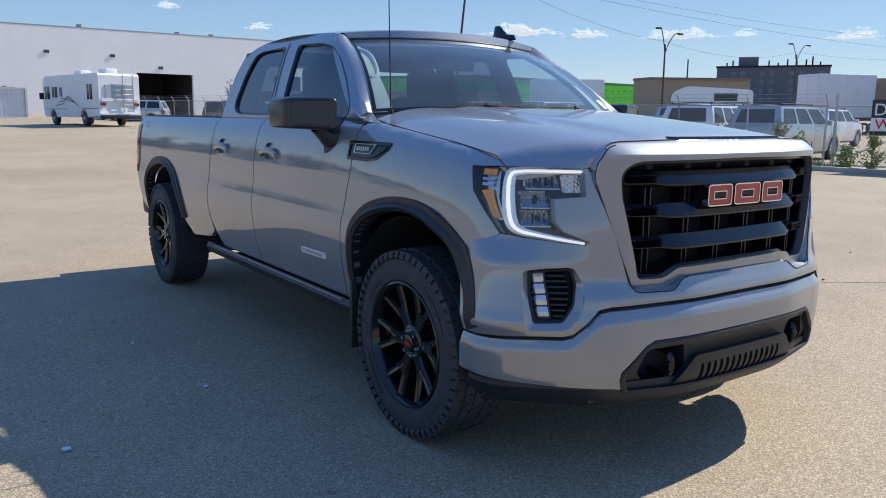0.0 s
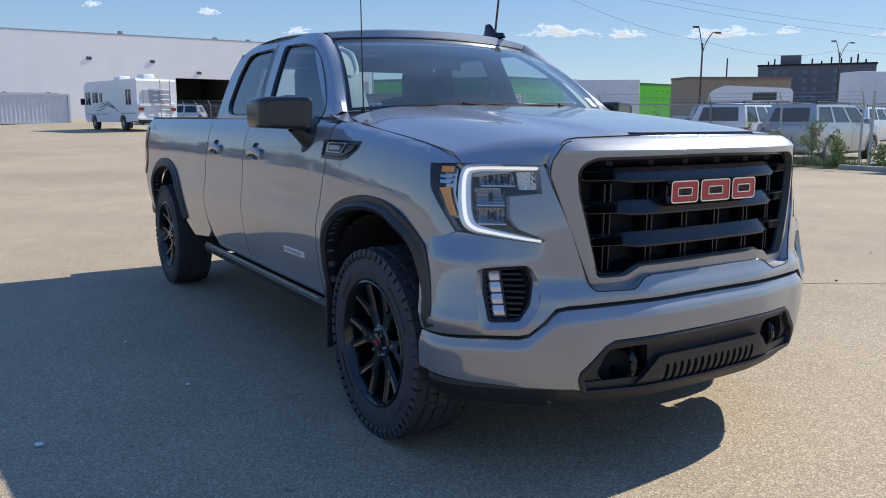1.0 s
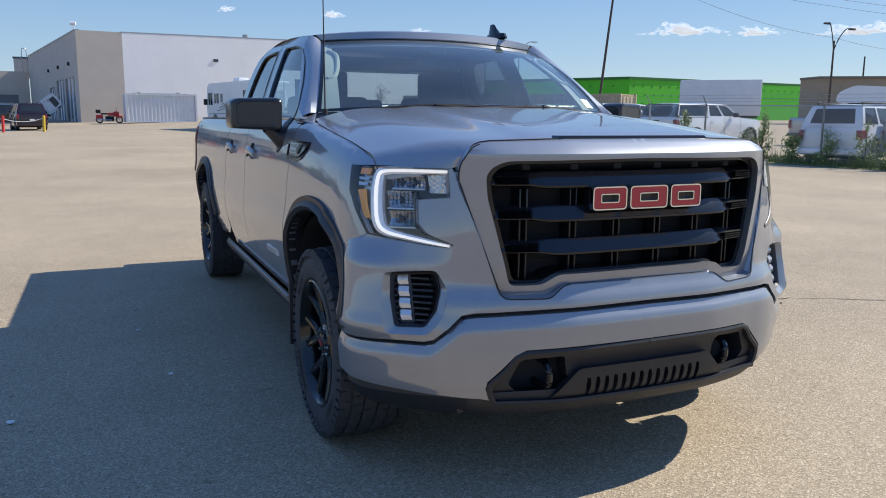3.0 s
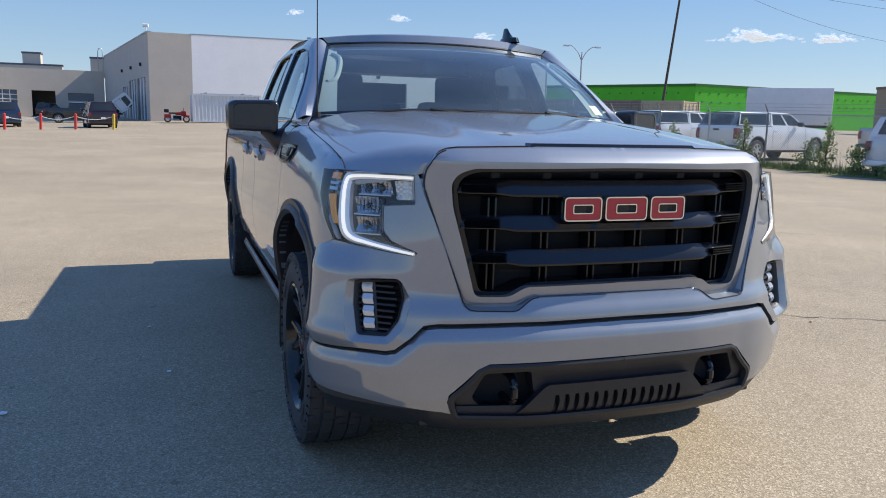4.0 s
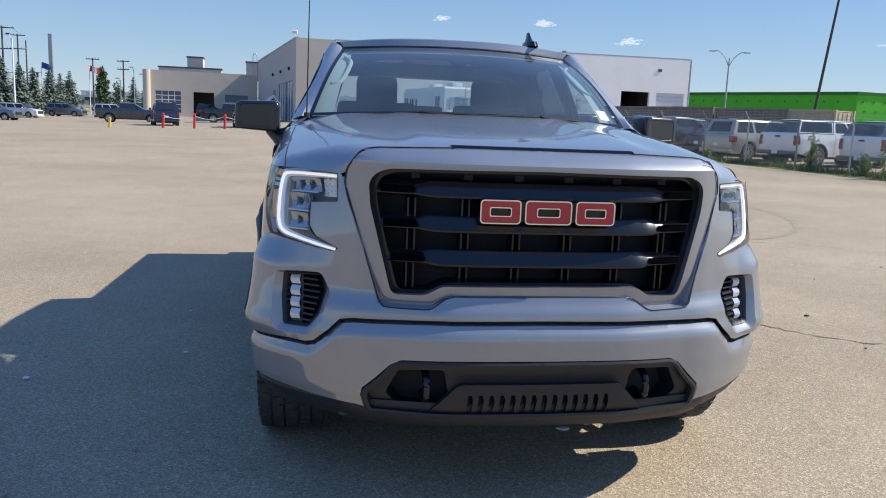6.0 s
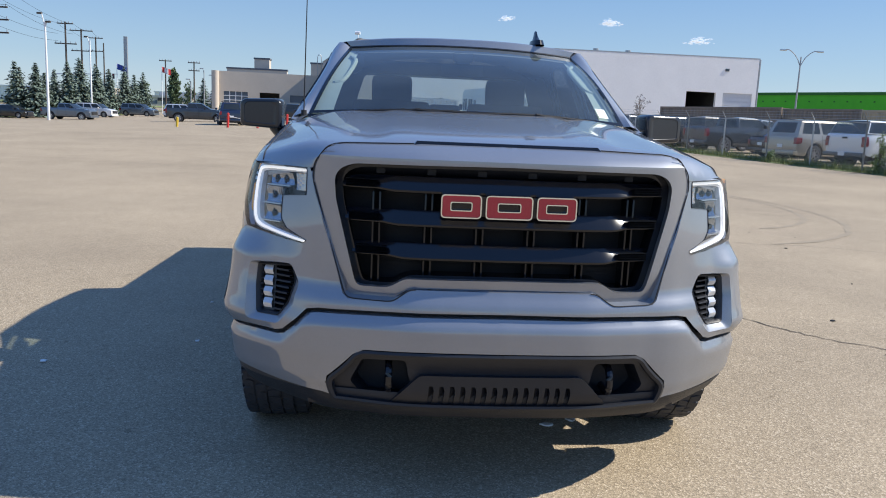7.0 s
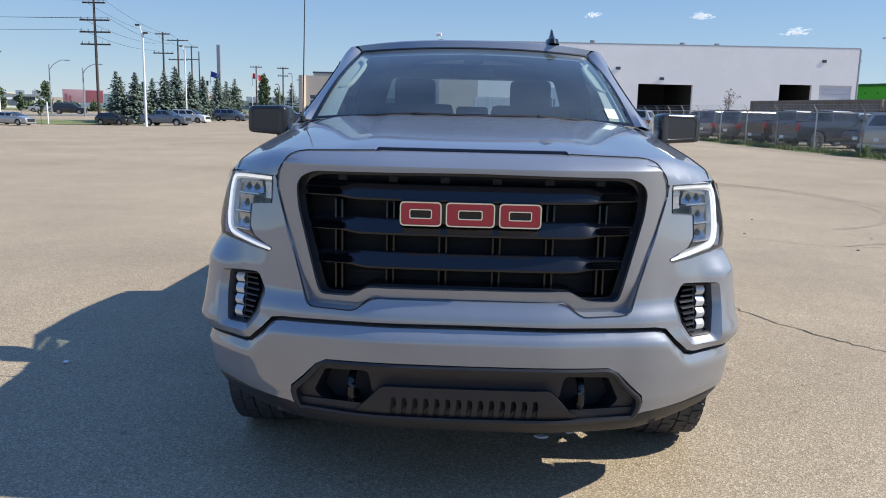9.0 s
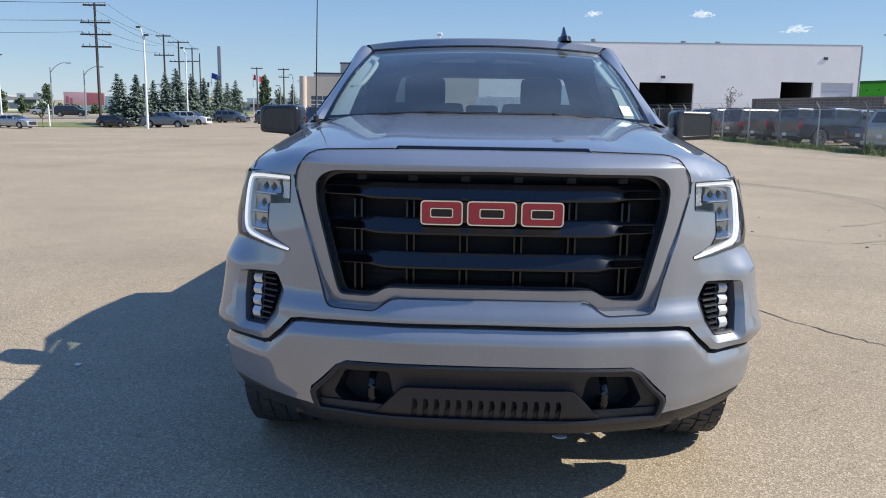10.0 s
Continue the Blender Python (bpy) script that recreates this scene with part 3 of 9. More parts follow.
service = thing("service_building", "long white and beige stucco vehicle service building", "building", (0, 0, 0))
A, A2, B = (-3.5, 81.6), (0.65, 82.0), (42.74, 86.17)
bm = bmesh.new()
m_south = wall_run(bm, A2, B, 0, 9.55, 0.35, [(17.62, 23.71, 0, 5.59), (33.53, 37.22, 0, 5.91), (38.09, 41.8, 0, 5.93)], 9.92)
part("wall", bm, M["stucco_white"], service, "white stucco wall", 0)
bm = bmesh.new()
wall_run(bm, A, A2, 0, 9.6, 0.35)
part("wall", bm, M["stucco_beige"], service, "beige stucco corner wall", 0)
bm = bmesh.new()
C = (-10.5, 122.0)
m_west = wall_run(bm, C, A, 0, 9.6, 0.35, [(20.0, 24.5, 0, 4.7), (26.0, 31.5, 0, 5.3), (32.5, 39.0, 0, 5.3)])
part("wall", bm, M["stucco_grey"], service, "grey-beige stucco side wall", 0)
bm = bmesh.new()
for pts in ([(*A, 9.3), (*B, 9.3), (40.0, 126, 9.3), (*C, 9.3)],):
    bm.faces.new([bm.verts.new(p) for p in pts])
part("roof", bm, M["roofing"], service, "", 0)
bm = boxes((-0.1, 42.40, -0.012, 0.42, 9.55, 9.67))
for v in bm.verts:
    v.co.z += 0.37 * v.co.x / 42.30
bmesh.ops.transform(bm, matrix=m_south, verts=bm.verts[:])
part("parapet_cap", bm, M["metal_grey"], service, "", 0)
bm = boxes((-0.05, 40.7, -0.06, 0.42, 9.6, 9.71))
bmesh.ops.transform(bm, matrix=m_west, verts=bm.verts[:])
part("parapet_cap", bm, M["metal_grey"], service, "", 0)
# bays behind the open doors, their inner shade put into near-black walls
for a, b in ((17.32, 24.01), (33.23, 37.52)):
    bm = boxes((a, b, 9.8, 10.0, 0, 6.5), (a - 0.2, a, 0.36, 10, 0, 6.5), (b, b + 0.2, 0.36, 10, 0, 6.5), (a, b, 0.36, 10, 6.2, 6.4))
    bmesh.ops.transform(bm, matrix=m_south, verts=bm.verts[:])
    part("bay", bm, M["shade_in"], service, "open service bay coloured near-black for its inner shade", 0)
bm = boxes((38.09, 41.80, 0.20, 0.24, 0, 6.0))
bmesh.ops.transform(bm, matrix=m_south, verts=bm.verts[:])
shut = part("shutter_door", bm, M["shutter"], service, "closed white sectional door", 0)
for k in range(12):
    bm = boxes((38.09, 41.80, 0.13, 0.2, 0.5 * k, 0.5 * k + 0.47))
    bmesh.ops.transform(bm, matrix=m_south, verts=bm.verts[:])
    part("door_section", bm, M["shutter"], shut, "", 0)
for a, b, h in ((20.0, 24.5, 4.7), (26.0, 31.5, 5.3), (32.5, 39.0, 5.3)):
    n = 6
    bm = boxes((a, b, 0.20, 0.24, 0, h))
    bmesh.ops.transform(bm, matrix=m_west, verts=bm.verts[:])
    shut = part("shutter_door", bm, M["shutter"] if a > 25 else M["metal_grey"], service, "white panelled door", 0)
    for k in range(n):
        w = (b - a) / n
        bm = boxes((a + k * w + 0.06, a + (k + 1) * w - 0.06, 0.10, 0.2, 0, h))
        bmesh.ops.transform(bm, matrix=m_west, verts=bm.verts[:])
        part("door_panel", bm, M["shutter"] if k % 2 else M["far_glass"], shut, "", 0)
for t_along, z in ((9.14, 7.26), (15.33, 7.19), (20.24, 6.2), (38.41, 8.53)):
    bm = boxes((t_along - 0.30, t_along + 0.20, -0.06, 0, z - 0.16, z + 0.14), bevel=0.02)
    bmesh.ops.transform(bm, matrix=m_south, verts=bm.verts[:])
    part("wall_lamp", bm, M["car_charcoal"], service, "", 0)
for t_along in (12.84, 22.97, 26.89):
    bm = rods(((t_along, 2.0, 9.3), (t_along, 2.0, 10.0), 0.22), ((t_along, 2.0, 10.0), (t_along, 2.0, 10.25), 0.32))
    bmesh.ops.transform(bm, matrix=m_south, verts=bm.verts[:])
    part("roof_vent", bm, M["metal_grey"], service)
for t_along in (20.5, 28.5, 36.0):
    bm = boxes((t_along - 0.15, t_along + 0.15, -0.2, 0, 6.5, 6.85))
    bmesh.ops.transform(bm, matrix=m_west, verts=bm.verts[:])
    part("wall_lamp", bm, M["dark"], service, "", 0)
bm = rods(((-3.6, 82.0, 9.6), (-3.6, 82.0, 10.1), 0.04), ((-3.9, 81.9, 10.2), (-3.4, 81.8, 10.2), 0.18))
part("security_camera", bm, M["pole_white"], service)
bm = rods(((42.90, 86.30, 0), (42.90, 86.30, 9.9), 0.12))
part("downpipe", bm, M["metal_grey"], service)

wing = thing("showroom_wing", "low beige stucco wing with glazed bays", "building", (0, 0, 0))
D0, D1 = (-26.5, 119.7), (-10.6, 121.9)
bm = bmesh.new()
m_wing = wall_run(bm, D0, D1, 0, 7.5, 0.4, [(1.2, 4.8, 1.3, 4.5), (6.6, 9.6, 0.7, 4.5), (11.2, 14.6, 3.2, 4.3)])
part("wall", bm, M["stucco_beige"], wing, "", 0)
bm = bmesh.new()
wall_run(bm, (-26.5, 134), (-26.5, 120.2), 0, 7.5, 0.4)
part("wall", bm, M["stucco_beige"], wing, "", 0)
bm = rods(((-26.5, 119.6, 0), (-26.5, 119.6, 7.5), 0.55), seg=20)
part("column", bm, M["stucco_beige"], wing, "round beige column")
bm = bmesh.new()
bm.faces.new([bm.verts.new(p) for p in ((-26.5, 119.8, 7.3), (-10.6, 122, 7.3), (-10.6, 140, 7.3), (-26.5, 140, 7.3))])
part("roof", bm, M["roofing"], wing, "", 0)
def on_wing(name, material, *spans, parent=None):
    for q in spans:
        bm = boxes(q)
        bmesh.ops.transform(bm, matrix=m_wing, verts=bm.verts[:])
        ob = part(name, bm, material, parent or wing, "", 0)
    return ob


grid_pane = on_wing("window_pane", M["far_glass"], (1.2, 4.8, 0.22, 0.25, 1.3, 4.5))
on_wing("glazing_bar", M["pole_white"], *[(2.1 + 0.9 * k - 0.05, 2.1 + 0.9 * k + 0.05, 0.1, 0.2, 1.3, 4.5) for k in range(3)], *[(1.2, 4.8, 0.09, 0.21, z - 0.05, z + 0.05) for z in (1.9, 2.55, 3.2, 3.85)], parent=grid_pane)
# back of the wing's bay, coloured near-black for the shade inside
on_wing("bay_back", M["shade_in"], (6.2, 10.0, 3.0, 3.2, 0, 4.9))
on_wing("window_pane", M["far_glass"], (11.2, 14.6, 0.22, 0.25, 3.2, 4.3))
for q in ((-22.0, -19.6, 128, 130, 7.3, 10.0), (-26, -16.5, 126, 127, 7.3, 8.2), (-12.5, -9.8, 124, 125.5, 7.3, 9.4)):
    part("roof_unit", boxes(q), M["stucco_beige"], wing, "", 0)
    part("roof_unit_cap", boxes((q[0] - 0.1, q[1] + 0.1, q[2] - 0.1, q[3] + 0.1, q[5], q[5] + 0.25)), M["hotel"], wing, "", 0)
# vertical rib and ladder hoop where the wing meets the hall
part("ladder_hoop", tube(spline([(-11.2, 121.0, 7.4), (-11.2, 120.9, 10.2), (-10.9, 120.8, 10.6), (-10.6, 120.9, 10.2), (-10.6, 121.0, 7.4)], 16), 0.06, 6), M["metal_grey"], wing)


# ---- shipping containers ----
def container(name, label, length, height, material, at, turn, group=""):
    c = thing(name, label, "shipping container", at, turn, group)
    w = 2.44
    bm = bmesh.new()
    n = int(length / 0.085)
    for side in (-1, 1):
        rows = []
        for k in range(n + 1):
            y = side * (w / 2 - (0.06 if (k // 2) % 2 else 0.0))
            x = -length / 2 + 0.1 + (length - 0.2) * k / n
            rows.append([(x, y, 0.15), (x, y, height - 0.1)])
        g = [[bm.verts.new(p) for p in r] for r in rows]
        for a, b in zip(g, g[1:]):
            bm.faces.new((a[0], b[0], b[1], a[1]) if side < 0 else (a[0], a[1], b[1], b[0]))
    box(bm, -length / 2 + 0.05, length / 2 - 0.05, -w / 2 + 0.06, w / 2 - 0.06, height - 0.12, height - 0.04)
    part("corrugated_shell", bm, material, c, "", 0)
    bm = bmesh.new()
    for sx in (-1, 1):
        for sy in (-1, 1):
            box(bm, sx * length / 2 - 0.08, sx * length / 2 + 0.08, sy * w / 2 - 0.08, sy * w / 2 + 0.08, 0, height)
    for z in (0.08, height - 0.08):
        for sy in (-1, 1):
            box(bm, -length / 2, length / 2, sy * w / 2 - 0.05, sy * w / 2 + 0.05, z - 0.08, z + 0.08)
    part("frame", bm, material, c, "", 0)
    doors = [part("end_door", boxes((length / 2 - 0.04, length / 2 + 0.02, y0, y1, 0.15, height - 0.15)), material, c, "", 0) for y0, y1 in ((-w / 2 + 0.1, -0.02), (0.02, w / 2 - 0.1))]
    part("end_wall", boxes((-length / 2 - 0.02, -length / 2 + 0.04, -w / 2 + 0.1, w / 2 - 0.1, 0.15, height - 0.15)), material, c, "", 0)
    for k, y in enumerate((-0.85, -0.3, 0.3, 0.85)):
        part("lock_rod", rods(((length / 2 + 0.05, y, 0.2), (length / 2 + 0.05, y, height - 0.2), 0.025), seg=6), M["metal_grey"], doors[k // 2])
    return c


container("storage_container", "white corrugated steel shipping container beside the white wall", 6.06, 2.59, M["container_white"], (3.4, 74.6, gz(3.4, 74)), 3)
bm = boxes((1.1, 5.8, 74.0, 75.0, 0, 0.12), (1.5, 1.7, 73.7, 75.4, 0.12, 0.2), (4.9, 5.1, 73.7, 75.4, 0.12, 0.2))
bmesh.ops.translate(bm, vec=(0, 0, gz(2.5, 74) + 2.56), verts=bm.verts[:])
tagged(link("pallet_stack", bm, M["metal_grey"], 0), "flat grey metal sections lying on the container", "metal sections")
row_a, row_b = Vector((25.2, 66.0)), Vector((36.4, 43.6))
d = (row_b - row_a).normalized()
ang = math.degrees(math.atan2(d.y, d.x))
for k, (s, L, key) in enumerate(((6.2, 12.2, "container_brown"), (15.6, 6.06, "container_brown"), (20.4, 3.4, "container_tan"))):
    p = row_a + d * s
    container("yard_container", {"container_brown": "brown rusty corrugated shipping container in a row", "container_tan": "tan corrugated shipping container at the row's end"}[key], L, 2.9, M[key], (p.x, p.y, gz(p.x, p.y)), ang, "row of containers")


# ---- motorhome ----
def motorhome(at, turn):
    r = thing("motorhome", "white class A motorhome with teal swoosh stripes and roof units", "motorhome", at, turn)
    L, w, z0, z1 = 8.2, 1.22, 0.55, 3.05
    prof = [(0, 0.62), (0.05, 1.0), (0.02, z1 - 0.12), (0.15, z1), (L - 0.5, z1), (L - 0.1, z1 - 0.25), (L, z1 - 1.0), (L + 0.02, 1.3), (L - 0.05, 0.7), (L - 0.3, 0.5)]
    arch = lambda c: [(c + 0.5 * math.cos(radians(a)), 0.5 + 0.48 * math.sin(radians(a))) for a in range(0, 181, 30)]
    poly = prof + arch(6.7) + arch(2.2)
    bm = bmesh.new()
    a = [bm.verts.new((-w, y, z)) for y, z in poly]
    b = [bm.verts.new((w, y, z)) for y, z in poly]
    for i in range(len(poly)):
        j = (i + 1) % len(poly)
        bm.faces.new((a[i], b[i], b[j], a[j]))
    bm.faces.new(a), bm.faces.new(b[::-1])
    bmesh.ops.recalc_face_normals(bm, faces=bm.faces[:])
    bmesh.ops.triangulate(bm, faces=[f for f in bm.faces if len(f.verts) > 4])
    part("body", bm, M["white_box"], r, "", 30)
    for y0, y1, za, zb in ((7.1, 7.85, 1.6, 2.4), (5.9, 6.7, 1.7, 2.35), (5.2, 5.55, 1.75, 2.3), (0.9, 1.6, 1.55, 2.45)):
        win = part("window", boxes((-w - 0.015, -w + 0.02, y0, y1, za, zb)), M["far_window"], r, "", 0)
        part("window_frame", boxes((-w - 0.03, -w, y0 - 0.05, y1 + 0.05, zb, zb + 0.05), (-w - 0.03, -w, y0 - 0.05, y1 + 0.05, za - 0.05, za), (-w - 0.03, -w, y0 + (y1 - y0) / 2 - 0.02, y0 + (y1 - y0) / 2 + 0.02, za, zb)), M["white_box"], win, "", 0)
    part("rear_window", boxes((-0.85, 0.85, -0.02, 0.1, 1.6, 2.4)), M["privacy_solid"], r, "pale grey rear window", 0)
    part("rear_panel", boxes((-1.1, 1.1, -0.04, 0.1, 1.45, 1.62), (-1.15, 1.15, -0.06, 0.08, 0.62, 0.75)), M["white_box"], r, "", 0)
    bm = bmesh.new()
    for x in (0.15, 0.75):
        rod(bm, (x, -0.14, 0.8), (x, -0.14, 3.0), 0.03, seg=6)
    for k in range(8):
        rod(bm, (0.15, -0.14, 0.95 + 0.3 * k), (0.75, -0.14, 0.95 + 0.3 * k), 0.022, seg=6)
    part("ladder", bm, M["metal_grey"], r, "silver rear ladder")
    for sx in (-1, 1):
        part("tail_lamp", boxes((sx * 1.0 - 0.14, sx * 1.0 + 0.14, -0.05, 0.05, 1.2, 1.36)), M["taillamp"], r, "", 0)
    part("bumper", boxes((-1.2, 1.2, -0.16, 0.05, 0.45, 0.66), bevel=0.03), M["dark"], r)
    for y in (0.9, 4.4):
        part("roof_unit", boxes((-0.35, 0.35, y, y + 1.0, 3.05, 3.38), bevel=0.08), M["white_box"], r, "white roof air conditioner")
    bm = bmesh.new()
    for k in range(3):
        p = spline([(2.8 + 0.2 * k, 1.15 + 0.1 * k), (4.3, 1.75 - 0.12 * k), (5.0, 1.35 + 0.15 * k), (6.2 - 0.4 * k, 1.2 + 0.2 * k)], 24)
        g = [[bm.verts.new((-w - 0.012, q[0], q[1] + s * 0.03)) for s in (-1, 1)] for q in p]
        for c, e in zip(g, g[1:]):
            bm.faces.new((c[0], c[1], e[1], e[0]))
    box(bm, -w - 0.012, -w - 0.004, 0.1, 2.4, 1.02, 1.06), box(bm, -w - 0.012, -w - 0.004, 4.4, 7.8, 0.98, 1.02)
    part("stripe", bm, M["teal"], r, "teal curved side stripes", 0)
    part("mirror", boxes((-w - 0.35, -w - 0.1, 7.75, 7.9, 1.6, 2.0), bevel=0.03), M["dark"], r)
    for y in (2.2, 6.7):
        for sx in (-1, 1):
            wh = part("wheel", wheel_mesh(0.42, 0.26, sx * 1.05, y), M["rubber"], r)
            part("rim", wheel_disc(0.24, sx * 1.19, y, 0.42), M["satin"], wh)
    return r


def wheel_mesh(R, W, x, y):
    bm = lathe([(-W / 2, R * 0.6), (-W / 2, R * 0.9), (-W / 2 + 0.03, R), (W / 2 - 0.03, R), (W / 2, R * 0.9), (W / 2, R * 0.6)], "X", 24)
    bmesh.ops.translate(bm, vec=(x, y, R), verts=bm.verts[:])
    return bm


def wheel_disc(r, x, y, z, spokes=6):
    s = 1 if x > 0 else -1
    bm = lathe([(-0.02, r), (0.02, r), (0.02, r * 0.86), (-0.02, r * 0.86)], "X", 24)
    for k in range(spokes):
        a = 2 * math.pi * k / spokes
        m = Matrix.Rotation(a, 4, "X")
        box(bm, -0.012, 0.014, -r * 0.12, r * 0.12, r * 0.12, r * 0.9, m)
    rod(bm, (-0.02, 0, 0), (0.02, 0, 0), r * 0.28, seg=12)
    bmesh.ops.translate(bm, vec=(x + s * 0.0, y, z), verts=bm.verts[:])
    return bm


M["privacy_solid"] = mat("pale_grey_window", (0.36, 0.40, 0.45), 0.2, var=0.08)
motorhome((8.1, 46.2, gz(8, 48)), 12.7)


# ---- parked vehicles ----
SHAPES = {  # length, half width, belt, roof, hood, cabin rear and front at belt, at roof, wheels
    "pickup": (5.88, 1.0, 1.36, 1.91, 1.26, (2.02, 4.22), (2.12, 3.32), (1.18, 4.90), 0.42),
    "suv": (5.2, 0.98, 1.20, 1.85, 1.15, (0.06, 4.05), (0.35, 3.2), (0.98, 4.2), 0.39),
    "wagon": (4.3, 0.88, 1.02, 1.50, 0.96, (0.10, 3.45), (0.55, 2.45), (0.80, 3.40), 0.32),
    "sedan": (4.7, 0.90, 0.98, 1.42, 0.92, (0.75, 3.65), (1.35, 2.65), (0.95, 3.75), 0.32),
}
flank_of = curve_of([(-0.2, 0.93), (0.0, 0.955), (0.16, 0.985), (0.34, 0.992), (0.50, 0.990), (0.66, 1.0), (0.74, 0.998), (0.84, 0.978), (1.0, 0.945)])


def vehicle(shape, paint, label, at, turn, group="", cap=False):
    """A parked vehicle, its nose towards local +y."""
    L, w, belt, roof, hood, cab0, cab1, axles, R = SHAPES[shape]
    truck_ = shape == "pickup"
    v = thing({"pickup": "pickup_truck", "suv": "parked_suv", "wagon": "parked_hatchback", "sedan": "parked_sedan"}[shape], label, {"pickup": "pickup truck", "suv": "SUV", "wagon": "car", "sedan": "car"}[shape], at, turn, group)
    base = R * (1.05 if truck_ else 0.80)
    ra = R + 0.075

    def twin(name, bm, material, smooth=40.0):
        b2 = bm.copy()
        flip_x(b2)
        return part(name, bm, material, v, "", smooth), part(name, b2, material, v, "", smooth)

    def flank_x(y, z, e=0.0):
        x = w * flank_of((z - base) / (belt - base)) - 0.13 * smooth_step(L - 0.75, L + 0.05, y) ** 1.6 - 0.05 * smooth_step(0.5, -0.05, y) ** 2
        for c in axles:
            x += 0.028 * math.exp(-((math.hypot(y - c, z - R) - ra - 0.05) / 0.07) ** 2)
        return x + e

    skin = lambda y, z, e=0.0: Vector((flank_x(y, z, e), y, z))
    arch = lambda c: [(c + ra * math.cos(a), R + ra * math.sin(a)) for a in [math.asin((base - R) / ra) + (math.pi - 2 * math.asin((base - R) / ra)) * k / 12 for k in range(13)]]
    if truck_:
        rear = [(0.04, base + 0.12), (0.0, base + 0.45), (-0.01, belt - 0.05), (0.03, belt)]
        top = [(0.03, belt), (cab0[0], belt), (cab0[1], belt - 0.01), (L - 0.30, hood)]
    else:
        rear = [(0.06, base), (0.0, base + 0.28), (0.02, belt - 0.12), (0.08, belt)]
        top = [(0.08, belt), (cab0[1], belt), (L - 0.80, hood + 0.02), (L - 0.35, hood - 0.06)]
    front = [top[-1], (L - 0.06, top[-1][1] - 0.10), (L, hood - 0.42), (L - 0.02, base + 0.12), (L - 0.14, base - 0.04)]
    outline_ = rear + top[1:] + front[1:] + arch(axles[1]) + arch(axles[0])
    twin("body_side", sheet(outline_, skin, step=0.13), paint)
    for c in axles:
        bm = patch([[skin(c + (ra - 0.004) * math.cos(a), R + (ra - 0.004) * math.sin(a), -0.05), skin(c + ra * math.cos(a), R + ra * math.sin(a), 0.012), skin(c + (ra + 0.06) * math.cos(a), R + (ra + 0.06) * math.sin(a), 0.010), skin(c + (ra + 0.065) * math.cos(a), R + (ra + 0.065) * math.sin(a), -0.006)] for a in np.linspace(0.02, math.pi - 0.02, 15)])
        bmesh.ops.recalc_face_normals(bm, faces=bm.faces[:])
        twin("arch_trim", bm, M["plastic"] if truck_ else paint)
        part("arch_liner", boxes((-w + 0.26, w - 0.26, c - ra - 0.04, c + ra + 0.04, base - 0.05, R + ra + 0.02)), M["dark"], v, "", 0)
    twin("sill", boxes((w - 0.16, w - 0.05, axles[0] + ra, axles[1] - ra, base - 0.06, base + 0.05), bevel=0.02), M["plastic"])

    def deck(line, crown, n=10):
        rows = []
        for y, z in line:
            x = flank_x(y, z)
            rows.append([Vector((x * s, y, z + crown * (1 - s * s))) for s in np.linspace(-1, 1, n)])
        bm = patch(rows)
        bmesh.ops.recalc_face_normals(bm, faces=bm.faces[:])
        if sum(f.normal.z for f in bm.faces) < 0:
            bmesh.ops.reverse_faces(bm, faces=bm.faces[:])
        return bm

    along = lambda pts, n: [tuple(p) for p in zip(np.interp(np.linspace(0, len(pts) - 1, n), range(len(pts)), [q[0] for q in pts]), np.interp(np.linspace(0, len(pts) - 1, n), range(len(pts)), [q[1] for q in pts]))]
    hood_line = [p for p in top if p[0] >= cab0[1] - 0.01]
    part("hood", deck(along(hood_line, 8), 0.05), paint, v, "", 40)

    def fascia(line, bow):
        rows = []
        for y, z in along(line, 10):
            x = flank_x(y, z)
            rows.append([Vector((x * s, y + bow * (1 - s * s), z + 0.05 * (1 - s * s) * smooth_step(hood - 0.3, hood, z) * (1 if bow > 0 else 0))) for s in np.linspace(-1, 1, 10)])
        bm = patch(rows)
        bmesh.ops.recalc_face_normals(bm, faces=bm.faces[:])
        return bm

    part("nose", fascia(front, 0.10), paint, v, "", 40)
    part("tail", fascia(rear, -0.03), paint, v, "", 40)
    if truck_:
        part("bed", boxes((-w + 0.14, w - 0.14, 0.06, cab0[0], belt - 0.52, belt - 0.48), (-w + 0.10, -w + 0.14, 0.06, cab0[0], belt - 0.5, belt + 0.005), (w - 0.14, w - 0.10, 0.06, cab0[0], belt - 0.5, belt + 0.005)), M["plastic"], v, "", 0)
        twin("bed_rail", boxes((w - 0.14, w - 0.045, 0.03, cab0[0], belt - 0.02, belt + 0.012), bevel=0.01), M["plastic"])
    elif cab0[0] > 0.3:
        part("boot_lid", deck(along([(0.08, belt), (cab0[0] + 0.1, belt)], 5), 0.03), paint, v, "", 40)

    # greenhouse
    def house_x(y, z, e=0.0):
        return flank_x(min(max(y, 0.3), L - 1.0), belt) - 0.015 - 0.27 * (z - belt) - 0.55 * max(0.0, z - roof + 0.13) ** 1.3 + e

    up = lambda y, z, e=0.0: Vector((house_x(y, z, e), y, z))
    P = lambda u, q: ((cab0[0] + (cab0[1] - cab0[0]) * u) * (1 - q) + (cab1[0] + (cab1[1] - cab1[0]) * u) * q, belt - 0.01 + (roof - 0.03 - belt + 0.01) * q)
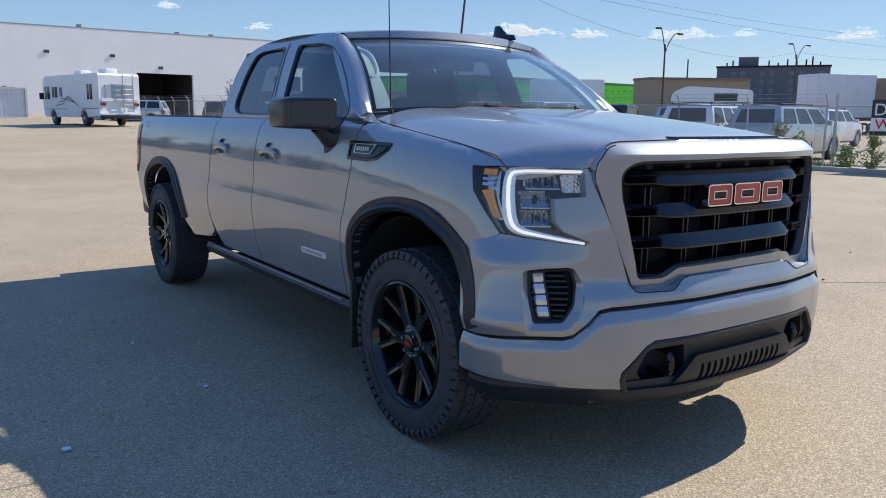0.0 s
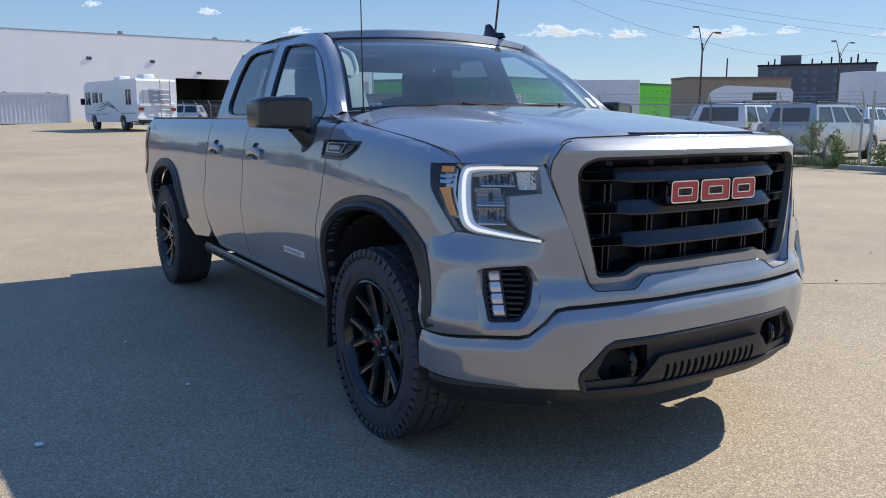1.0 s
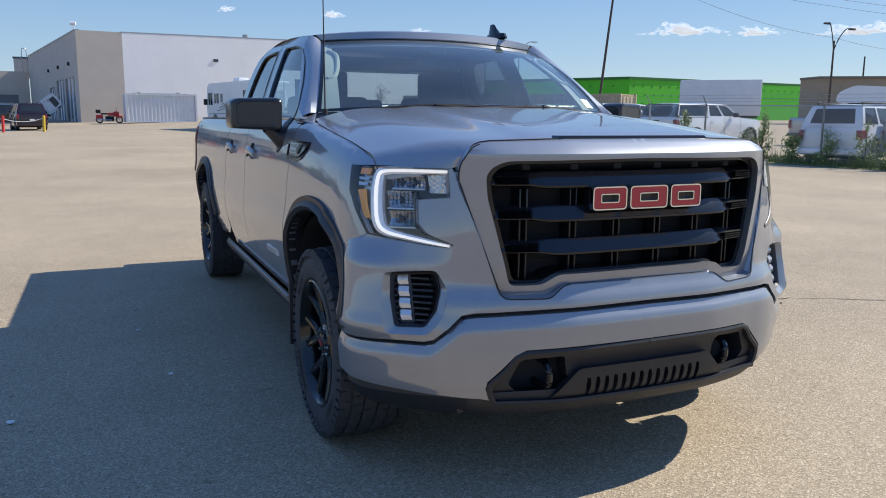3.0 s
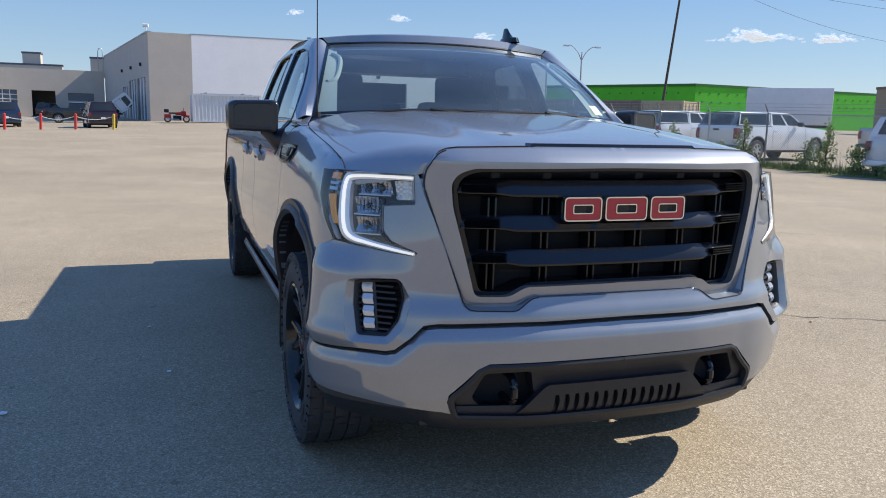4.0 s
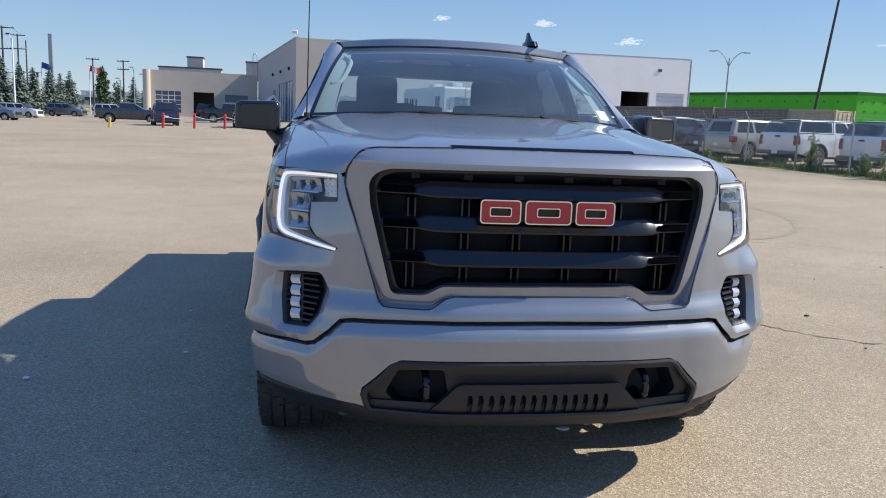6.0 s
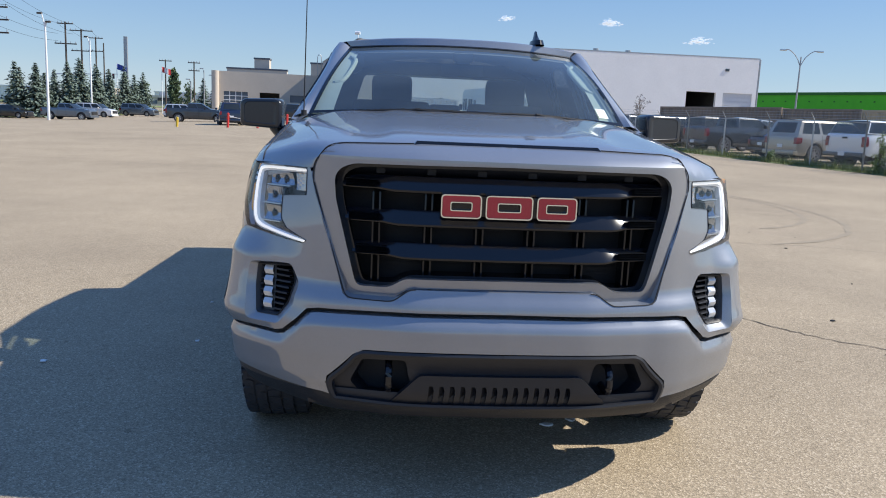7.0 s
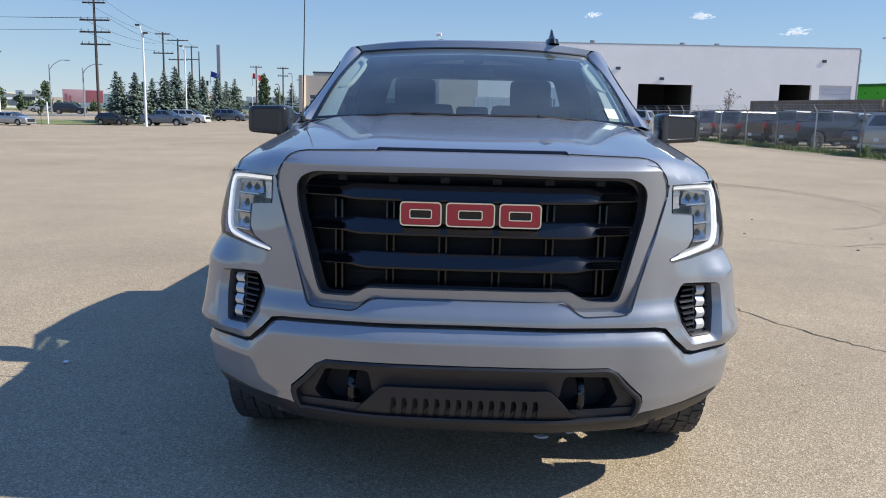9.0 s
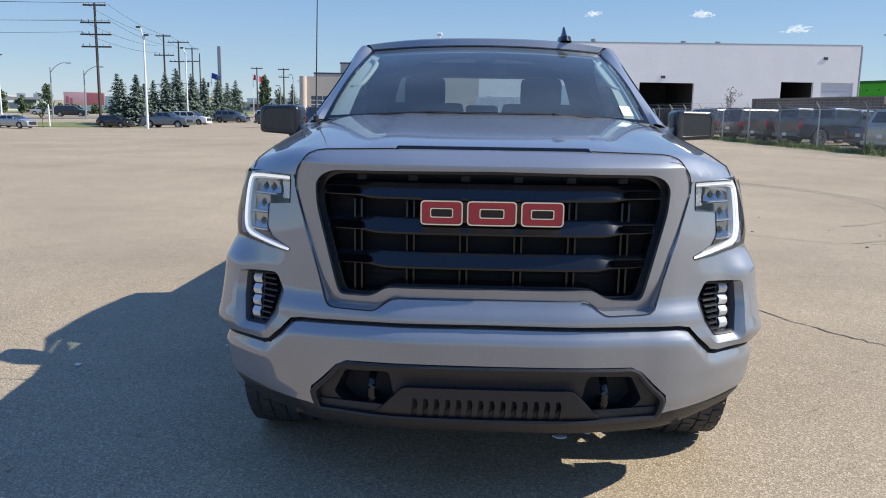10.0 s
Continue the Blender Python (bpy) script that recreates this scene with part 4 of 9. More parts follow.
    cuts = {"pickup": ((0.05, 0.46), (0.51, 0.955)), "suv": ((0.05, 0.31), (0.35, 0.62), (0.66, 0.955)), "wagon": ((0.06, 0.28), (0.33, 0.60), (0.64, 0.95)), "sedan": ((0.10, 0.48), (0.53, 0.94))}[shape]
    holes = [rounded([P(a, 0.10), P(b, 0.10), P(b, 0.88), P(a, 0.88)], 0.05, 3) for a, b in cuts]
    twin("cab_side", sheet(rounded([P(0, 0), P(1, 0), P(1, 1), P(0, 1)], 0.07, 3), up, holes, step=0.12), paint)
    for h_ in holes:
        twin("side_window", sheet(h_, lambda y, z: up(y, z, -0.012), step=0.2), M["far_window"])

    def shell(e0, e1, bow, n=10):
        rows = []
        for q in np.linspace(0, 1, 8):
            y = e0[0] + (e1[0] - e0[0]) * q
            z = e0[1] + (e1[1] - e0[1]) * q
            x = house_x(y, z) - 0.004
            rows.append([Vector((x * s, y + bow * (1 - s * s), z)) for s in np.linspace(-1, 1, n)])
        bm = patch(rows)
        bmesh.ops.recalc_face_normals(bm, faces=bm.faces[:])
        return bm

    part("windscreen", shell(P(1, 0), P(1, 0.97), 0.14), M["far_window"], v, "", 40)
    part("rear_panel", shell(P(0, 0), P(0, 0.99), -0.04), paint, v, "", 40)
    bm = shell(P(0, 0.14), P(0, 0.84), -0.05)
    for q in bm.verts:
        q.co.x *= 0.86
        q.co.y -= 0.006
    part("rear_window", bm, M["far_window"], v, "", 40)

    def roof_deck(y0, y1, zr, crown):
        rows = []
        for y in np.linspace(y0, y1, 8):
            x = house_x(y, zr)
            drop = 0.03 * (2 * (y - y0) / (y1 - y0) - 1) ** 4
            rows.append([Vector((x * s, y + 0.14 * (1 - s * s) * smooth_step((y0 + y1) / 2, y1, y), zr - drop * (1 - s * s) + crown * (1 - abs(s) ** 2.5))) for s in np.linspace(-1, 1, 11)])
        bm = patch(rows)
        bmesh.ops.recalc_face_normals(bm, faces=bm.faces[:])
        if sum(f.normal.z for f in bm.faces) < 0:
            bmesh.ops.reverse_faces(bm, faces=bm.faces[:])
        return bm

    part("roof", roof_deck(cab1[0], cab1[1], roof - 0.035, 0.055), paint, v, "", 40)
    # shut lines and handles
    for u in [cuts[-2][0] - 0.02, (cuts[-2][1] + cuts[-1][0]) / 2, 0.985]:
        y = P(u, 0)[0]
        bm = patch([[skin(y - 0.007, z, 0.003), skin(y + 0.007, z, 0.003)] for z in np.linspace(max(base + 0.08, R * 1.2), belt - 0.01, 7)])
        twin("shut_line", bm, M["dark"], 0)
    for a, b in cuts[-2:]:
        y = P(a, 0)[0] + 0.14
        c = skin(y, belt - 0.17)
        twin("door_handle", boxes((c.x - 0.01, c.x + 0.025, y - 0.11, y + 0.11, belt - 0.185, belt - 0.15), bevel=0.01), paint)
    for sx in (-1, 1):
        for y in axles:
            x = sx * (w - 0.125)
            wh = part("wheel", wheel_mesh(R, 0.26, x, y), M["rubber"], v)
            part("rim", wheel_disc(R * 0.64, x + sx * 0.11, y, R, 7), M["satin"], wh)
            part("brake_drum", rods(((x - sx * 0.05, y, R), (x + sx * 0.06, y, R), R * 0.62), seg=18), M["dark"], wh)
        hl_z = (belt - 0.50, belt - 0.10) if truck_ else (belt - 0.40, belt - 0.12)
        part("tail_lamp", sheet(rounded([(-0.035, hl_z[0]), (0.16 if truck_ else 0.22, hl_z[0] + 0.04), (0.13 if truck_ else 0.26, hl_z[1]), (-0.025, hl_z[1])], 0.03, 3), lambda y, z: Vector((sx * flank_x(y, z, 0.012), y, z)), step=0.1, depth=(-sx * 0.16, 0, 0)), M["taillamp"], v)
        part("headlight", boxes((sx * (w - 0.27) - 0.15, sx * (w - 0.27) + 0.15, L - 0.26, L - 0.015, hood - 0.36, hood - 0.2), bevel=0.03), M["cell"], v)
        part("mirror", boxes((sx * (w + 0.09) - 0.10, sx * (w + 0.09) + 0.10, cab0[1] - 0.62, cab0[1] - 0.48, belt + 0.0, belt + 0.18), bevel=0.04), M["plastic"] if truck_ else paint, v)
    part("rear_bumper", boxes((-w + 0.05, w - 0.05, -0.14, 0.12, base + 0.02, base + 0.20), bevel=0.04), M["car_charcoal"] if truck_ else paint, v)
    part("front_bumper", boxes((-w + 0.12, w - 0.12, L - 0.12, L + 0.10, base - 0.06, base + 0.16), bevel=0.04), paint, v)
    part("grille", boxes((-w * 0.58, w * 0.58, L - 0.02, L + 0.115, hood - 0.55, hood - 0.2), bevel=0.02), M["dark"], v)
    zp = base + 0.06 if truck_ else base + 0.32
    part("plate_panel", boxes((-0.15, 0.15, -0.155 if truck_ else -0.05, -0.02, zp, zp + 0.15)), M["white_box"], v, "", 0)
    part("underbody", boxes((-w + 0.3, w - 0.3, 0.25, L - 0.3, base - 0.10, base + 0.25)), M["dark"], v, "", 0)
    if truck_:
        part("gate_latch", boxes((-0.12, 0.12, -0.065, -0.02, belt - 0.19, belt - 0.12), bevel=0.01), M["plastic"], v)
        if cap:
            co = rounded([(0.08, belt + 0.012), (cab0[0] - 0.03, belt + 0.012), (cab0[0] + 0.02, roof - 0.05), (0.30, roof - 0.05)], 0.06, 3)
            ho = rounded([(0.15, belt + 0.04), (cab0[0] - 0.07, belt + 0.04), (cab0[0] - 0.03, roof - 0.10), (0.33, roof - 0.10)], 0.04, 3)
            cp = twin("canopy_side", sheet(co, up, [ho], step=0.15), paint)
            for k, sgn in enumerate((1, -1)):
                bm = sheet(ho, lambda y, z: up(y, z, -0.01), step=0.2)
                part("canopy_window", bm if sgn > 0 else flip_x(bm), M["privacy"], cp[k])
            part("canopy_roof", roof_deck(0.30, cab0[0] + 0.02, roof - 0.05, 0.05), paint, v, "", 40)
            part("canopy_back", shell((0.08, belt + 0.012), (0.30, roof - 0.05), -0.03), M["rearglass"], v, "canopy hatch glass", 40)
    elif shape == "suv":
        for sgn in (-1, 1):
            xr = sgn * (house_x(2.0, roof - 0.02) - 0.06)
            part("roof_rail", rods(((xr, cab1[0] + 0.15, roof + 0.05), (xr, cab1[1] - 0.2, roof + 0.05), 0.022), ((xr, cab1[0] + 0.2, roof - 0.02), (xr, cab1[0] + 0.2, roof + 0.05), 0.02), ((xr, cab1[1] - 0.25, roof - 0.02), (xr, cab1[1] - 0.25, roof + 0.05), 0.02), seg=6), M["dark"], v)
    return v


def put(shape, key, label, x, y, turn, group="", cap=False):
    return vehicle(shape, M["car_" + key], label, (x, y, gz(x, y)), turn, group, cap)


FENCE = "vehicles behind the fence"
put("suv", "white", "large white SUV with dark rear glass behind the fence", 18.5, 13.9, -72, FENCE)
put("suv", "silver", "silver-grey SUV with roof rails behind the fence", 20.3, 12.6, -82, FENCE)
put("pickup", "white", "white pickup truck with a black bed canopy", 18.35, 21.85, -77, FENCE, True)
put("pickup", "white", "white crew-cab pickup truck with its tailgate to the fence", 17.6, 25.9, -75, FENCE, True)
put("suv", "gold", "beige and white older SUV with roof rails", 16.9, 29.6, -74, FENCE)
put("sedan", "maroon", "dark maroon sedan behind the fence", 17.9, 33.5, -76, FENCE)
put("pickup", "charcoal", "charcoal pickup truck with chrome wheels", 15.9, 36.8, -74, FENCE)
put("pickup", "black", "black pickup truck in the row behind the fence", 15.5, 40.2, -72, FENCE)
put("suv", "black", "black SUV in the row behind the fence", 15.2, 43.8, -68, FENCE)
put("suv", "charcoal", "dark grey SUV at the fence corner", 14.9, 47.6, -66, FENCE)
BACK = "vehicles farther back in the compound"
put("pickup", "white", "white pickup truck farther back in the compound", 23.6, 29.0, -62, BACK)
put("suv", "slate", "blue-grey SUV farther back in the compound", 24.5, 41.5, -58, BACK)
put("suv", "charcoal", "dark SUV farther back in the compound", 32.5, 36.4, -70, BACK)
put("suv", "white", "white SUV farther back in the compound", 33.0, 18.2, -80, BACK)
put("pickup", "slate", "blue-grey pickup truck farther back in the compound", 21.8, 45.6, -58, BACK)
put("pickup", "silver", "silver pickup truck farther back in the compound", 29.5, 24.5, -75, BACK)
put("suv", "black", "black SUV parked before the white wall", 17.6, 58.0, -40, BACK)
put("suv", "white", "white SUV parked before the open bay", 20.5, 62.0, -40, BACK)
put("suv", "silver", "silver SUV parked before the white wall", 14.6, 60.0, 60, BACK)
LOT = "vehicles across the yard"
put("suv", "blue", "dark blue SUV parked behind red bollards", -12.8, 60.9, 14, LOT)
put("suv", "maroon", "dark SUV parked behind a yellow bollard", -6.05, 57.0, 10, LOT)
put("pickup", "charcoal", "charcoal pickup truck parked broadside", -21.9, 75.6, -82, LOT)
put("wagon", "black", "black hatchback parked at the yard's edge", -46.68, 93.77, -100, LOT)
put("pickup", "slate", "blue-grey pickup truck parked at the yard's edge", -39.55, 90.4, -100, LOT)
put("suv", "white", "white SUV parked at the yard's edge", -41.5, 105.0, -100, LOT)
put("suv", "slate", "grey SUV parked at the yard's edge", -39.5, 117.0, -100, LOT)
put("suv", "white", "white SUV far off in the yard", -31.5, 111.0, -100, LOT)
put("sedan", "silver", "silver sedan parked near the road", -53.6, 83.2, -100, LOT)
put("pickup", "black", "black pickup truck before the showroom wing", -12.4, 76.0, -85, LOT)
put("suv", "black", "black SUV in the showroom wing's bay", -17.9, 115.0, -10, LOT)

# semi trailers, box truck and camper behind the compound
def box_trailer(name, label, category, L, w, z0, z1, at, turn, material):
    t = thing(name, label, category, at, turn)
    part("body", boxes((-w / 2, w / 2, 0, L, z0, z1), bevel=0.06), material, t)
    for x0, x1 in ((-w / 2 + 0.06, -0.01), (0.01, w / 2 - 0.06)):
        part("door", boxes((x0, x1, -0.04, 0.02, z0 + 0.05, z1 - 0.08)), material, t, "", 0)
    for k in range(int(L / 1.2)):
        for sx in (-1, 1):
            part("seam", boxes((sx * w / 2 - 0.012, sx * w / 2 + 0.012, 0.3 + 1.2 * k, 0.33 + 1.2 * k, z0 + 0.05, z1 - 0.05)), material, t, "", 0)
    for y in (0.9, 2.1):
        for sx in (-1, 1):
            part("wheel", wheel_mesh(0.5, 0.3, sx * (w / 2 - 0.2), y), M["rubber"], t)
    part("chassis", boxes((-0.5, 0.5, 0.1, L - 0.2, z0 - 0.25, z0)), M["dark"], t, "", 0)
    return t


box_trailer("semi_trailer", "white semi trailer parked behind the compound", "trailer", 5.6, 2.6, 1.4, 4.9, (60.0, 34.3, gz(60, 34)), -111, M["container_white"])
box_trailer("semi_trailer", "brown semi trailer parked behind the compound", "trailer", 13.5, 2.6, 1.4, 4.7, (65.0, 33.2, gz(64, 31)), -140, M["container_brown"])
box_trailer("box_truck_body", "grey-white box truck body behind the compound", "truck body", 7.2, 2.5, 1.3, 4.6, (49.7, 57.6, gz(48, 58)), -132, M["container_white"])
cmp_ = thing("camper_trailer", "white camper trailer with a rounded roof", "camper", (55.4, 36.3, 0.9), 36)
bm = bmesh.new()
poly = rounded([(0, 0.7), (0, 2.9), (5.2, 3.2), (6.3, 2.7), (6.5, 1.9), (4.4, 1.7), (4.2, 0.7)], 0.4)
a, b = [bm.verts.new((-1.2, y, z)) for y, z in poly], [bm.verts.new((1.2, y, z)) for y, z in poly]
for i in range(len(poly)):
    bm.faces.new((a[i], b[i], b[(i + 1) % len(poly)], a[(i + 1) % len(poly)]))
bm.faces.new(a), bm.faces.new(b[::-1])
bmesh.ops.recalc_face_normals(bm, faces=bm.faces[:])
part("shell", bm, M["white_box"], cmp_)
for xa, xb in ((1.19, 1.23), (-1.23, -1.19)):
    part("window", boxes((xa, xb, 1.2, 3.0, 2.0, 2.6)), M["far_window"], cmp_, "", 0)
    part("stripe", boxes((xa + 0.004, xb - 0.006, 0.2, 5.6, 1.8, 1.88)), M["dark"], cmp_, "", 0)
part("chassis", boxes((-1.0, 1.0, 0.2, 4.0, 0.35, 0.7)), M["dark"], cmp_, "", 0)
for sx in (-1, 1):
    part("wheel", wheel_mesh(0.36, 0.22, sx * 1.05, 2.0), M["rubber"], cmp_)


# ---- chain-link fence along the compound ----
def chain_link(p0, p1, z_lo, z_hi, pitch):
    """Crossing wires as thin square bars."""
    d = Vector((p1[0] - p0[0], p1[1] - p0[1], 0))
    L = d.length
    d.normalize()
    n = Vector((-d.y, d.x, 0))
    h = z_hi - z_lo
    verts, faces, r = [], [], 0.0028
    for s in (1, -1):
        k = -int(h / pitch) - 1
        while k * pitch < L:
            a = k * pitch
            x0, x1 = (a, a + h)
            t0, t1 = max(0.0, -x0 / h), min(1.0, (L - x0) / h)
            k += 1
            if t0 >= t1:
                continue
            q = []
            for t in (t0, t1):
                al = x0 + (x1 - x0) * t
                z = z_lo + h * t if s > 0 else z_hi - h * t
                q.append(Vector((p0[0], p0[1], 0)) + d * al + Vector((0, 0, z + gz(p0[0] + d.x * al, p0[1] + d.y * al))))
            w = (q[1] - q[0]).normalized()
            side = w.cross(n) * r
            i = len(verts)
            off = n * (r * s)
            verts += [q[0] - side + off, q[0] + side + off, q[1] + side + off, q[1] - side + off]
            verts += [q[0] + off + n * r, q[1] + off + n * r]
            faces += [(i, i + 1, i + 2, i + 3)]
    bm = bmesh.new()
    vs = [bm.verts.new(v) for v in verts]
    for f in faces:
        bm.faces.new([vs[i] for i in f])
    for v in [v for v in bm.verts if not v.link_faces]:
        bm.verts.remove(v)
    return bm


def fence_run(points, label, arms=True):
    f = thing("chain_link_fence", label, "fence", (0, 0, 0))
    for p0, p1 in zip(points, points[1:]):
        L = math.hypot(p1[0] - p0[0], p1[1] - p0[1])
        n = max(1, round(L / 3.0))
        d = ((p1[0] - p0[0]) / n, (p1[1] - p0[1]) / n)
        for k in range(n + 1):
            x, y = p0[0] + d[0] * k, p0[1] + d[1] * k
            z = gz(x, y)
            bm = rods(((x, y, z - 0.1), (x, y, z + 1.82), 0.032), seg=8)
            if arms:
                rod(bm, (x, y, z + 1.82), (x - 0.22, y - 0.05, z + 2.14), 0.02, 0.014, seg=6)
            part("post", bm, M["metal_grey"], f)
            if k < n:
                a, b = (x, y), (x + d[0], y + d[1])
                part("rail", rods(((*a, gz(*a) + 1.8), (*b, gz(*b) + 1.8), 0.02), seg=6), M["metal_grey"], f)
                part("tension_wire", rods(((*a, gz(*a) + 0.12), (*b, gz(*b) + 0.12), 0.008), seg=6), M["metal_grey"], f)
                part("mesh", chain_link(a, b, 0.06, 1.8, 0.085), M["metal_grey"], f, "", 0)
                if arms:
                    bm = bmesh.new()
                    for t, zz in ((0.3, 1.92), (0.65, 2.02), (1.0, 2.13)):
                        rod(bm, (a[0] - 0.22 * t, a[1], gz(*a) + zz), (b[0] - 0.22 * t, b[1], gz(*b) + zz), 0.005, seg=4)
                    part("wire", bm, M["metal_grey"], f)
    return f


fence_run([(19.1, 9.45), (18.3, 14.0), (17.6, 18.3), (16.9, 23.5), (16.0, 29.0), (15.2, 36.0), (14.2, 46.0)], "grey chain-link fence with angled wire arms along weedy edge")
fence_run([(14.2, 46.0), (14.0, 56.0), (13.6, 66.0)], "grey chain-link fence running back to the white building")
gate = thing("yard_gate", "grey chain-link gate hung with a signboard", "gate", (0, 0, 0))
part("gate_frame", rods(((19.15, 9.2, 0.1), (19.15, 9.2, 2.15), 0.045), ((20.2, 4.2, 0.1), (20.2, 4.2, 1.85), 0.03), ((19.15, 9.2, 1.8), (20.2, 4.2, 1.8), 0.022), ((19.15, 9.2, 0.15), (20.2, 4.2, 0.15), 0.022), ((19.15, 9.2, 0.2), (19.9, 6.0, 1.78), 0.018), seg=8), M["metal_grey"], gate)
part("mesh", chain_link((19.15, 9.2), (20.2, 4.2), 0.12, 1.8, 0.085), M["metal_grey"], gate, "", 0)


# ---- the grey pickup truck: nose towards -y, front axle at y = 0 ----
truck = thing("grey_pickup_truck", "steel-grey double-cab pickup truck with black grille and wheels", "pickup truck", (0.005, 0, 0))
truck.scale = (1.012, 1, 1)
P = M["paint"]

# plan of the nose: a curve from the middle of the front round to the side, and how far each height stands out from it
NOSE = spline([(0, -0.965), (0.24, -0.960), (0.36, -0.947), (0.53, -0.908), (0.62, -0.872), (0.71, -0.808), (0.79, -0.744), (0.890, -0.658), (0.946, -0.580), (0.970, -0.49), (0.987, -0.38), (0.999, -0.25), (1.003, 0.0)], 240)
NOSE_S = [0.0]
for a_, b_ in zip(NOSE, NOSE[1:]):
    NOSE_S.append(NOSE_S[-1] + float(np.hypot(*(b_ - a_))))
stand = curve_of([(0.30, 0.0), (0.34, 0.028), (0.40, 0.062), (0.49, 0.078), (0.57, 0.088), (0.64, 0.088), (0.71, 0.072), (0.84, 0.05), (0.99, 0.038), (1.12, 0.018), (1.20, 0.004), (1.24, 0.0)])


def nose(u, z, extra=0.0):
    """A point on the nose skin: u along the plan from the middle (its sign is the side), z up."""
    s = min(abs(u), NOSE_S[-1] - 1e-6)
    i = int(np.searchsorted(NOSE_S, s)) or 1
    t = (s - NOSE_S[i - 1]) / (NOSE_S[i] - NOSE_S[i - 1])
    p = NOSE[i - 1] * (1 - t) + NOSE[i] * t
    j0, j1 = max(0, i - 7), min(len(NOSE) - 1, i + 7)
    d = NOSE[j1] - NOSE[j0]
    n = np.array((d[1], -d[0])) / np.hypot(*d)
    w = (0.38 + 0.62 * smooth_step(0.50, 0.84, p[0])) * (1 - 0.6 * smooth_step(-0.64, -0.40, p[1]))
    ledge = 0.022 * smooth_step(0.805, 0.735, z) * (1 - smooth_step(0.62, 0.92, p[0]))
    rise = min(1.0, max(0.0, (0.955 - z) / 0.074)) * smooth_step(0.57, 0.66, z) * (1 - smooth_step(-0.62, -0.44, p[1]))
    corner = 0.030 * smooth_step(0.80, 0.90, p[0]) * rise
    crease = 0.011 * smooth_step(0.66, 0.78, p[0]) * rise
    q = p + n * (stand(z) * w + ledge + corner + crease)
    # the lamp's outer corner stays within the wing's flank
    over = q[0] + side(float(q[1]), z).x
    q[0] -= max(0.0, over) * smooth_step(1.03, 1.12, z) * smooth_step(-0.63, -0.55, q[1])
    q = q + n * extra
    return Vector((math.copysign(q[0], u) if u else q[0], q[1], z))


def u_of(x, z):
    """The plan length at which the skin at height z reaches |x|."""
    lo, hi = 0.0, NOSE_S[-1]
    for _ in range(40):
        mid = (lo + hi) / 2
        if nose(mid, z).x < x:
            lo = mid
        else:
            hi = mid
    return lo


def u_at_y(y, z):
    lo, hi = 0.0, NOSE_S[-1]
    for _ in range(40):
        mid = (lo + hi) / 2
        if nose(mid, z).y < y:
            lo = mid
        else:
            hi = mid
    return lo


belt_top = curve_of([(-0.75, 1.225), (-0.6, 1.245), (-0.3, 1.29), (0.0, 1.325), (0.45, 1.372), (0.7, 1.385), (5, 1.385)])
side_prof = curve_of([(0.0, 0.905), (0.012, 0.928), (0.035, 0.953), (0.07, 0.972), (0.12, 0.986), (0.2, 0.999), (0.3, 1.006), (0.40, 1.009), (0.47, 1.017), (0.53, 1.022), (0.59, 1.019), (0.66, 1.011), (0.72, 1.002), (0.80, 0.986), (0.9, 0.962), (1.1, 0.91)])
nose_taper = curve_of([(-0.72, -0.16), (-0.645, -0.074), (-0.565, -0.029), (-0.48, -0.010), (-0.35, -0.002), (0.0, 0.0)])


def side(y, z, extra=0.0):
    """A point on the body's flank (towards -x)."""
    k = smooth_step(1.2, 0.6, z)
    x = side_prof(belt_top(y) - z) + nose_taper(y + 0.10 * k)
    return Vector((-(x + extra), y, z))


def both(name, bm, material, label="", smooth=35.0, parent=None, names=None):
    """The part and its mirror image on the other flank."""
    b2 = bm.copy()
    flip_x(b2)
    return part(name, bm, material, parent or truck, label, smooth), part(names or name, b2, material, parent or truck, label, smooth)


IN = (0.03, 0, 0)

# wheel arches as seen from the side
ARCH = [(0.40, 0.36), (0.385, 0.745), (0.30, 0.905), (0.095, 0.98), (-0.15, 0.985), (-0.365, 0.905), (-0.485, 0.765), (-0.545, 0.60)]
ARCH_OUT = [(0.455, 0.36), (0.44, 0.80), (0.335, 0.965), (0.105, 1.045), (-0.18, 1.048), (-0.41, 0.968), (-0.56, 0.84), (-0.63, 0.63)]


def arch_pts(shape, shift=0.0, n=40):
    return [(p[0] + shift, p[1]) for p in spline(shape, n)]


fa = arch_pts(ARCH)
fa_top = [p for p in fa if not (p[0] < -0.43 and p[1] < 0.885)]
fender = [(-0.655, 1.218), (-0.655, 1.236)]
fender += [(y, belt_top(y) - 0.001) for y in (-0.6, -0.5, -0.4, -0.3, -0.15, 0.0, 0.15, 0.3, 0.415)]
fender += [(0.42, 1.28), (0.427, 1.15), (0.465, 1.03), (0.50, 0.9), (0.515, 0.75), (0.53, 0.50), (0.40, 0.48)]
fender += [p for p in fa_top if p[1] > 0.5]
fender += [(-0.46, 0.905), (-0.60, 0.957), (-0.635, 0.972), (-0.605, 1.008), (-0.553, 1.062), (-0.496, 1.122), (-0.462, 1.211), (-0.56, 1.215)]
both("fender", sheet(fender, side, step=0.028, depth=IN), P, "grey painted front wing")

door_f = [(0.427, 1.375), (0.427, 1.28), (0.434, 1.15), (0.472, 1.03), (0.507, 0.9), (0.522, 0.75), (0.537, 0.505), (1.640, 0.505), (1.665, 0.65), (1.665, 0.9), (1.650, 1.1), (1.620, 1.30), (1.605, 1.378)]
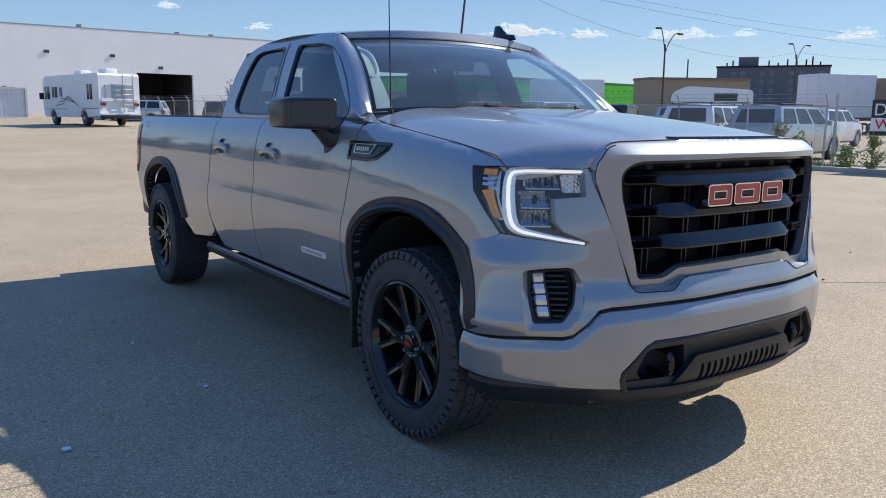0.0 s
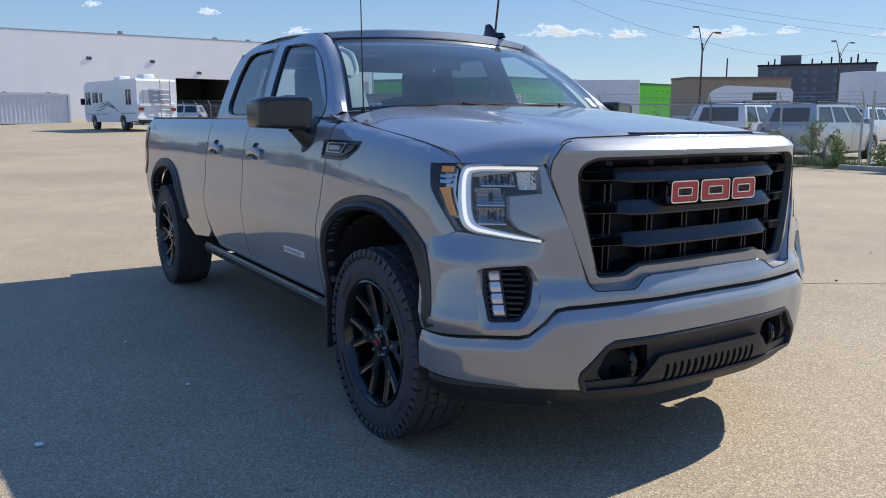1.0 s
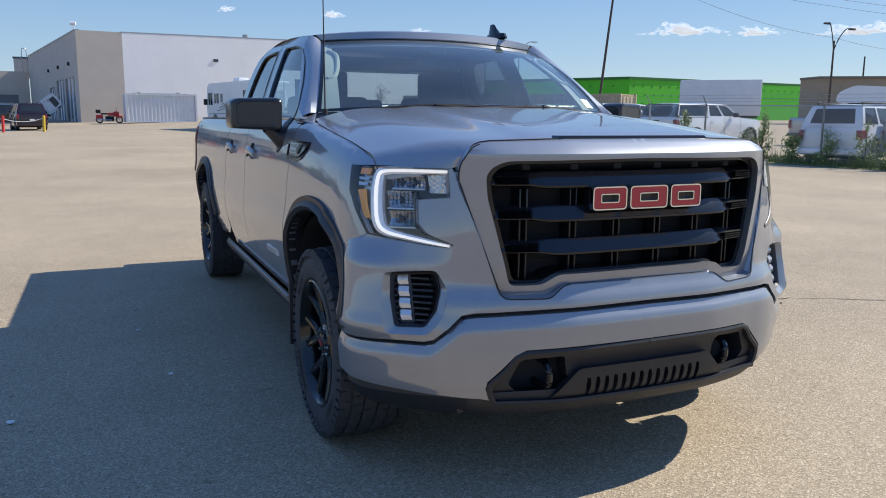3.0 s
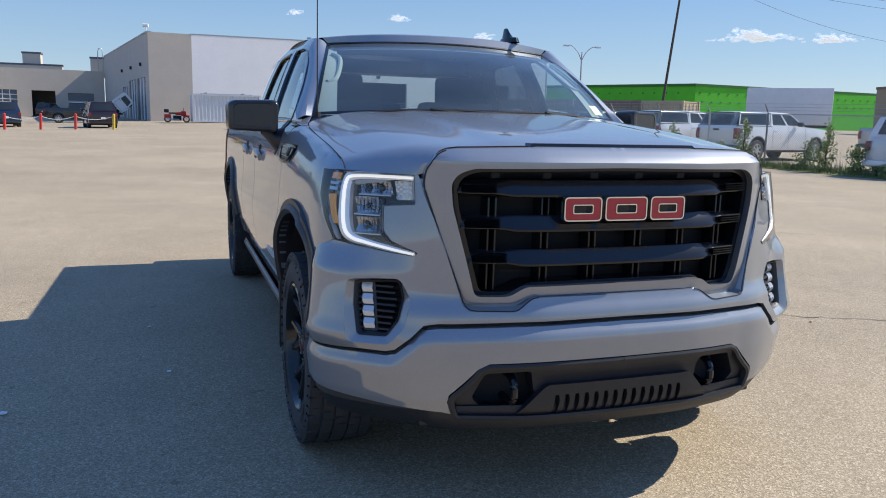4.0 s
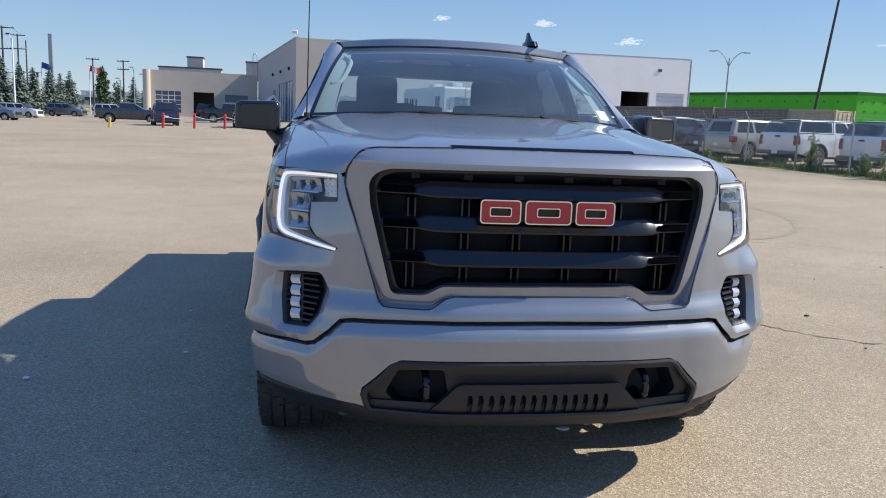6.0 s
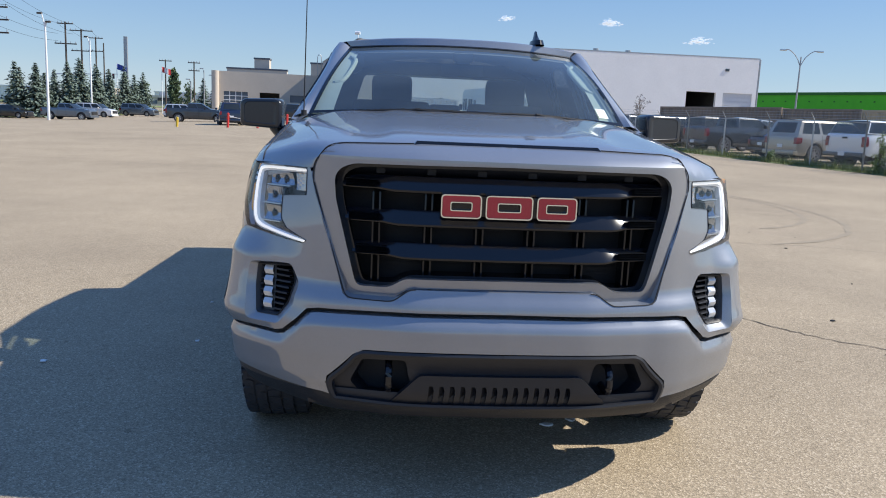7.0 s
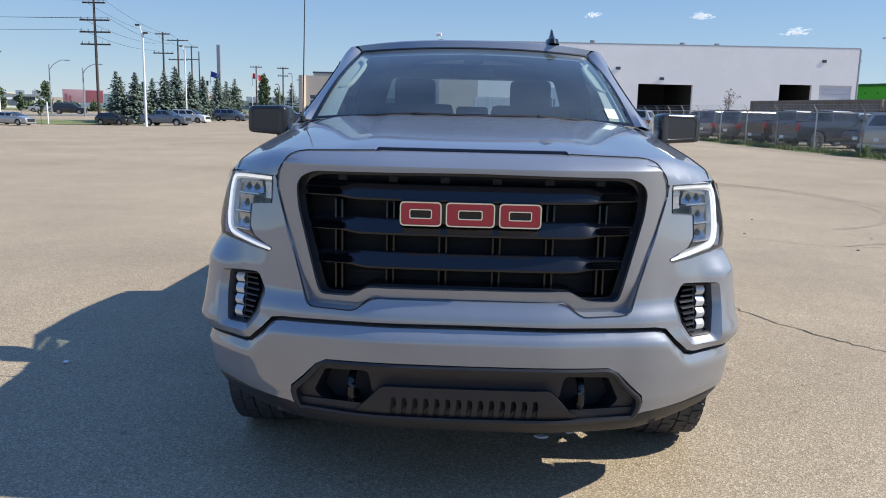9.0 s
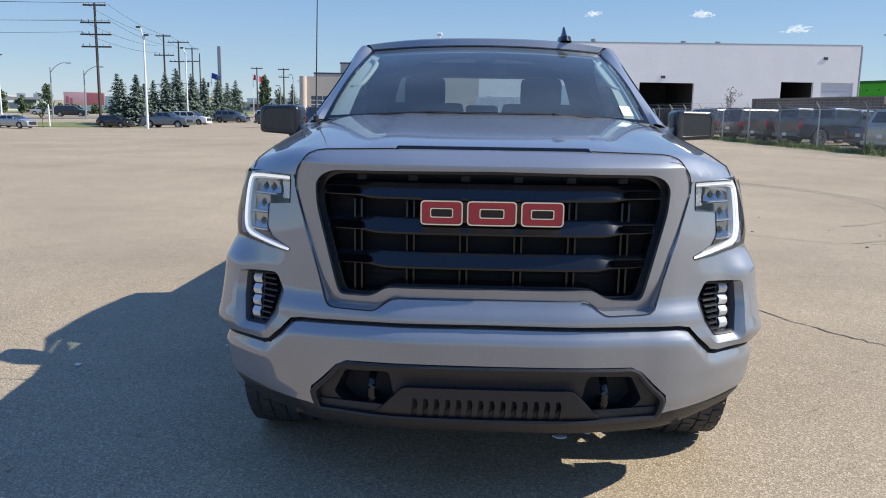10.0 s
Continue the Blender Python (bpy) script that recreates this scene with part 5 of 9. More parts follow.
door_r = [(1.613, 1.378), (1.628, 1.30), (1.658, 1.1), (1.673, 0.9), (1.673, 0.65), (1.648, 0.505), (2.325, 0.505), (2.405, 0.575), (2.480, 0.68), (2.500, 0.78), (2.465, 1.02), (2.415, 1.25), (2.395, 1.378)]


def handle_cup(y, z):
    return rounded([(y - 0.075, z - 0.03), (y - 0.05, z - 0.045), (y + 0.05, z - 0.045), (y + 0.075, z - 0.03), (y + 0.075, z + 0.03), (y + 0.04, z + 0.05), (y - 0.04, z + 0.05), (y - 0.075, z + 0.03)], 0.025)


for nm, poly, hy in (("front_door", door_f, 1.415), ("rear_door", door_r, 2.21)):
    cup = handle_cup(hy, 1.185)
    d2 = both(nm, sheet(poly, side, [cup], step=0.035, depth=IN), P, "grey painted cab door")
    back = lambda y, z: side(y, z, -0.015)
    both("handle_cup", sheet(handle_cup(hy, 1.185), back, step=0.03), P)
    hb = [(hy - 0.115, 1.178), (hy - 0.08, 1.195), (hy - 0.03, 1.205), (hy + 0.04, 1.205), (hy + 0.09, 1.195), (hy + 0.115, 1.182)]
    bm = bmesh.new()
    rows = []
    for q in spline(hb, 14):
        e = 0.010 + 0.014 * math.sin(math.pi * (q[0] - hy + 0.115) / 0.23)
        c = side(q[0], q[1] - 0.012)
        ring = []
        for k in range(10):
            t = 2 * math.pi * k / 10
            ring.append(bm.verts.new((c.x - e + 0.012 * math.cos(t) , c.y, c.z + 0.021 * math.sin(t))))
        rows.append(ring)
    for a_, b_ in zip(rows, rows[1:]):
        for k in range(10):
            bm.faces.new((a_[k], a_[(k + 1) % 10], b_[(k + 1) % 10], b_[k]))
    bm.faces.new(rows[0][::-1]), bm.faces.new(rows[-1])
    bmesh.ops.recalc_face_normals(bm, faces=bm.faces[:])
    both("door_handle", bm, P)

RSHIFT = 3.70
ra = arch_pts(ARCH, RSHIFT)
bed = [(2.405, 1.378), (2.425, 1.25), (2.477, 1.02), (2.51, 0.78), (2.495, 0.68), (2.465, 0.60), (2.58, 0.54), (3.0, 0.50)]
bed += [p for p in reversed(ra) if p[1] > 0.52]
bed += [(4.2, 0.55), (4.34, 0.62), (4.39, 0.9), (4.40, 1.2), (4.39, 1.378)]
both("bed_side", sheet(bed, side, step=0.04, depth=IN), P, "grey painted bed side")
both("bed_rail_cap", boxes((-0.93, -0.86, 2.42, 4.40, 1.372, 1.383), bevel=0.004), M["plastic"])

def flank(y, z, e):
    """The flank or, ahead of the wheel, the nose skin, whichever stands out more."""
    zz = max(z, 0.45)
    x = side(y, zz, e).x
    if y < -0.25:
        x = min(x, -nose(u_at_y(y, zz), zz).x - e)
    return Vector((x, y, z))


# black arch mouldings
for shift in (0.0, RSHIFT):
    inner, outer = arch_pts(ARCH, shift, 34), arch_pts(ARCH_OUT, shift, 34)
    rows = []
    for i in range(34):
        (y0, z0), (y1, z1) = inner[i], outer[i]
        P0 = lambda y, z, e: flank(y, z, e) if shift == 0.0 else (side(y, max(z, 0.45), e) if z >= 0.45 else Vector((side(y, 0.45, e).x, y, z)))
        k_ = 0.25 + 0.75 * smooth_step(-0.60, -0.15, y0) if shift == 0.0 else 1.0
        rows.append([P0(y0, z0, -0.06), P0(y0, z0, 0.012 * k_), P0(y0 * 0.72 + y1 * 0.28, z0 * 0.72 + z1 * 0.28, 0.026 * k_), P0(y0 * 0.45 + y1 * 0.55, z0 * 0.45 + z1 * 0.55, 0.016 * k_), P0(y0 * 0.4 + y1 * 0.6, z0 * 0.4 + z1 * 0.6, 0.010 * k_), P0(y0 * 0.06 + y1 * 0.94, z0 * 0.06 + z1 * 0.94, 0.012 * k_), P0(y1, z1, -0.008)])
    bm = patch(rows)
    bmesh.ops.recalc_face_normals(bm, faces=bm.faces[:])
    both("arch_moulding", bm, M["plastic"], "black plastic wheel-arch moulding")
    # dark liner over the wheel
    cy = shift
    bm = bmesh.new()
    g = []
    for k in range(17):
        t = radians(-10 + 200 * k / 16)
        g.append([bm.verts.new((x, cy - 0.04 + 0.53 * math.cos(t), 0.42 + 0.55 * math.sin(t))) for x in (-0.97, -0.45)])
    for a_, b_ in zip(g, g[1:]):
        bm.faces.new((a_[0], b_[0], b_[1], a_[1]))
    wallv = [bm.verts.new((-0.46, cy - 0.04 + 0.54 * math.cos(radians(180 * k / 16)), 0.42 + 0.56 * math.sin(radians(180 * k / 16)))) for k in range(17)]
    bm.faces.new(wallv)
    both("arch_liner", bm, M["dark"])
# mud flap behind the front wheel, sill and its bright strip
both("mud_flap", boxes((-1.02, -0.74, 0.40, 0.425, 0.28, 0.62), bevel=0.008), M["plastic"])
sill_bm = patch([[Vector((-0.985, y, 0.50)), Vector((-1.0, y, 0.47)), Vector((-0.985, y, 0.43)), Vector((-0.90, y, 0.40)), Vector((-0.75, y, 0.40))] for y in (0.44, 0.8, 1.4, 2.0, 2.46, 2.62)])
bmesh.ops.recalc_face_normals(sill_bm, faces=sill_bm.faces[:])
both("sill", sill_bm, M["plastic"], "black sill")
both("sill_strip", boxes((-1.000, -0.985, 0.55, 2.44, 0.490, 0.494), bevel=0.001), M["metal_grey"], "thin bright strip along the sill")

# ---- bonnet ----
spine = curve_of([(-0.9, 1.318), (-0.8, 1.336), (-0.6, 1.362), (-0.3, 1.392), (0.0, 1.420), (0.42, 1.452)])
across = curve_of([(0.0, 0.0), (0.36, 0.008), (0.44, 0.035), (0.50, 0.12), (0.56, 0.165), (0.66, 0.20), (0.76, 0.30), (0.86, 0.53), (0.94, 0.80), (1.0, 1.0)])
hood_front = curve_of([(0.0, -0.888), (0.35, -0.882), (0.56, -0.866), (0.64, -0.842), (0.70, -0.80), (0.80, -0.722), (0.89, -0.64), (0.92, -0.60)])


def bonnet(x, y):
    ax = abs(x)
    f = smooth_step(-0.95, -0.35, y)
    q = min(1.0, ax / 0.905)
    # the power dome grows towards the windscreen
    s = across(q) * (0.45 + 0.55 * f) + (q ** 3.2) * (0.55 - 0.55 * f)
    edge = belt_top(y) - 0.002
    z = spine(y) + (edge - spine(y)) * s
    d = y - hood_front(ax)
    roll = max(0.0, 1 - d / 0.10)
    z -= roll * roll * (0.012 + 0.048 * smooth_step(0.58, 0.74, ax))
    return Vector((x, y, z))


half = [(0.0, -0.888), (0.35, -0.882), (0.56, -0.866), (0.64, -0.842), (0.70, -0.80), (0.80, -0.722), (0.87, -0.655), (0.897, -0.62), (0.905, -0.57), (0.904, -0.3), (0.902, 0.0), (0.895, 0.25), (0.87, 0.42), (0.6, 0.40), (0.3, 0.385), (0.0, 0.38)]
outline = half + [(-x, y) for x, y in reversed(half[1:-1])]
part("bonnet", sheet(outline, bonnet, step=0.026, depth=(0, 0, -0.03)), P, truck, "grey painted bonnet with a raised dome")
# slot at the bonnet's lip
slot = sheet([(-0.345, 1.300), (0.345, 1.300), (0.325, 1.326), (-0.325, 1.326)], lambda x, z: Vector((x, hood_front(abs(x)) - 0.020 + (z - 1.30) * 0.55, z)), step=0.03, depth=(0, 0.05, 0))
part("bonnet_slot", slot, M["gloss"], truck, "black slot above the grille")

# ---- grille ----
SUR_OUT = [(0.0, 1.315), (0.35, 1.315), (0.60, 1.307), (0.645, 1.292), (0.685, 1.235), (0.692, 1.18), (0.565, 0.772), (0.545, 0.762), (0.405, 0.760), (0.385, 0.768), (0.335, 0.803), (0.0, 0.806)]
SUR_IN = [(0.0, 1.247), (0.545, 1.240), (0.590, 1.222), (0.612, 1.19), (0.606, 1.11), (0.532, 0.815), (0.518, 0.800), (0.425, 0.800), (0.402, 0.806), (0.356, 0.836), (0.0, 0.838)]
full = lambda h: h + [(-x, z) for x, z in reversed(h[1:-1])]


def lip(z):
    """How far the surround rolls back over its top edge."""
    d = max(0.0, z - 1.262)
    return 1.75 * d * d / (d + 0.014)


def grille_face(x, z, e=0.0):
    ax = abs(x)
    s = ax * 1.0
    i = int(np.searchsorted([q[0] for q in NOSE], s)) or 1
    t = (s - NOSE[i - 1][0]) / (NOSE[i][0] - NOSE[i - 1][0])
    y = NOSE[i - 1][1] * (1 - t) + NOSE[i][1] * t
    return Vector((x, y - 0.013 + lip(z) + max(0, 0.86 - z) * 0.12 + e, z))


def between(a, b, t):
    return [(p[0] * (1 - t) + q[0] * t, p[1] * (1 - t) + q[1] * t) for p, q in zip(a, b)]


bm = sheet(rounded(full(SUR_OUT), 0.02, 3), lambda x, z: grille_face(x, z), [rounded(full(SUR_IN), 0.02, 3)], step=0.012, depth=(0, 0.045, 0))
part("grille_surround", bm, P, truck, "grey painted grille surround")
# dark shut lines round the surround and along the bonnet's lip
seam_pts = [q for q in rounded([(0.60, 1.307), (0.645, 1.292), (0.687, 1.235), (0.694, 1.18), (0.567, 0.770), (0.545, 0.759), (0.405, 0.757), (0.385, 0.765), (0.335, 0.801), (0.0, 0.803)], 0.02, 3)][4:-4]


def seam_at(x, z):
    """On whichever skin stands farther forward beside the surround."""
    p = grille_face(x, z)
    return Vector((x, min(p.y - 0.004, nose(u_of(x, z), z).y - 0.001), z))


both("shut_line", tube([seam_at(x, z) for x, z in seam_pts], 0.0022, 6), M["dark"])
edge = [(x, float(np.interp(x, (0.335, 0.58, 0.615, 0.640, 0.652), (1.3157, 1.3085, 1.3035, 1.2940, 1.2830)))) for x in np.linspace(0.335, 0.652, 40)]
both("shut_line", tube([grille_face(x, z) + Vector((0, -0.001, 0.001)) for x, z in edge], 0.0018, 6), M["dark"])
# shut line between bonnet and wing
wing_seam = spline([(0.870, -0.655), (0.897, -0.62), (0.905, -0.57), (0.904, -0.3), (0.902, 0.0), (0.895, 0.25)], 60)
both("shut_line", tube([bonnet(x, y) + Vector((0.0015, 0, 0.0005)) for x, y in wing_seam], 0.0020, 6), M["dark"])
# inner black frame, sunk behind the surround
IN2 = [(x * 0.955, 1.03 + (z - 1.03) * 0.945) for x, z in SUR_IN]
bm = sheet(rounded(full([(x * 1.015, 1.03 + (z - 1.03) * 1.02) for x, z in SUR_IN]), 0.02, 3), lambda x, z: grille_face(x, z, 0.032), [rounded(full(IN2), 0.03, 3)], step=0.03, depth=(0, 0.09, 0))
part("grille_frame", bm, M["gloss"], truck, "gloss black inner frame")
part("grille_backing", sheet(full([(x * 1.0, z) for x, z in SUR_IN]), lambda x, z: grille_face(x, z, 0.135), step=0.06), M["dark"], truck)
GR_W = lambda z: 0.532 + (0.606 - 0.532) * (z - 0.815) / (1.11 - 0.815) if z < 1.11 else 0.606


def grille_bar(zc, w):
    """A wing-shaped bar: stout in the middle, stepping back to thinner ends."""
    rows = []
    n = 60
    for k in range(n + 1):
        x = -w + 2 * w * k / n
        ax = abs(x)
        m = 1 - smooth_step(w - 0.190, w - 0.115, ax)
        hh = 0.0245 + 0.0055 * m - 0.002 * smooth_step(w - 0.06, w, ax)
        fr = 0.024 - 0.014 * m
        zz = zc + 0.003 * (1 - m)
        prof_ = [(0.085, hh * 0.85), (fr + 0.034, hh), (fr + 0.012, hh * 0.1), (fr, -hh * 0.62), (fr + 0.003, -hh * 0.86), (fr + 0.014, -hh), (0.085, -hh * 0.95)]
        rows.append([grille_face(x, zz + dz, e) for e, dz in prof_])
    bm = patch(rows)
    for r in (rows[0], rows[-1]):
        bm.faces.new([bm.verts.new(p) for p in r])
    bmesh.ops.recalc_face_normals(bm, faces=bm.faces[:])
    return bm


for zc, w in ((1.172, 0.585), (1.052, 0.572), (0.932, 0.545)):
    bar = part("grille_bar", grille_bar(zc, w), M["gloss"], truck, "gloss black grille bar")
    for sx in (-1, 1):
        bm = bmesh.new()
        for k in range(4):
            z = zc - 0.016 + 0.0085 * k
            g = [[bm.verts.new(grille_face(sx * x, z + dz, e)) for dz, e in ((0, 0.034), (0.003, 0.013), (0.007, 0.019), (0.0085, 0.034))] for x in np.linspace(w - 0.125, w - 0.012, 8)]
            for a_, b_ in zip(g, g[1:]):
                for i in range(3):
                    bm.faces.new((a_[i], b_[i], b_[i + 1], a_[i + 1]))
        part("end_rib", bm, M["rim"], bar, "", 20)
for x in (-0.462, -0.277, -0.093, 0.093, 0.277, 0.462):
    for dx in (-0.012, 0.012):
        c = grille_face(x + dx, 1.0, 0)
        part("grille_slat", boxes((x + dx - 0.0035, x + dx + 0.0035, c.y + 0.052, c.y + 0.12, 0.815 if abs(x) > 0.4 else 0.845, 1.14), bevel=0.002), M["gloss"], truck)
for z in (1.112, 0.992, 0.872):
    for k in range(3):
        bm = bmesh.new()
        zz = z - 0.02 + 0.02 * k
        g = [[bm.verts.new(grille_face(x, zz + dz, 0.105 + 0.02 * abs(dz) / 0.004)) for dz in (-0.004, 0.004)] for x in np.linspace(-GR_W(zz) + 0.05, GR_W(zz) - 0.05, 24)]
        for a_, b_ in zip(g, g[1:]):
            bm.faces.new((a_[0], b_[0], b_[1], a_[1]))
        part("grille_louvre", bm, M["dark"], truck, "", 0)
# upper tray with its clips
bm = bmesh.new()
g = [[bm.verts.new(grille_face(x, z, e)) for z, e in ((1.243, 0.05), (1.215, 0.07), (1.20, 0.10))] for x in np.linspace(-0.56, 0.56, 40)]
for a_, b_ in zip(g, g[1:]):
    for k in range(2):
        bm.faces.new((a_[k], a_[k + 1], b_[k + 1], b_[k]))
part("grille_tray", bm, M["plastic"], truck)
for x in (-0.45, -0.27, -0.09, 0.09, 0.27, 0.45):
    c = grille_face(x, 1.22, 0.062)
    part("grille_clip", boxes((x - 0.016, x + 0.016, c.y, c.y + 0.04, 1.205, 1.235), bevel=0.004), M["dark"], truck)
# emblem: three plain red enamel blocks with bright rims on a dark carrier
part("emblem_carrier", sheet(rounded([(-0.235, 1.070), (0.235, 1.070), (0.235, 1.142), (-0.235, 1.142)], 0.02), lambda x, z: grille_face(x, z, 0.010), step=0.03, depth=(0, 0.05, 0)), M["gloss"], truck)
for x0, x1 in ((-0.239, -0.097), (-0.083, 0.083), (0.097, 0.240)):
    zl, zh = 1.064, 1.148
    rim_o = rounded([(x0, zl), (x1, zl), (x1, zh), (x0, zh)], 0.016)
    rim_i = rounded([(x0 + 0.0045, zl + 0.0045), (x1 - 0.0045, zl + 0.0045), (x1 - 0.0045, zh - 0.0045), (x0 + 0.0045, zh - 0.0045)], 0.012)
    xm0, xm1 = (x0 + 0.036, x1 - 0.036) if x1 - x0 < 0.15 else (x0 + 0.045, x1 - 0.045)
    slot_ = rounded([(xm0, 1.093), (xm1, 1.093), (xm1, 1.119), (xm0, 1.119)], 0.006)
    slot_o = rounded([(xm0 - 0.0035, 1.0895), (xm1 + 0.0035, 1.0895), (xm1 + 0.0035, 1.1225), (xm0 - 0.0035, 1.1225)], 0.007)
    e0 = part("emblem_block", sheet(rim_i, lambda x, z: grille_face(x, z, -0.010), [slot_o], step=0.02, depth=(0, 0.02, 0)), M["red"], truck, "red enamel emblem block with bright rim")
    part("emblem_rim", sheet(rim_o, lambda x, z: grille_face(x, z, -0.013), [rim_i], step=0.012, depth=(0, 0.025, 0)), M["chrome"], e0, "chrome rim")
    part("emblem_rim", sheet(slot_o, lambda x, z: grille_face(x, z, -0.013), [slot_], step=0.012, depth=(0, 0.025, 0)), M["chrome"], e0, "chrome rim")

# ---- nose skin between grille, lamps and bumper ----
def uz(x, z):
    return (u_of(x, z), z)


HL = [(0.716, 1.210), (0.80, 1.212), (0.889, 1.212), ("y", -0.466, 1.214), ("y", -0.502, 1.122), ("y", -0.560, 1.062), ("y", -0.612, 1.008), ("y", -0.642, 0.972), (0.90, 0.962), (0.80, 0.945), (0.725, 0.936), (0.712, 0.948), (0.79, 0.985), (0.812, 1.02), (0.808, 1.102), (0.716, 1.112)]
lamp_uz = [(u_at_y(p[1], p[2]), p[2]) if p[0] == "y" else uz(*p) for p in HL]
FOG = [(0.774, 0.852), (0.916, 0.842), (0.922, 0.76), (0.916, 0.655), (0.826, 0.658), (0.785, 0.715), (0.762, 0.79)]
FOG_LIP = [(0.768, 0.858), (0.932, 0.848), (0.942, 0.76), (0.938, 0.632), (0.812, 0.634), (0.757, 0.70), (0.735, 0.785)]
fog_uz = [uz(*p) for p in FOG]
lip_uz = [uz(*p) for p in FOG_LIP]
BUMP_TOP = [(0.0, 0.707), (0.40, 0.703), (0.66, 0.697), (0.705, 0.688), (0.745, 0.645), (0.792, 0.600), (0.82, 0.592), (0.92, 0.592), (0.99, 0.588)]
top_uz = [uz(*p) for p in BUMP_TOP] + [(u_at_y(-0.545, 0.585), 0.585)]
upper = [(0.0, 0.80), uz(0.335, 0.800), uz(0.385, 0.765), uz(0.405, 0.757), uz(0.555, 0.758), uz(0.573, 0.772)]
upper += [uz(0.601, 0.87), uz(0.632, 0.97), uz(0.664, 1.07), uz(0.690, 1.15), uz(0.70, 1.20)]
upper += [uz(0.705, 1.212), lamp_uz[0], lamp_uz[-1], lamp_uz[-2], lamp_uz[-3], lamp_uz[-4], lamp_uz[-5], lamp_uz[-6], lamp_uz[-7], lamp_uz[-8], lamp_uz[-9]]
upper += [(u_at_y(-0.475, 0.905), 0.905), (u_at_y(-0.495, 0.80), 0.80), (u_at_y(-0.535, 0.66), 0.66), (u_at_y(-0.55, 0.598), 0.598)]
upper += [(u, z + 0.018) for u, z in reversed(top_uz[:-1])]
mir = lambda h: h + [(-u, z) for u, z in reversed(h) if abs(u) > 1e-6]
neg = lambda h: [(-u, z) for u, z in h]
part("nose_panel", sheet(mir(upper), nose, [rounded(lip_uz, 0.02, 3), neg(rounded(lip_uz, 0.02, 3))], step=0.0145, depth=(0, 0.03, 0)), P, truck, "grey painted nose panel round lamps and grille")
# painted return from the nose panel's edge down to the grille surround
edge_x = [(0.405, 0.757), (0.48, 0.757), (0.555, 0.758), (0.573, 0.772), (0.601, 0.87), (0.632, 0.97), (0.664, 1.07), (0.690, 1.15), (0.70, 1.20)]
lower_x = [(0.0, 0.80), (0.17, 0.80), (0.335, 0.80), (0.385, 0.765)]
bm = patch([[nose(u_of(x, z), z), nose(u_of(x, z), z).lerp(grille_face(x - 0.016, z + (0.012 if z < 0.77 else 0.002), 0.014), 0.5), grille_face(x - 0.016, z + (0.012 if z < 0.81 else 0.002), 0.014)] for x, z in lower_x + edge_x])
bmesh.ops.recalc_face_normals(bm, faces=bm.faces[:])
both("surround_return", bm, P)
# shelf in the shadow gap above the bumper bar
bm = patch([[nose(u, z + 0.03, -0.03), nose(u, z - 0.012, -0.03)] for u, z in [(a[0], a[1]) for a in top_uz]])
both("bumper_gap", bm, M["dark"])

# ---- fog lamp pockets ----
fog_back = lambda u, z: nose(u, z, -0.075)
both("fog_pocket", sheet(fog_uz, fog_back, step=0.04), M["dark"])
rows = []
fr = rounded(fog_uz, 0.012, 3)
fc = (sum(p[0] for p in fog_uz) / len(fog_uz), sum(p[1] for p in fog_uz) / len(fog_uz))
shr = lambda p, t: (p[0] + (fc[0] - p[0]) * t, p[1] + (fc[1] - p[1]) * t)
for p in fr + fr[:1]:
    rows.append([nose(*p, -0.022), nose(*shr(p, 0.03), -0.018), nose(*shr(p, 0.10), -0.024), nose(*shr(p, 0.12), -0.034), nose(*shr(p, 0.12), -0.08)])
bm = patch(rows)
bmesh.ops.recalc_face_normals(bm, faces=bm.faces[:])
# painted slope from the nose panel down to the bezel
rows = [[nose(*a, 0.0), nose(*[0.5 * (p + q) for p, q in zip(a, b)], -0.010), nose(*b, -0.022)] for a, b in zip(rounded(lip_uz, 0.02, 3) + rounded(lip_uz, 0.02, 3)[:1], rounded(fog_uz, 0.012, 3) + rounded(fog_uz, 0.012, 3)[:1])]
lip_bm = patch(rows)
bmesh.ops.recalc_face_normals(lip_bm, faces=lip_bm.faces[:])
both("fog_surround", lip_bm, P, "grey painted fog lamp surround")
both("fog_bezel", bm, M["plastic"], "black fog lamp bezel")
for k in range(9):
    z = 0.672 + 0.0205 * k
    u0 = u_of(0.782 + 0.0009 * abs(z - 0.78) * 300, z)
    u1 = u_of(0.853, z)
    bm = patch([[nose(u, z, -0.066), nose(u, z + 0.004, -0.028), nose(u, z + 0.010, -0.028), nose(u, z + 0.012, -0.066)] for u in np.linspace(u0 + 0.008, u1, 5)])
    both("fog_rib", bm, M["plastic"])
    bm = patch([[nose(u, z, -0.066), nose(u, z + 0.004, -0.032), nose(u, z + 0.010, -0.032), nose(u, z + 0.012, -0.066)] for u in np.linspace(u_of(0.902, z), u_of(0.912, z), 3)])
    both("fog_rib", bm, M["plastic"])
fl = both("fog_lamp", sheet(rounded([uz(0.857, 0.668), uz(0.901, 0.668), uz(0.901, 0.838), uz(0.857, 0.838)], 0.008), lambda u, z: nose(u, z, -0.038), step=0.02, depth=(0, 0.05, 0)), M["lampback"], "clear fog lamp column")
for k in range(4):
    z = 0.676 + 0.041 * k
    b0 = sheet(rounded([uz(0.862, z), uz(0.896, z), uz(0.896, z + 0.035), uz(0.862, z + 0.035)], 0.005), lambda u, zz: nose(u, zz, -0.026 - 0.5 * abs(zz - z - 0.017)), step=0.009, depth=(0, 0.01, 0))
    b1 = b0.copy()
    flip_x(b1)
    part("lamp_cell", b0, M["cell"], fl[0])
    part("lamp_cell", b1, M["cell"], fl[1])

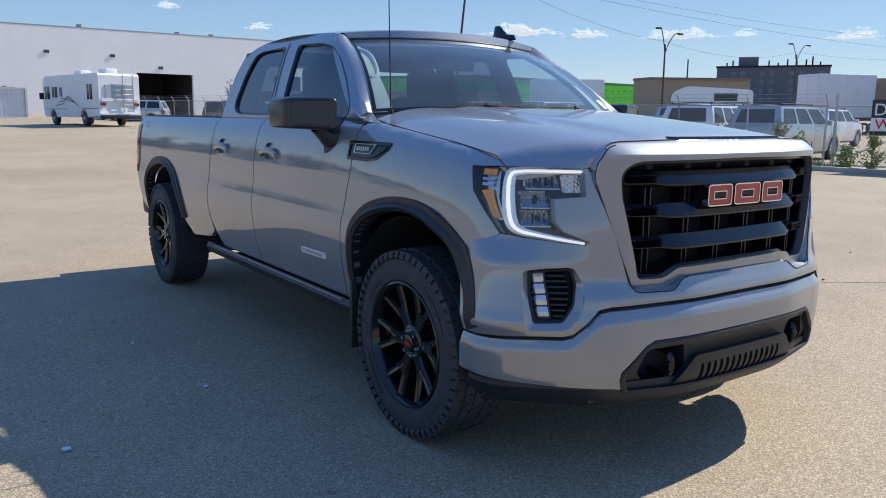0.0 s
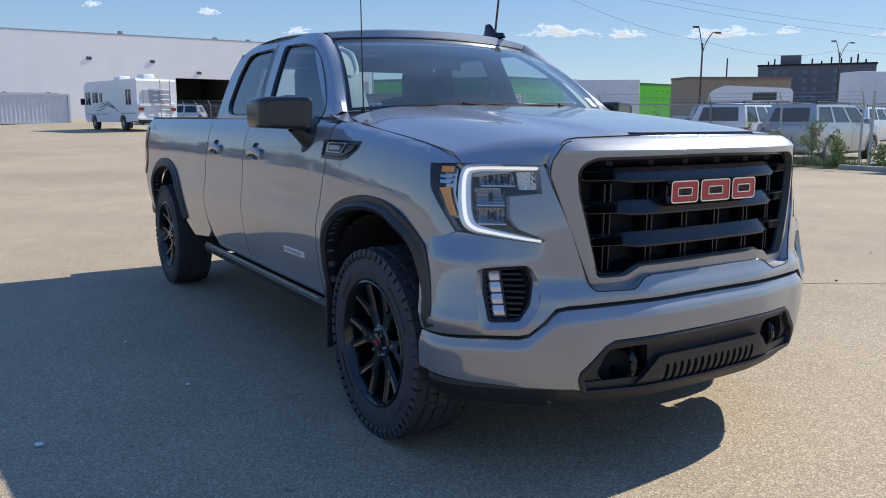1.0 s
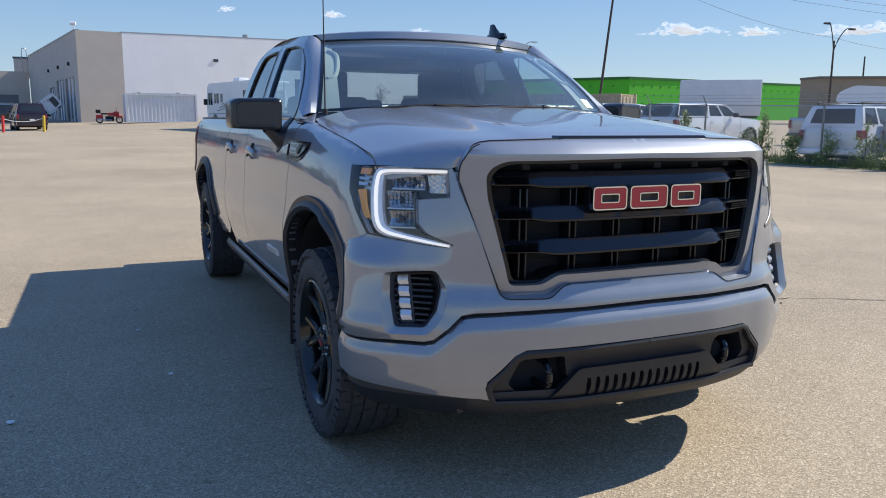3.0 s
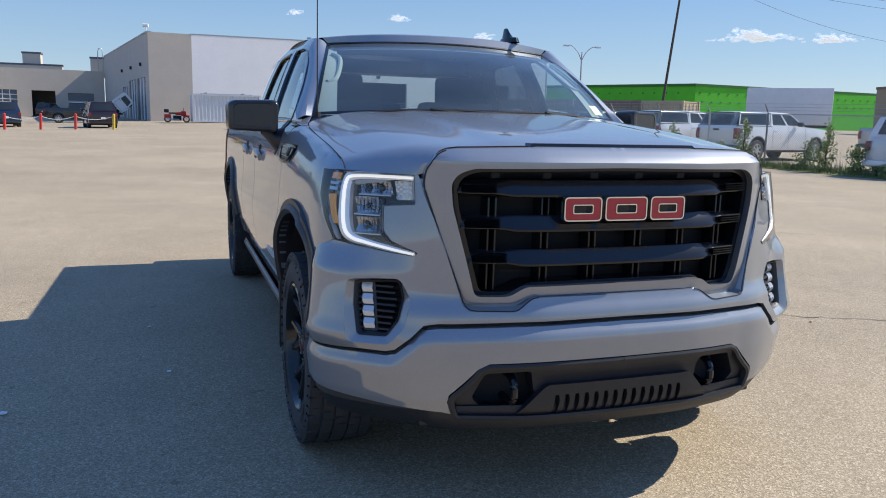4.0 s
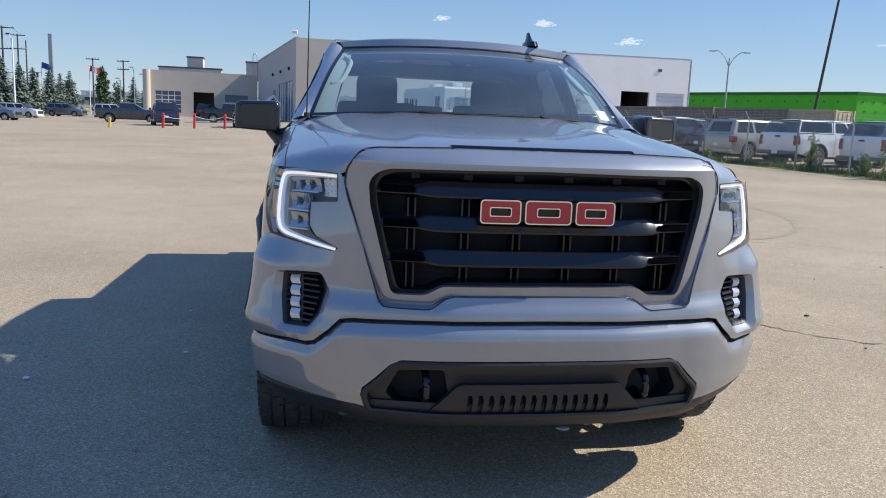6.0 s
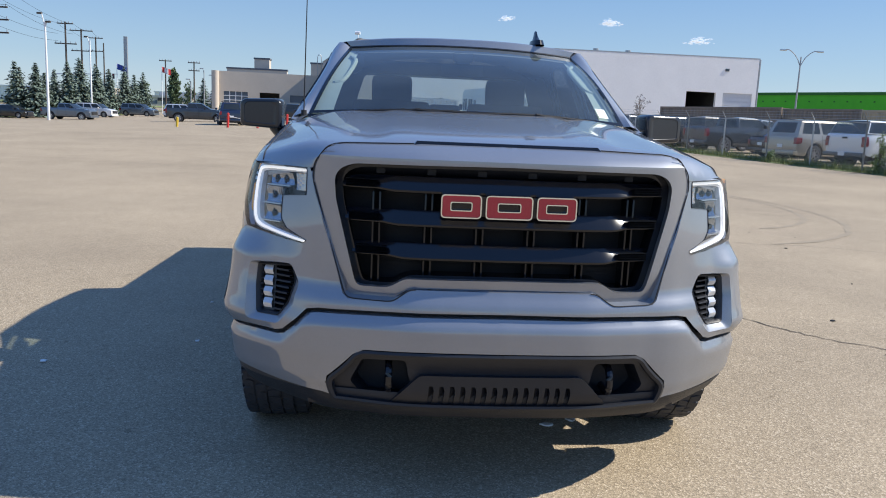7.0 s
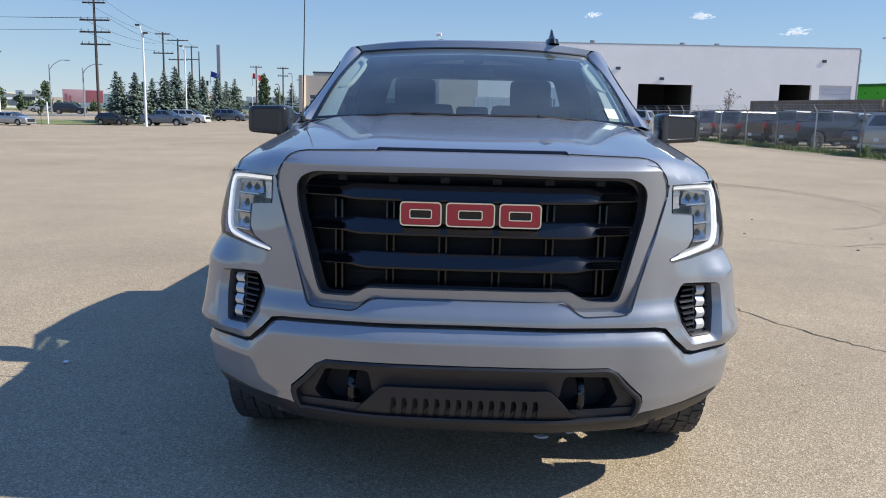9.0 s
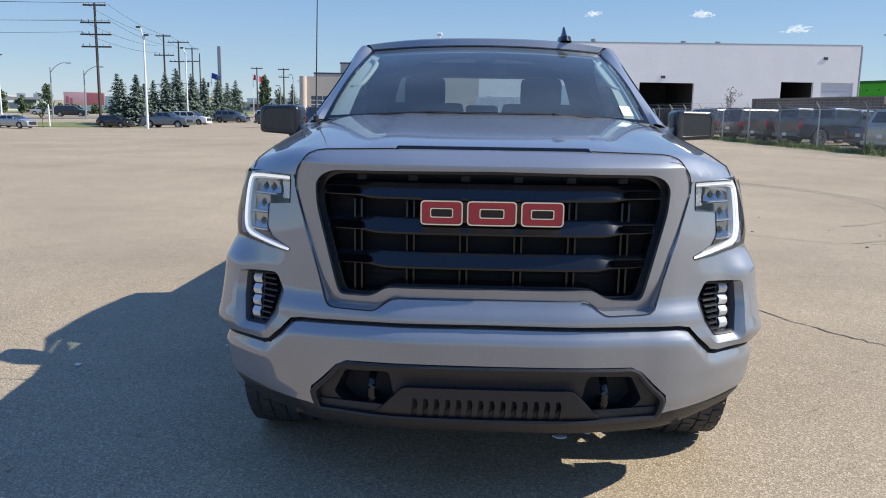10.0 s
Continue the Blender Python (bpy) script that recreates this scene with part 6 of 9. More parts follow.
# ---- headlights ----
grow = lambda e: (lambda u, z: nose(u, z, e))
lamp_r = rounded(lamp_uz, 0.008, 3)
lenses = both("headlight", sheet(lamp_r, grow(-0.045), step=0.02), M["lampback"], "headlight with a lit white C-shaped strip")
bm = patch([[nose(*p, 0.003), nose(*p, -0.05)] for p in lamp_r + lamp_r[:1]])
bmesh.ops.recalc_face_normals(bm, faces=bm.faces[:])


def on_lamps(name, bm, material, label="", smooth=35.0):
    b2 = bm.copy()
    flip_x(b2)
    part(name, bm, material, lenses[0], label, smooth), part(name, b2, material, lenses[1], label, smooth)


on_lamps("lamp_rim", bm, M["dark"])
on_lamps("lens", sheet(lamp_r, grow(0.004), step=0.02), M["lens"], "clear lens")


def strip(pts, widths, e, n=40, depth_=0.02):
    """A flat bar that follows points (u, z) on the skin."""
    q = spline(pts, n)
    w = spline([(v, 0) for v in widths], n)
    rows = []
    for i, p in enumerate(q):
        d = q[min(i + 1, n - 1)] - q[max(i - 1, 0)]
        s = np.array((-d[1], d[0])) / (np.hypot(*d) + 1e-9) * w[i][0]
        a, b = p + s, p - s
        rows.append([nose(a[0], a[1], e - depth_), nose(a[0], a[1], e), nose(p[0], p[1], e + 0.004), nose(b[0], b[1], e), nose(b[0], b[1], e - depth_)])
    bm = patch(rows)
    bmesh.ops.recalc_face_normals(bm, faces=bm.faces[:])
    return bm


c_shape = [uz(0.722, 1.200), uz(0.80, 1.201), uz(0.892, 1.199), uz(0.919, 1.180), uz(0.932, 1.10), uz(0.933, 1.02), uz(0.914, 0.986), uz(0.865, 0.970), uz(0.79, 0.953), uz(0.728, 0.941)]
on_lamps("light_guide", strip(c_shape, [0.010, 0.011, 0.014, 0.022, 0.024, 0.023, 0.017, 0.012, 0.010, 0.007], -0.016, 60), M["guide"], "clear light guide")
on_lamps("light_strip", strip(c_shape, [0.0045, 0.005, 0.005, 0.0065, 0.007, 0.0065, 0.006, 0.005, 0.0045, 0.004], -0.010, 60), M["led"], "lit white light strip")
for z0, z1, xa, xb in ((1.135, 1.183, 0.790, 0.885), (1.066, 1.128, 0.824, 0.902), (1.000, 1.058, 0.825, 0.904)):
    poly = rounded([uz(xa, z0), uz(xb, z0), uz(xb + 0.002, z1), uz(xa + 0.004, z1)], 0.008)
    on_lamps("reflector", sheet(poly, lambda u, z, a=z0, b=z1: nose(u, z, -0.040 + 0.55 * abs((z - a) / (b - a) - 0.5) * 0.04 + 0.004 * math.sin(u * 420)), step=0.005, depth=(0, 0.01, 0)), M["reflector"])
    on_lamps("lamp_shelf", patch([[nose(u, z0 - 0.004, -0.045), nose(u, z0 - 0.001, -0.012), nose(u, z0 + 0.003, -0.012), nose(u, z0 + 0.004, -0.045)] for u in np.linspace(u_of(xa, z0), u_of(xb, z0), 6)]), M["satin"])
    for t in ((0.3, 0.7) if z0 > 1.1 else (0.5,)):
        cu = u_of(xa + (xb - xa) * t, (z0 + z1) / 2)
        c = nose(cu, (z0 + z1) / 2, -0.03)
        on_lamps("projector", lathe_at(c, 0.011), M["gloss"])
on_lamps("dark_divider", strip([uz(0.818, 1.125), uz(0.822, 1.06), uz(0.818, 1.0), uz(0.79, 0.975)], [0.005, 0.006, 0.006, 0.004], -0.02, 16), M["gloss"])
# turn lamp cell beside the grille, amber side marker and its bright bars
poly = rounded([uz(0.728, 1.122), uz(0.782, 1.122), uz(0.784, 1.186), uz(0.728, 1.186)], 0.006)
on_lamps("turn_cell", sheet(poly, lambda u, z: nose(u, z, -0.036 + 0.002 * math.sin(u * 500)), step=0.008, depth=(0, 0.01, 0)), M["amber_chrome"], "amber-tinted reflector")
yz = lambda y, z: (u_at_y(y, z), z)
amb = [yz(-0.530, 1.122), yz(-0.568, 1.128), yz(-0.594, 1.08), yz(-0.626, 1.026), yz(-0.614, 1.022), yz(-0.578, 1.070)]
on_lamps("marker_backing", sheet([yz(-0.512, 1.195), yz(-0.585, 1.195), yz(-0.600, 1.10), yz(-0.640, 1.020), yz(-0.612, 1.016), yz(-0.545, 1.11)], grow(-0.038), step=0.02), M["satin"], "silver marker backing")
on_lamps("amber_marker", sheet(rounded(amb, 0.005), grow(-0.030), step=0.012, depth=(0.01, 0.01, 0)), M["amber"], "amber side marker")
for zt, h_, mtl in ((1.140, 0.012, "satin"), (1.160, 0.010, "satin"), (1.180, 0.022, "amber")):
    on_lamps("side_reflector", sheet([yz(-0.568, zt), yz(-0.530 + 0.2 * (zt - 1.14), zt), yz(-0.526 + 0.2 * (zt - 1.14), zt + h_), yz(-0.564, zt + h_)], grow(-0.030), step=0.02, depth=(0.01, 0.01, 0)), M[mtl])

# ---- bumper ----
INS = [(0.0, 0.578), (0.30, 0.578), (0.49, 0.574), (0.522, 0.560), (0.612, 0.468), (0.618, 0.440), (0.600, 0.395)]
ins_uz = [uz(*p) for p in INS]
low = [(0.640, 0.402), (0.80, 0.412), (0.93, 0.425)]
bump = top_uz + [(u_at_y(-0.52, 0.44), 0.44)] + [uz(x, z) for x, z in reversed(low)] + [(u + 0.006, z) for u, z in reversed(ins_uz[3:])] + [(u, z + 0.005) for u, z in reversed(ins_uz[:3])]


TOP_U, TOP_Z = [p[0] for p in top_uz], [p[1] for p in top_uz]


def bar_skin(u, z):
    """The bumper bar: a sloping upper shoulder, a flat face, tucked in below."""
    d = float(np.interp(abs(u), TOP_U, TOP_Z)) - z
    return nose(u, z, 0.010 - 0.018 * smooth_step(0.045, 0.0, d) ** 1.5 - 0.006 * smooth_step(0.45, 0.41, z))


part("bumper", sheet(mir(bump), bar_skin, step=0.016, depth=(0, 0.04, 0)), P, truck, "grey painted front bumper")
# rolled top lip of the bar
rows = [[nose(u, z - 0.001, -0.007), nose(u, z + 0.002, -0.018), nose(u, z + 0.002, -0.045)] for u, z in spline(top_uz, 60)]
bm = patch(rows)
bmesh.ops.recalc_face_normals(bm, faces=bm.faces[:])
both("bumper_lip", bm, P)
# black lower insert with hook pockets
ins_full = ins_uz + [uz(0.45, 0.372), (0.0, 0.368)]
pocket = [uz(0.330, 0.470), uz(0.295, 0.425), uz(0.335, 0.398), uz(0.50, 0.402), uz(0.545, 0.450), uz(0.50, 0.540), uz(0.345, 0.548)]


def insert_skin(u, z):
    x = nose(u, z).x
    sink = 0.016 * smooth_step(0.56, 0.52, z) + 0.012 * smooth_step(0.46, 0.36, z)
    return nose(u, z, 0.004 - sink)


part("lower_insert", sheet(mir(ins_full), insert_skin, [rounded(pocket, 0.015), neg(rounded(pocket, 0.015))], step=0.022, depth=(0, 0.04, 0)), M["plastic"], truck, "black textured bumper insert")
ring_ = dense([p for p in ins_uz] + [uz(0.575, 0.374), uz(0.40, 0.368), (0.0, 0.366)], 0.05)
ring_ = ring_[:next(i for i, p in enumerate(ring_) if i > 8 and p[0] < 0.02) + 1]
both("insert_edge", strip([(u - 0.006 * smooth_step(0.48, 0.55, u), z + (0.009 if z < 0.39 else -0.008)) for u, z in ring_], [0.009] * len(ring_), 0.010, 110, 0.022), M["plastic"], "raised rim of the insert")
both("hook_pocket", sheet(rounded(pocket, 0.015), lambda u, z: nose(u, z, -0.10), step=0.05), M["dark"])
both("hook_pocket_wall", patch([[insert_skin(*p), nose(*p, -0.10)] for p in rounded(pocket, 0.015) + rounded(pocket, 0.015)[:1]]), M["plastic"])
hook = spline([(0.402, -0.80, 0.515), (0.402, -0.94, 0.522), (0.402, -0.985, 0.50), (0.402, -0.99, 0.45), (0.402, -0.955, 0.425), (0.402, -0.86, 0.43)], 22)
both("tow_hook", tube([(-p[0], p[1], p[2]) for p in hook], 0.014, 8), M["gloss"], "black tow hook")
# raised centre plate with upright slots
plate = [(-0.292, 0.497), (0.292, 0.497), (0.395, 0.388), (0.375, 0.366), (-0.375, 0.366), (-0.395, 0.388)]
slots = []
for k in range(14):
    x = -0.252 + 0.038 * k
    slots.append([(x - 0.012, 0.380), (x + 0.006, 0.380), (x + 0.012, 0.440), (x + 0.007, 0.458), (x - 0.006, 0.458)])
pf = lambda x, z: Vector((x, nose(u_of(abs(x), z), z).y - 0.012 + 0.02 * smooth_step(0.42, 0.36, z), z))
part("centre_plate", sheet(rounded(plate, 0.02), pf, slots, step=0.024, depth=(0, 0.03, 0)), M["plastic"], truck, "black slotted centre plate")
for s_ in slots:
    part("plate_rib", sheet(s_, lambda x, z: pf(x, z) + Vector((0, 0.012 + 0.5 * (x - s_[0][0]), 0)), step=0.02), M["plastic"], truck)
# air dam under the bumper
rows = []
for u in np.linspace(0, u_at_y(-0.52, 0.42), 40):
    rows.append([nose(u, 0.42, -0.01), nose(u, 0.40, -0.004), nose(u, 0.35, -0.012), nose(u, 0.318, -0.03), nose(u, 0.318, -0.10)])
bm = patch(rows)
bmesh.ops.recalc_face_normals(bm, faces=bm.faces[:])
both("air_dam", bm, M["plastic"], "black plastic air dam")

# ---- cab ----
def house(y, z, e=0.0):
    """The upper cab's flank, leaning inwards."""
    t = z - 1.375
    x = 0.925 - 0.30 * t - 0.20 * t * t - 0.9 * max(0.0, t - 0.40) ** 1.5
    x -= 0.05 * smooth_step(1.3, 0.6, y) * smooth_step(0.0, 0.4, t)
    return Vector((-(x + e), y, z))


HOUSE = [(0.465, 1.378), (0.585, 1.425), (0.785, 1.555), (0.965, 1.69), (1.045, 1.765), (1.105, 1.825), (1.125, 1.837), (1.25, 1.847), (1.45, 1.857), (1.74, 1.861), (2.105, 1.850), (2.23, 1.822), (2.35, 1.758), (2.395, 1.66), (2.425, 1.378)]
WIN_F = [(0.630, 1.385), (0.625, 1.445), (0.765, 1.56), (0.955, 1.70), (1.075, 1.765), (1.215, 1.787), (1.510, 1.797), (1.470, 1.60), (1.440, 1.392)]
WIN_R = [(1.620, 1.395), (1.655, 1.60), (1.700, 1.797), (2.065, 1.790), (2.150, 1.765), (2.200, 1.66), (2.230, 1.47), (2.195, 1.415), (2.105, 1.398)]
wf, wr = rounded(WIN_F, 0.035, 4), rounded(WIN_R, 0.035, 4)
both("cab_side", sheet(HOUSE, house, [wf, wr], step=0.035, depth=(0.03, 0, 0)), P, "grey painted window frame and pillars")
for wpoly, nm in ((wf, "front_side_window"), (wr, "rear_side_window")):
    cw = (sum(p[0] for p in wpoly) / len(wpoly), sum(p[1] for p in wpoly) / len(wpoly))
    sh = lambda p, t: (p[0] + (cw[0] - p[0]) * t, p[1] + (cw[1] - p[1]) * t)
    both(nm, sheet([sh(p, -0.01) for p in wpoly], lambda y, z: house(y, z, -0.014), step=0.05), M["glass"] if nm[0] == "f" else M["privacy"], "side window glass")
    bm = patch([[house(*sh(p, -0.015), 0.003), house(*sh(p, 0.015), 0.002), house(*sh(p, 0.04), -0.006), house(*sh(p, 0.04), -0.02)] for p in wpoly + wpoly[:1]])
    bmesh.ops.recalc_face_normals(bm, faces=bm.faces[:])
    both("window_seal", bm, M["gloss"], "black window seal")
# seam between the two doors, up the pillar
both("pillar_strip", patch([[house(1.562 + 0.1 * t, 1.39 + 0.43 * t, 0.0025), house(1.572 + 0.1 * t, 1.39 + 0.43 * t, 0.0025)] for t in np.linspace(0, 1, 12)]), M["dark"])
# belt shelf between doors and windows
both("belt_shelf", patch([[side(y, 1.374), Vector((-0.93, y, 1.383)), house(y, 1.379)] for y in np.linspace(0.46, 2.46, 24)]), P)
# roof
rows = []
for t in np.linspace(0, 1, 30):
    y = 1.01 + 1.37 * t
    row = []
    for s in np.linspace(-1, 1, 31):
        e = abs(s) ** 2.2
        yy = y + (0.115 * e * (1 - t)) - 0.03 * e * t
        ze = 1.828 + 0.036 * math.sin(math.pi * (0.12 + 0.8 * t)) - 0.075 * smooth_step(0.80, 1.0, t)
        zc = 1.857 + 0.066 * math.sin(math.pi * (0.10 + 0.70 * t))
        wd = 0.695 + 0.025 * math.sin(math.pi * t)
        row.append(Vector((wd * s, yy, zc + (ze - zc) * abs(s) ** 2.6)))
    rows.append(row)
ROOF = rows
bm = patch(rows)
bmesh.ops.recalc_face_normals(bm, faces=bm.faces[:])
if sum(f.normal.z for f in bm.faces) < 0:
    bmesh.ops.reverse_faces(bm, faces=bm.faces[:])
part("roof", bm, P, truck, "grey painted roof")
# joints from roof to the cab sides
edge_l = [r[0] for r in ROOF]
bm = patch([[p, Vector((p.x - 0.012, p.y, p.z - 0.006)), house(p.y, p.z - 0.004, 0.0)] for p in edge_l])
bmesh.ops.recalc_face_normals(bm, faces=bm.faces[:])
both("roof_joint", bm, P)
# windscreen
base = lambda s: Vector((0.838 * s, 0.315 + 0.20 * abs(s) ** 2.2, 1.436 - 0.028 * abs(s) ** 2))
head = lambda s: Vector((0.655 * s, 0.985 + 0.12 * abs(s) ** 2.2, 1.832 - 0.022 * abs(s) ** 2))
ws = lambda s, v: base(s).lerp(head(s), v) + Vector((0, -0.030 * math.sin(math.pi * v), 0.030 * math.sin(math.pi * v)))
grid = lambda s0, s1, v0, v1, n=24, off=0.0: [[ws(s0 + (s1 - s0) * i / n, v0 + (v1 - v0) * j / 12) + Vector((0, -off, off)) for i in range(n + 1)] for j in range(13)]
part("windscreen", patch(grid(-1, 1, 0, 1, 30)), M["windscreen"], truck, "clear windscreen")
bm = bmesh.new()
loop = [(-1, v) for v in np.linspace(0, 1, 14)] + [(s, 1) for s in np.linspace(-1, 1, 20)] + [(1, v) for v in np.linspace(1, 0, 14)] + [(s, 0) for s in np.linspace(1, -1, 20)]
inner_l = [(max(-0.978, min(0.978, s)), max(0.03, min(0.98, v))) for s, v in loop]
rows = [[ws(*a) + Vector((0, -0.003, 0.003)), ws(*b) + Vector((0, -0.003, 0.003))] for a, b in zip(loop, inner_l)]
part("windscreen_band", patch(rows), M["gloss"], truck, "black border of the windscreen", 0)
# roof's front edge, rolled down to the glass
part("roof_header", patch([[ws(s_, 1.0) + Vector((0, -0.002, 0.004)), ROOF[0][i_].lerp(ws(s_, 1.0), 0.4) + Vector((0, -0.004, 0.012)), ROOF[0][i_]] for i_, s_ in enumerate(np.linspace(-1, 1, 31))]), P, truck)
# A-pillars: skin from the windscreen's edge to the cab side
rows = []
pil = spline([(0.50, 1.378), (0.62, 1.425), (0.82, 1.555), (1.00, 1.69), (1.07, 1.765), (1.122, 1.834)], 20)
for k, q in enumerate(pil):
    v = k / 19
    a = ws(-1, v)
    b = house(q[0], q[1])
    m_ = (a + b) / 2 + Vector((-0.010, -0.016, 0.010))
    rows.append([a, a.lerp(m_, 0.6) + Vector((-0.003, -0.006, 0.004)), m_, m_.lerp(b, 0.6) + Vector((-0.004, -0.003, 0.002)), b])
bm = patch(rows)
bmesh.ops.recalc_face_normals(bm, faces=bm.faces[:])
both("windscreen_pillar", bm, P)
# corner between roof, header and pillar
tip_ = rows[-1]
RC = ROOF[0][0]
bm = patch([[tip_[0], RC], [tip_[2], RC + Vector((-0.012, 0, -0.002))], [tip_[4], house(RC.y, RC.z - 0.004)]])
bmesh.ops.recalc_face_normals(bm, faces=bm.faces[:])
both("pillar_cap", bm, P)
# cowl with wipers
rows = []
for s in np.linspace(-1, 1, 30):
    b = base(s)
    hy = 0.38 + 0.04 * abs(s)
    rows.append([Vector((0.87 * s, min(hy, b.y) - 0.03, bonnet(0.87 * s, 0.38).z - 0.03)), Vector((0.84 * s, b.y - 0.01, b.z - 0.012)), b])
part("cowl", patch(rows), M["plastic"], truck, "black cowl panel")
for s0, s1, h in ((-0.72, 0.02, 0.055), (0.02, 0.76, 0.05)):
    pts = [ws(s0 + (s1 - s0) * k / 14, h * (0.1 + 0.35 * math.sin(math.pi * k / 14))) + Vector((0, -0.010, 0.004)) for k in range(15)]
    wp = part("wiper", tube(pts, 0.007, 6), M["dark"], truck, "black wiper blade")
    part("wiper_arm", tube([base(s1) + Vector((0, -0.03, -0.012)), pts[7].lerp(base(s1), 0.35) + Vector((0, -0.014, -0.002)), pts[7] + Vector((0, -0.006, 0.004))], 0.008, 6), M["dark"], wp)
# fender corner trim between bonnet, fender and pillar
tri = [Vector((-0.905, 0.28, 1.352)), Vector((-0.87, 0.42, 1.378)), base(-1), Vector((-0.90, 0.50, 1.385)), Vector((-0.925, 0.46, 1.372))]
bm = bmesh.new()
bm.faces.new([bm.verts.new(p) for p in tri])
both("cowl_corner", bm, P, "", 0)
# rear wall of the cab with its window
RW = [(-0.93, 1.0), (0.93, 1.0), (0.92, 1.38), (0.74, 1.80), (0.62, 1.83), (-0.62, 1.83), (-0.74, 1.80), (-0.92, 1.38)]
RG = rounded([(-0.70, 1.405), (0.70, 1.405), (0.60, 1.735), (-0.60, 1.735)], 0.05)
part("cab_back", sheet(RW, lambda x, z: Vector((x, 2.46 - 0.13 * max(0, z - 1.38), z)), [RG], step=0.08, depth=(0, -0.04, 0)), M["seat"], truck, "", 0)
part("rear_window", sheet(RG, lambda x, z: Vector((x, 2.452 - 0.13 * max(0, z - 1.38), z)), step=0.1), M["rearglass"], truck, "", 0)
last = ROOF[-1]
part("roof_tail", patch([[p, Vector((p.x, 2.41, p.z - 0.03)), Vector((p.x * 0.99, 2.42, 1.72))] for p in last]), P, truck)

# ---- cab interior ----
part("dashboard", sheet([(-0.80, 0.62), (0.80, 0.62), (0.78, 1.08), (-0.78, 1.08)], lambda x, y: Vector((x, y, 1.385 - 0.35 * max(0.0, y - 0.80) ** 1.2 + 0.02 * math.sin(7 * x) * (1 if y > 0.8 else 0))), step=0.06, depth=(0, 0, -0.35)), M["seat"], truck, "dark dashboard")
part("cab_floor", boxes((-0.90, 0.90, 0.6, 2.44, 0.60, 0.66)), M["dark"], truck, "", 0)
# door lining, stretched out of view to block sun through the shut gaps
both("door_lining", boxes((-0.935, -0.90, 0.41, 2.47, 0.56, 1.36)), M["seat"], "", 0)
part("headliner", patch([[p - Vector((0, 0, 0.02)) for p in r[2:-2]] for r in ROOF[2:]]), M["headliner"], truck)
wc, ang_ = Vector((0.40, 1.10, 1.25)), radians(65)
pts = [wc + Vector((0.19 * math.cos(t), -0.19 * math.sin(t) * math.cos(ang_), 0.19 * math.sin(t) * math.sin(ang_))) for t in np.linspace(0, 2 * math.pi, 33)]
st = part("steering_wheel", tube(pts, 0.016, 8), M["dark"], truck)
part("steering_boss", boxes((wc.x - 0.17, wc.x + 0.17, wc.y - 0.03, wc.y + 0.02, wc.z - 0.05, wc.z + 0.04), bevel=0.02), M["dark"], st)


for x, y, w in ((-0.40, 1.30, 0.27), (0.40, 1.30, 0.27)):
    sb = part("seat", boxes((x - w, x + w, y, y + 0.52, 0.80, 0.98), bevel=0.05), M["seat"], truck, "dark cloth front seat")
    bm = boxes((x - w, x + w, -0.07, 0.07, 0.0, 0.62), bevel=0.05)
    bmesh.ops.transform(bm, matrix=Matrix.Translation((0, y + 0.50, 0.92)) @ Matrix.Rotation(radians(-14), 4, "X"), verts=bm.verts[:])
    part("backrest", bm, M["seat"], sb)
    bm = boxes((x - 0.14, x + 0.14, y + 0.60, y + 0.70, 1.50, 1.70), bevel=0.04)
    part("headrest", bm, M["seat"], sb)
rb = part("rear_bench", boxes((-0.68, 0.68, 1.95, 2.38, 0.80, 0.95), bevel=0.05), M["seat"], truck, "dark cloth rear bench")
part("backrest", boxes((-0.68, 0.68, 2.30, 2.42, 0.92, 1.42), bevel=0.04), M["seat"], rb)
for x in (-0.42, 0.0, 0.42):
    part("headrest", boxes((x - 0.12, x + 0.12, 2.31, 2.39, 1.40, 1.52), bevel=0.03), M["seat"], rb)
# folded sun visors and header lining along the top of the glass
part("sun_visor", patch([[ws(s_, 0.90) + Vector((0, 0.035, -0.012)), ws(s_, 1.0) + Vector((0, 0.05, -0.012)), ROOF[5][i_] - Vector((0, 0, 0.022))] for i_, s_ in enumerate(np.linspace(-1, 1, 31))]), M["headliner"], truck, "grey sun visors and header lining")
part("centre_mirror", boxes((-0.12, 0.12, 0.99, 1.03, 1.66, 1.73), (-0.04, 0.04, 0.96, 1.02, 1.73, 1.79), bevel=0.01), M["dark"], truck, "interior mirror")
part("sensor_box", boxes((-0.055, 0.055, 0.955, 1.02, 1.745, 1.80), bevel=0.01), M["dark"], truck)
# pale pillar linings with grab handle
rows = [[ws(-1, v) + Vector((0.012, 0.02, -0.008)), ws(-0.86 - 0.05 * v, v) + Vector((0.0, 0.045, -0.015)), ws(-0.90 - 0.03 * v, v) + Vector((-0.02, 0.13, -0.02))] for v in np.linspace(0.0, 1, 14)]
both("pillar_lining", patch(rows), M["trim"], "pale grey pillar lining")
gp = [ws(-0.935, 0.36) + Vector((0.0, 0.06, 0)), ws(-0.885, 0.39) + Vector((0, 0.075, 0)), ws(-0.865, 0.52) + Vector((0, 0.08, 0)), ws(-0.87, 0.70) + Vector((0, 0.075, 0)), ws(-0.93, 0.78) + Vector((0, 0.06, 0))]
both("grab_handle", tube(spline([tuple(p) for p in gp], 20), 0.013, 8), M["trim"], "pale grab handle")
part("windscreen_sticker", patch([[ws(s, v) + Vector((0, -0.004, 0.004)) for s in (0.84, 0.91)] for v in (0.06, 0.16)]), M["sticker"], truck, "small pale sticker inside the glass", 0)

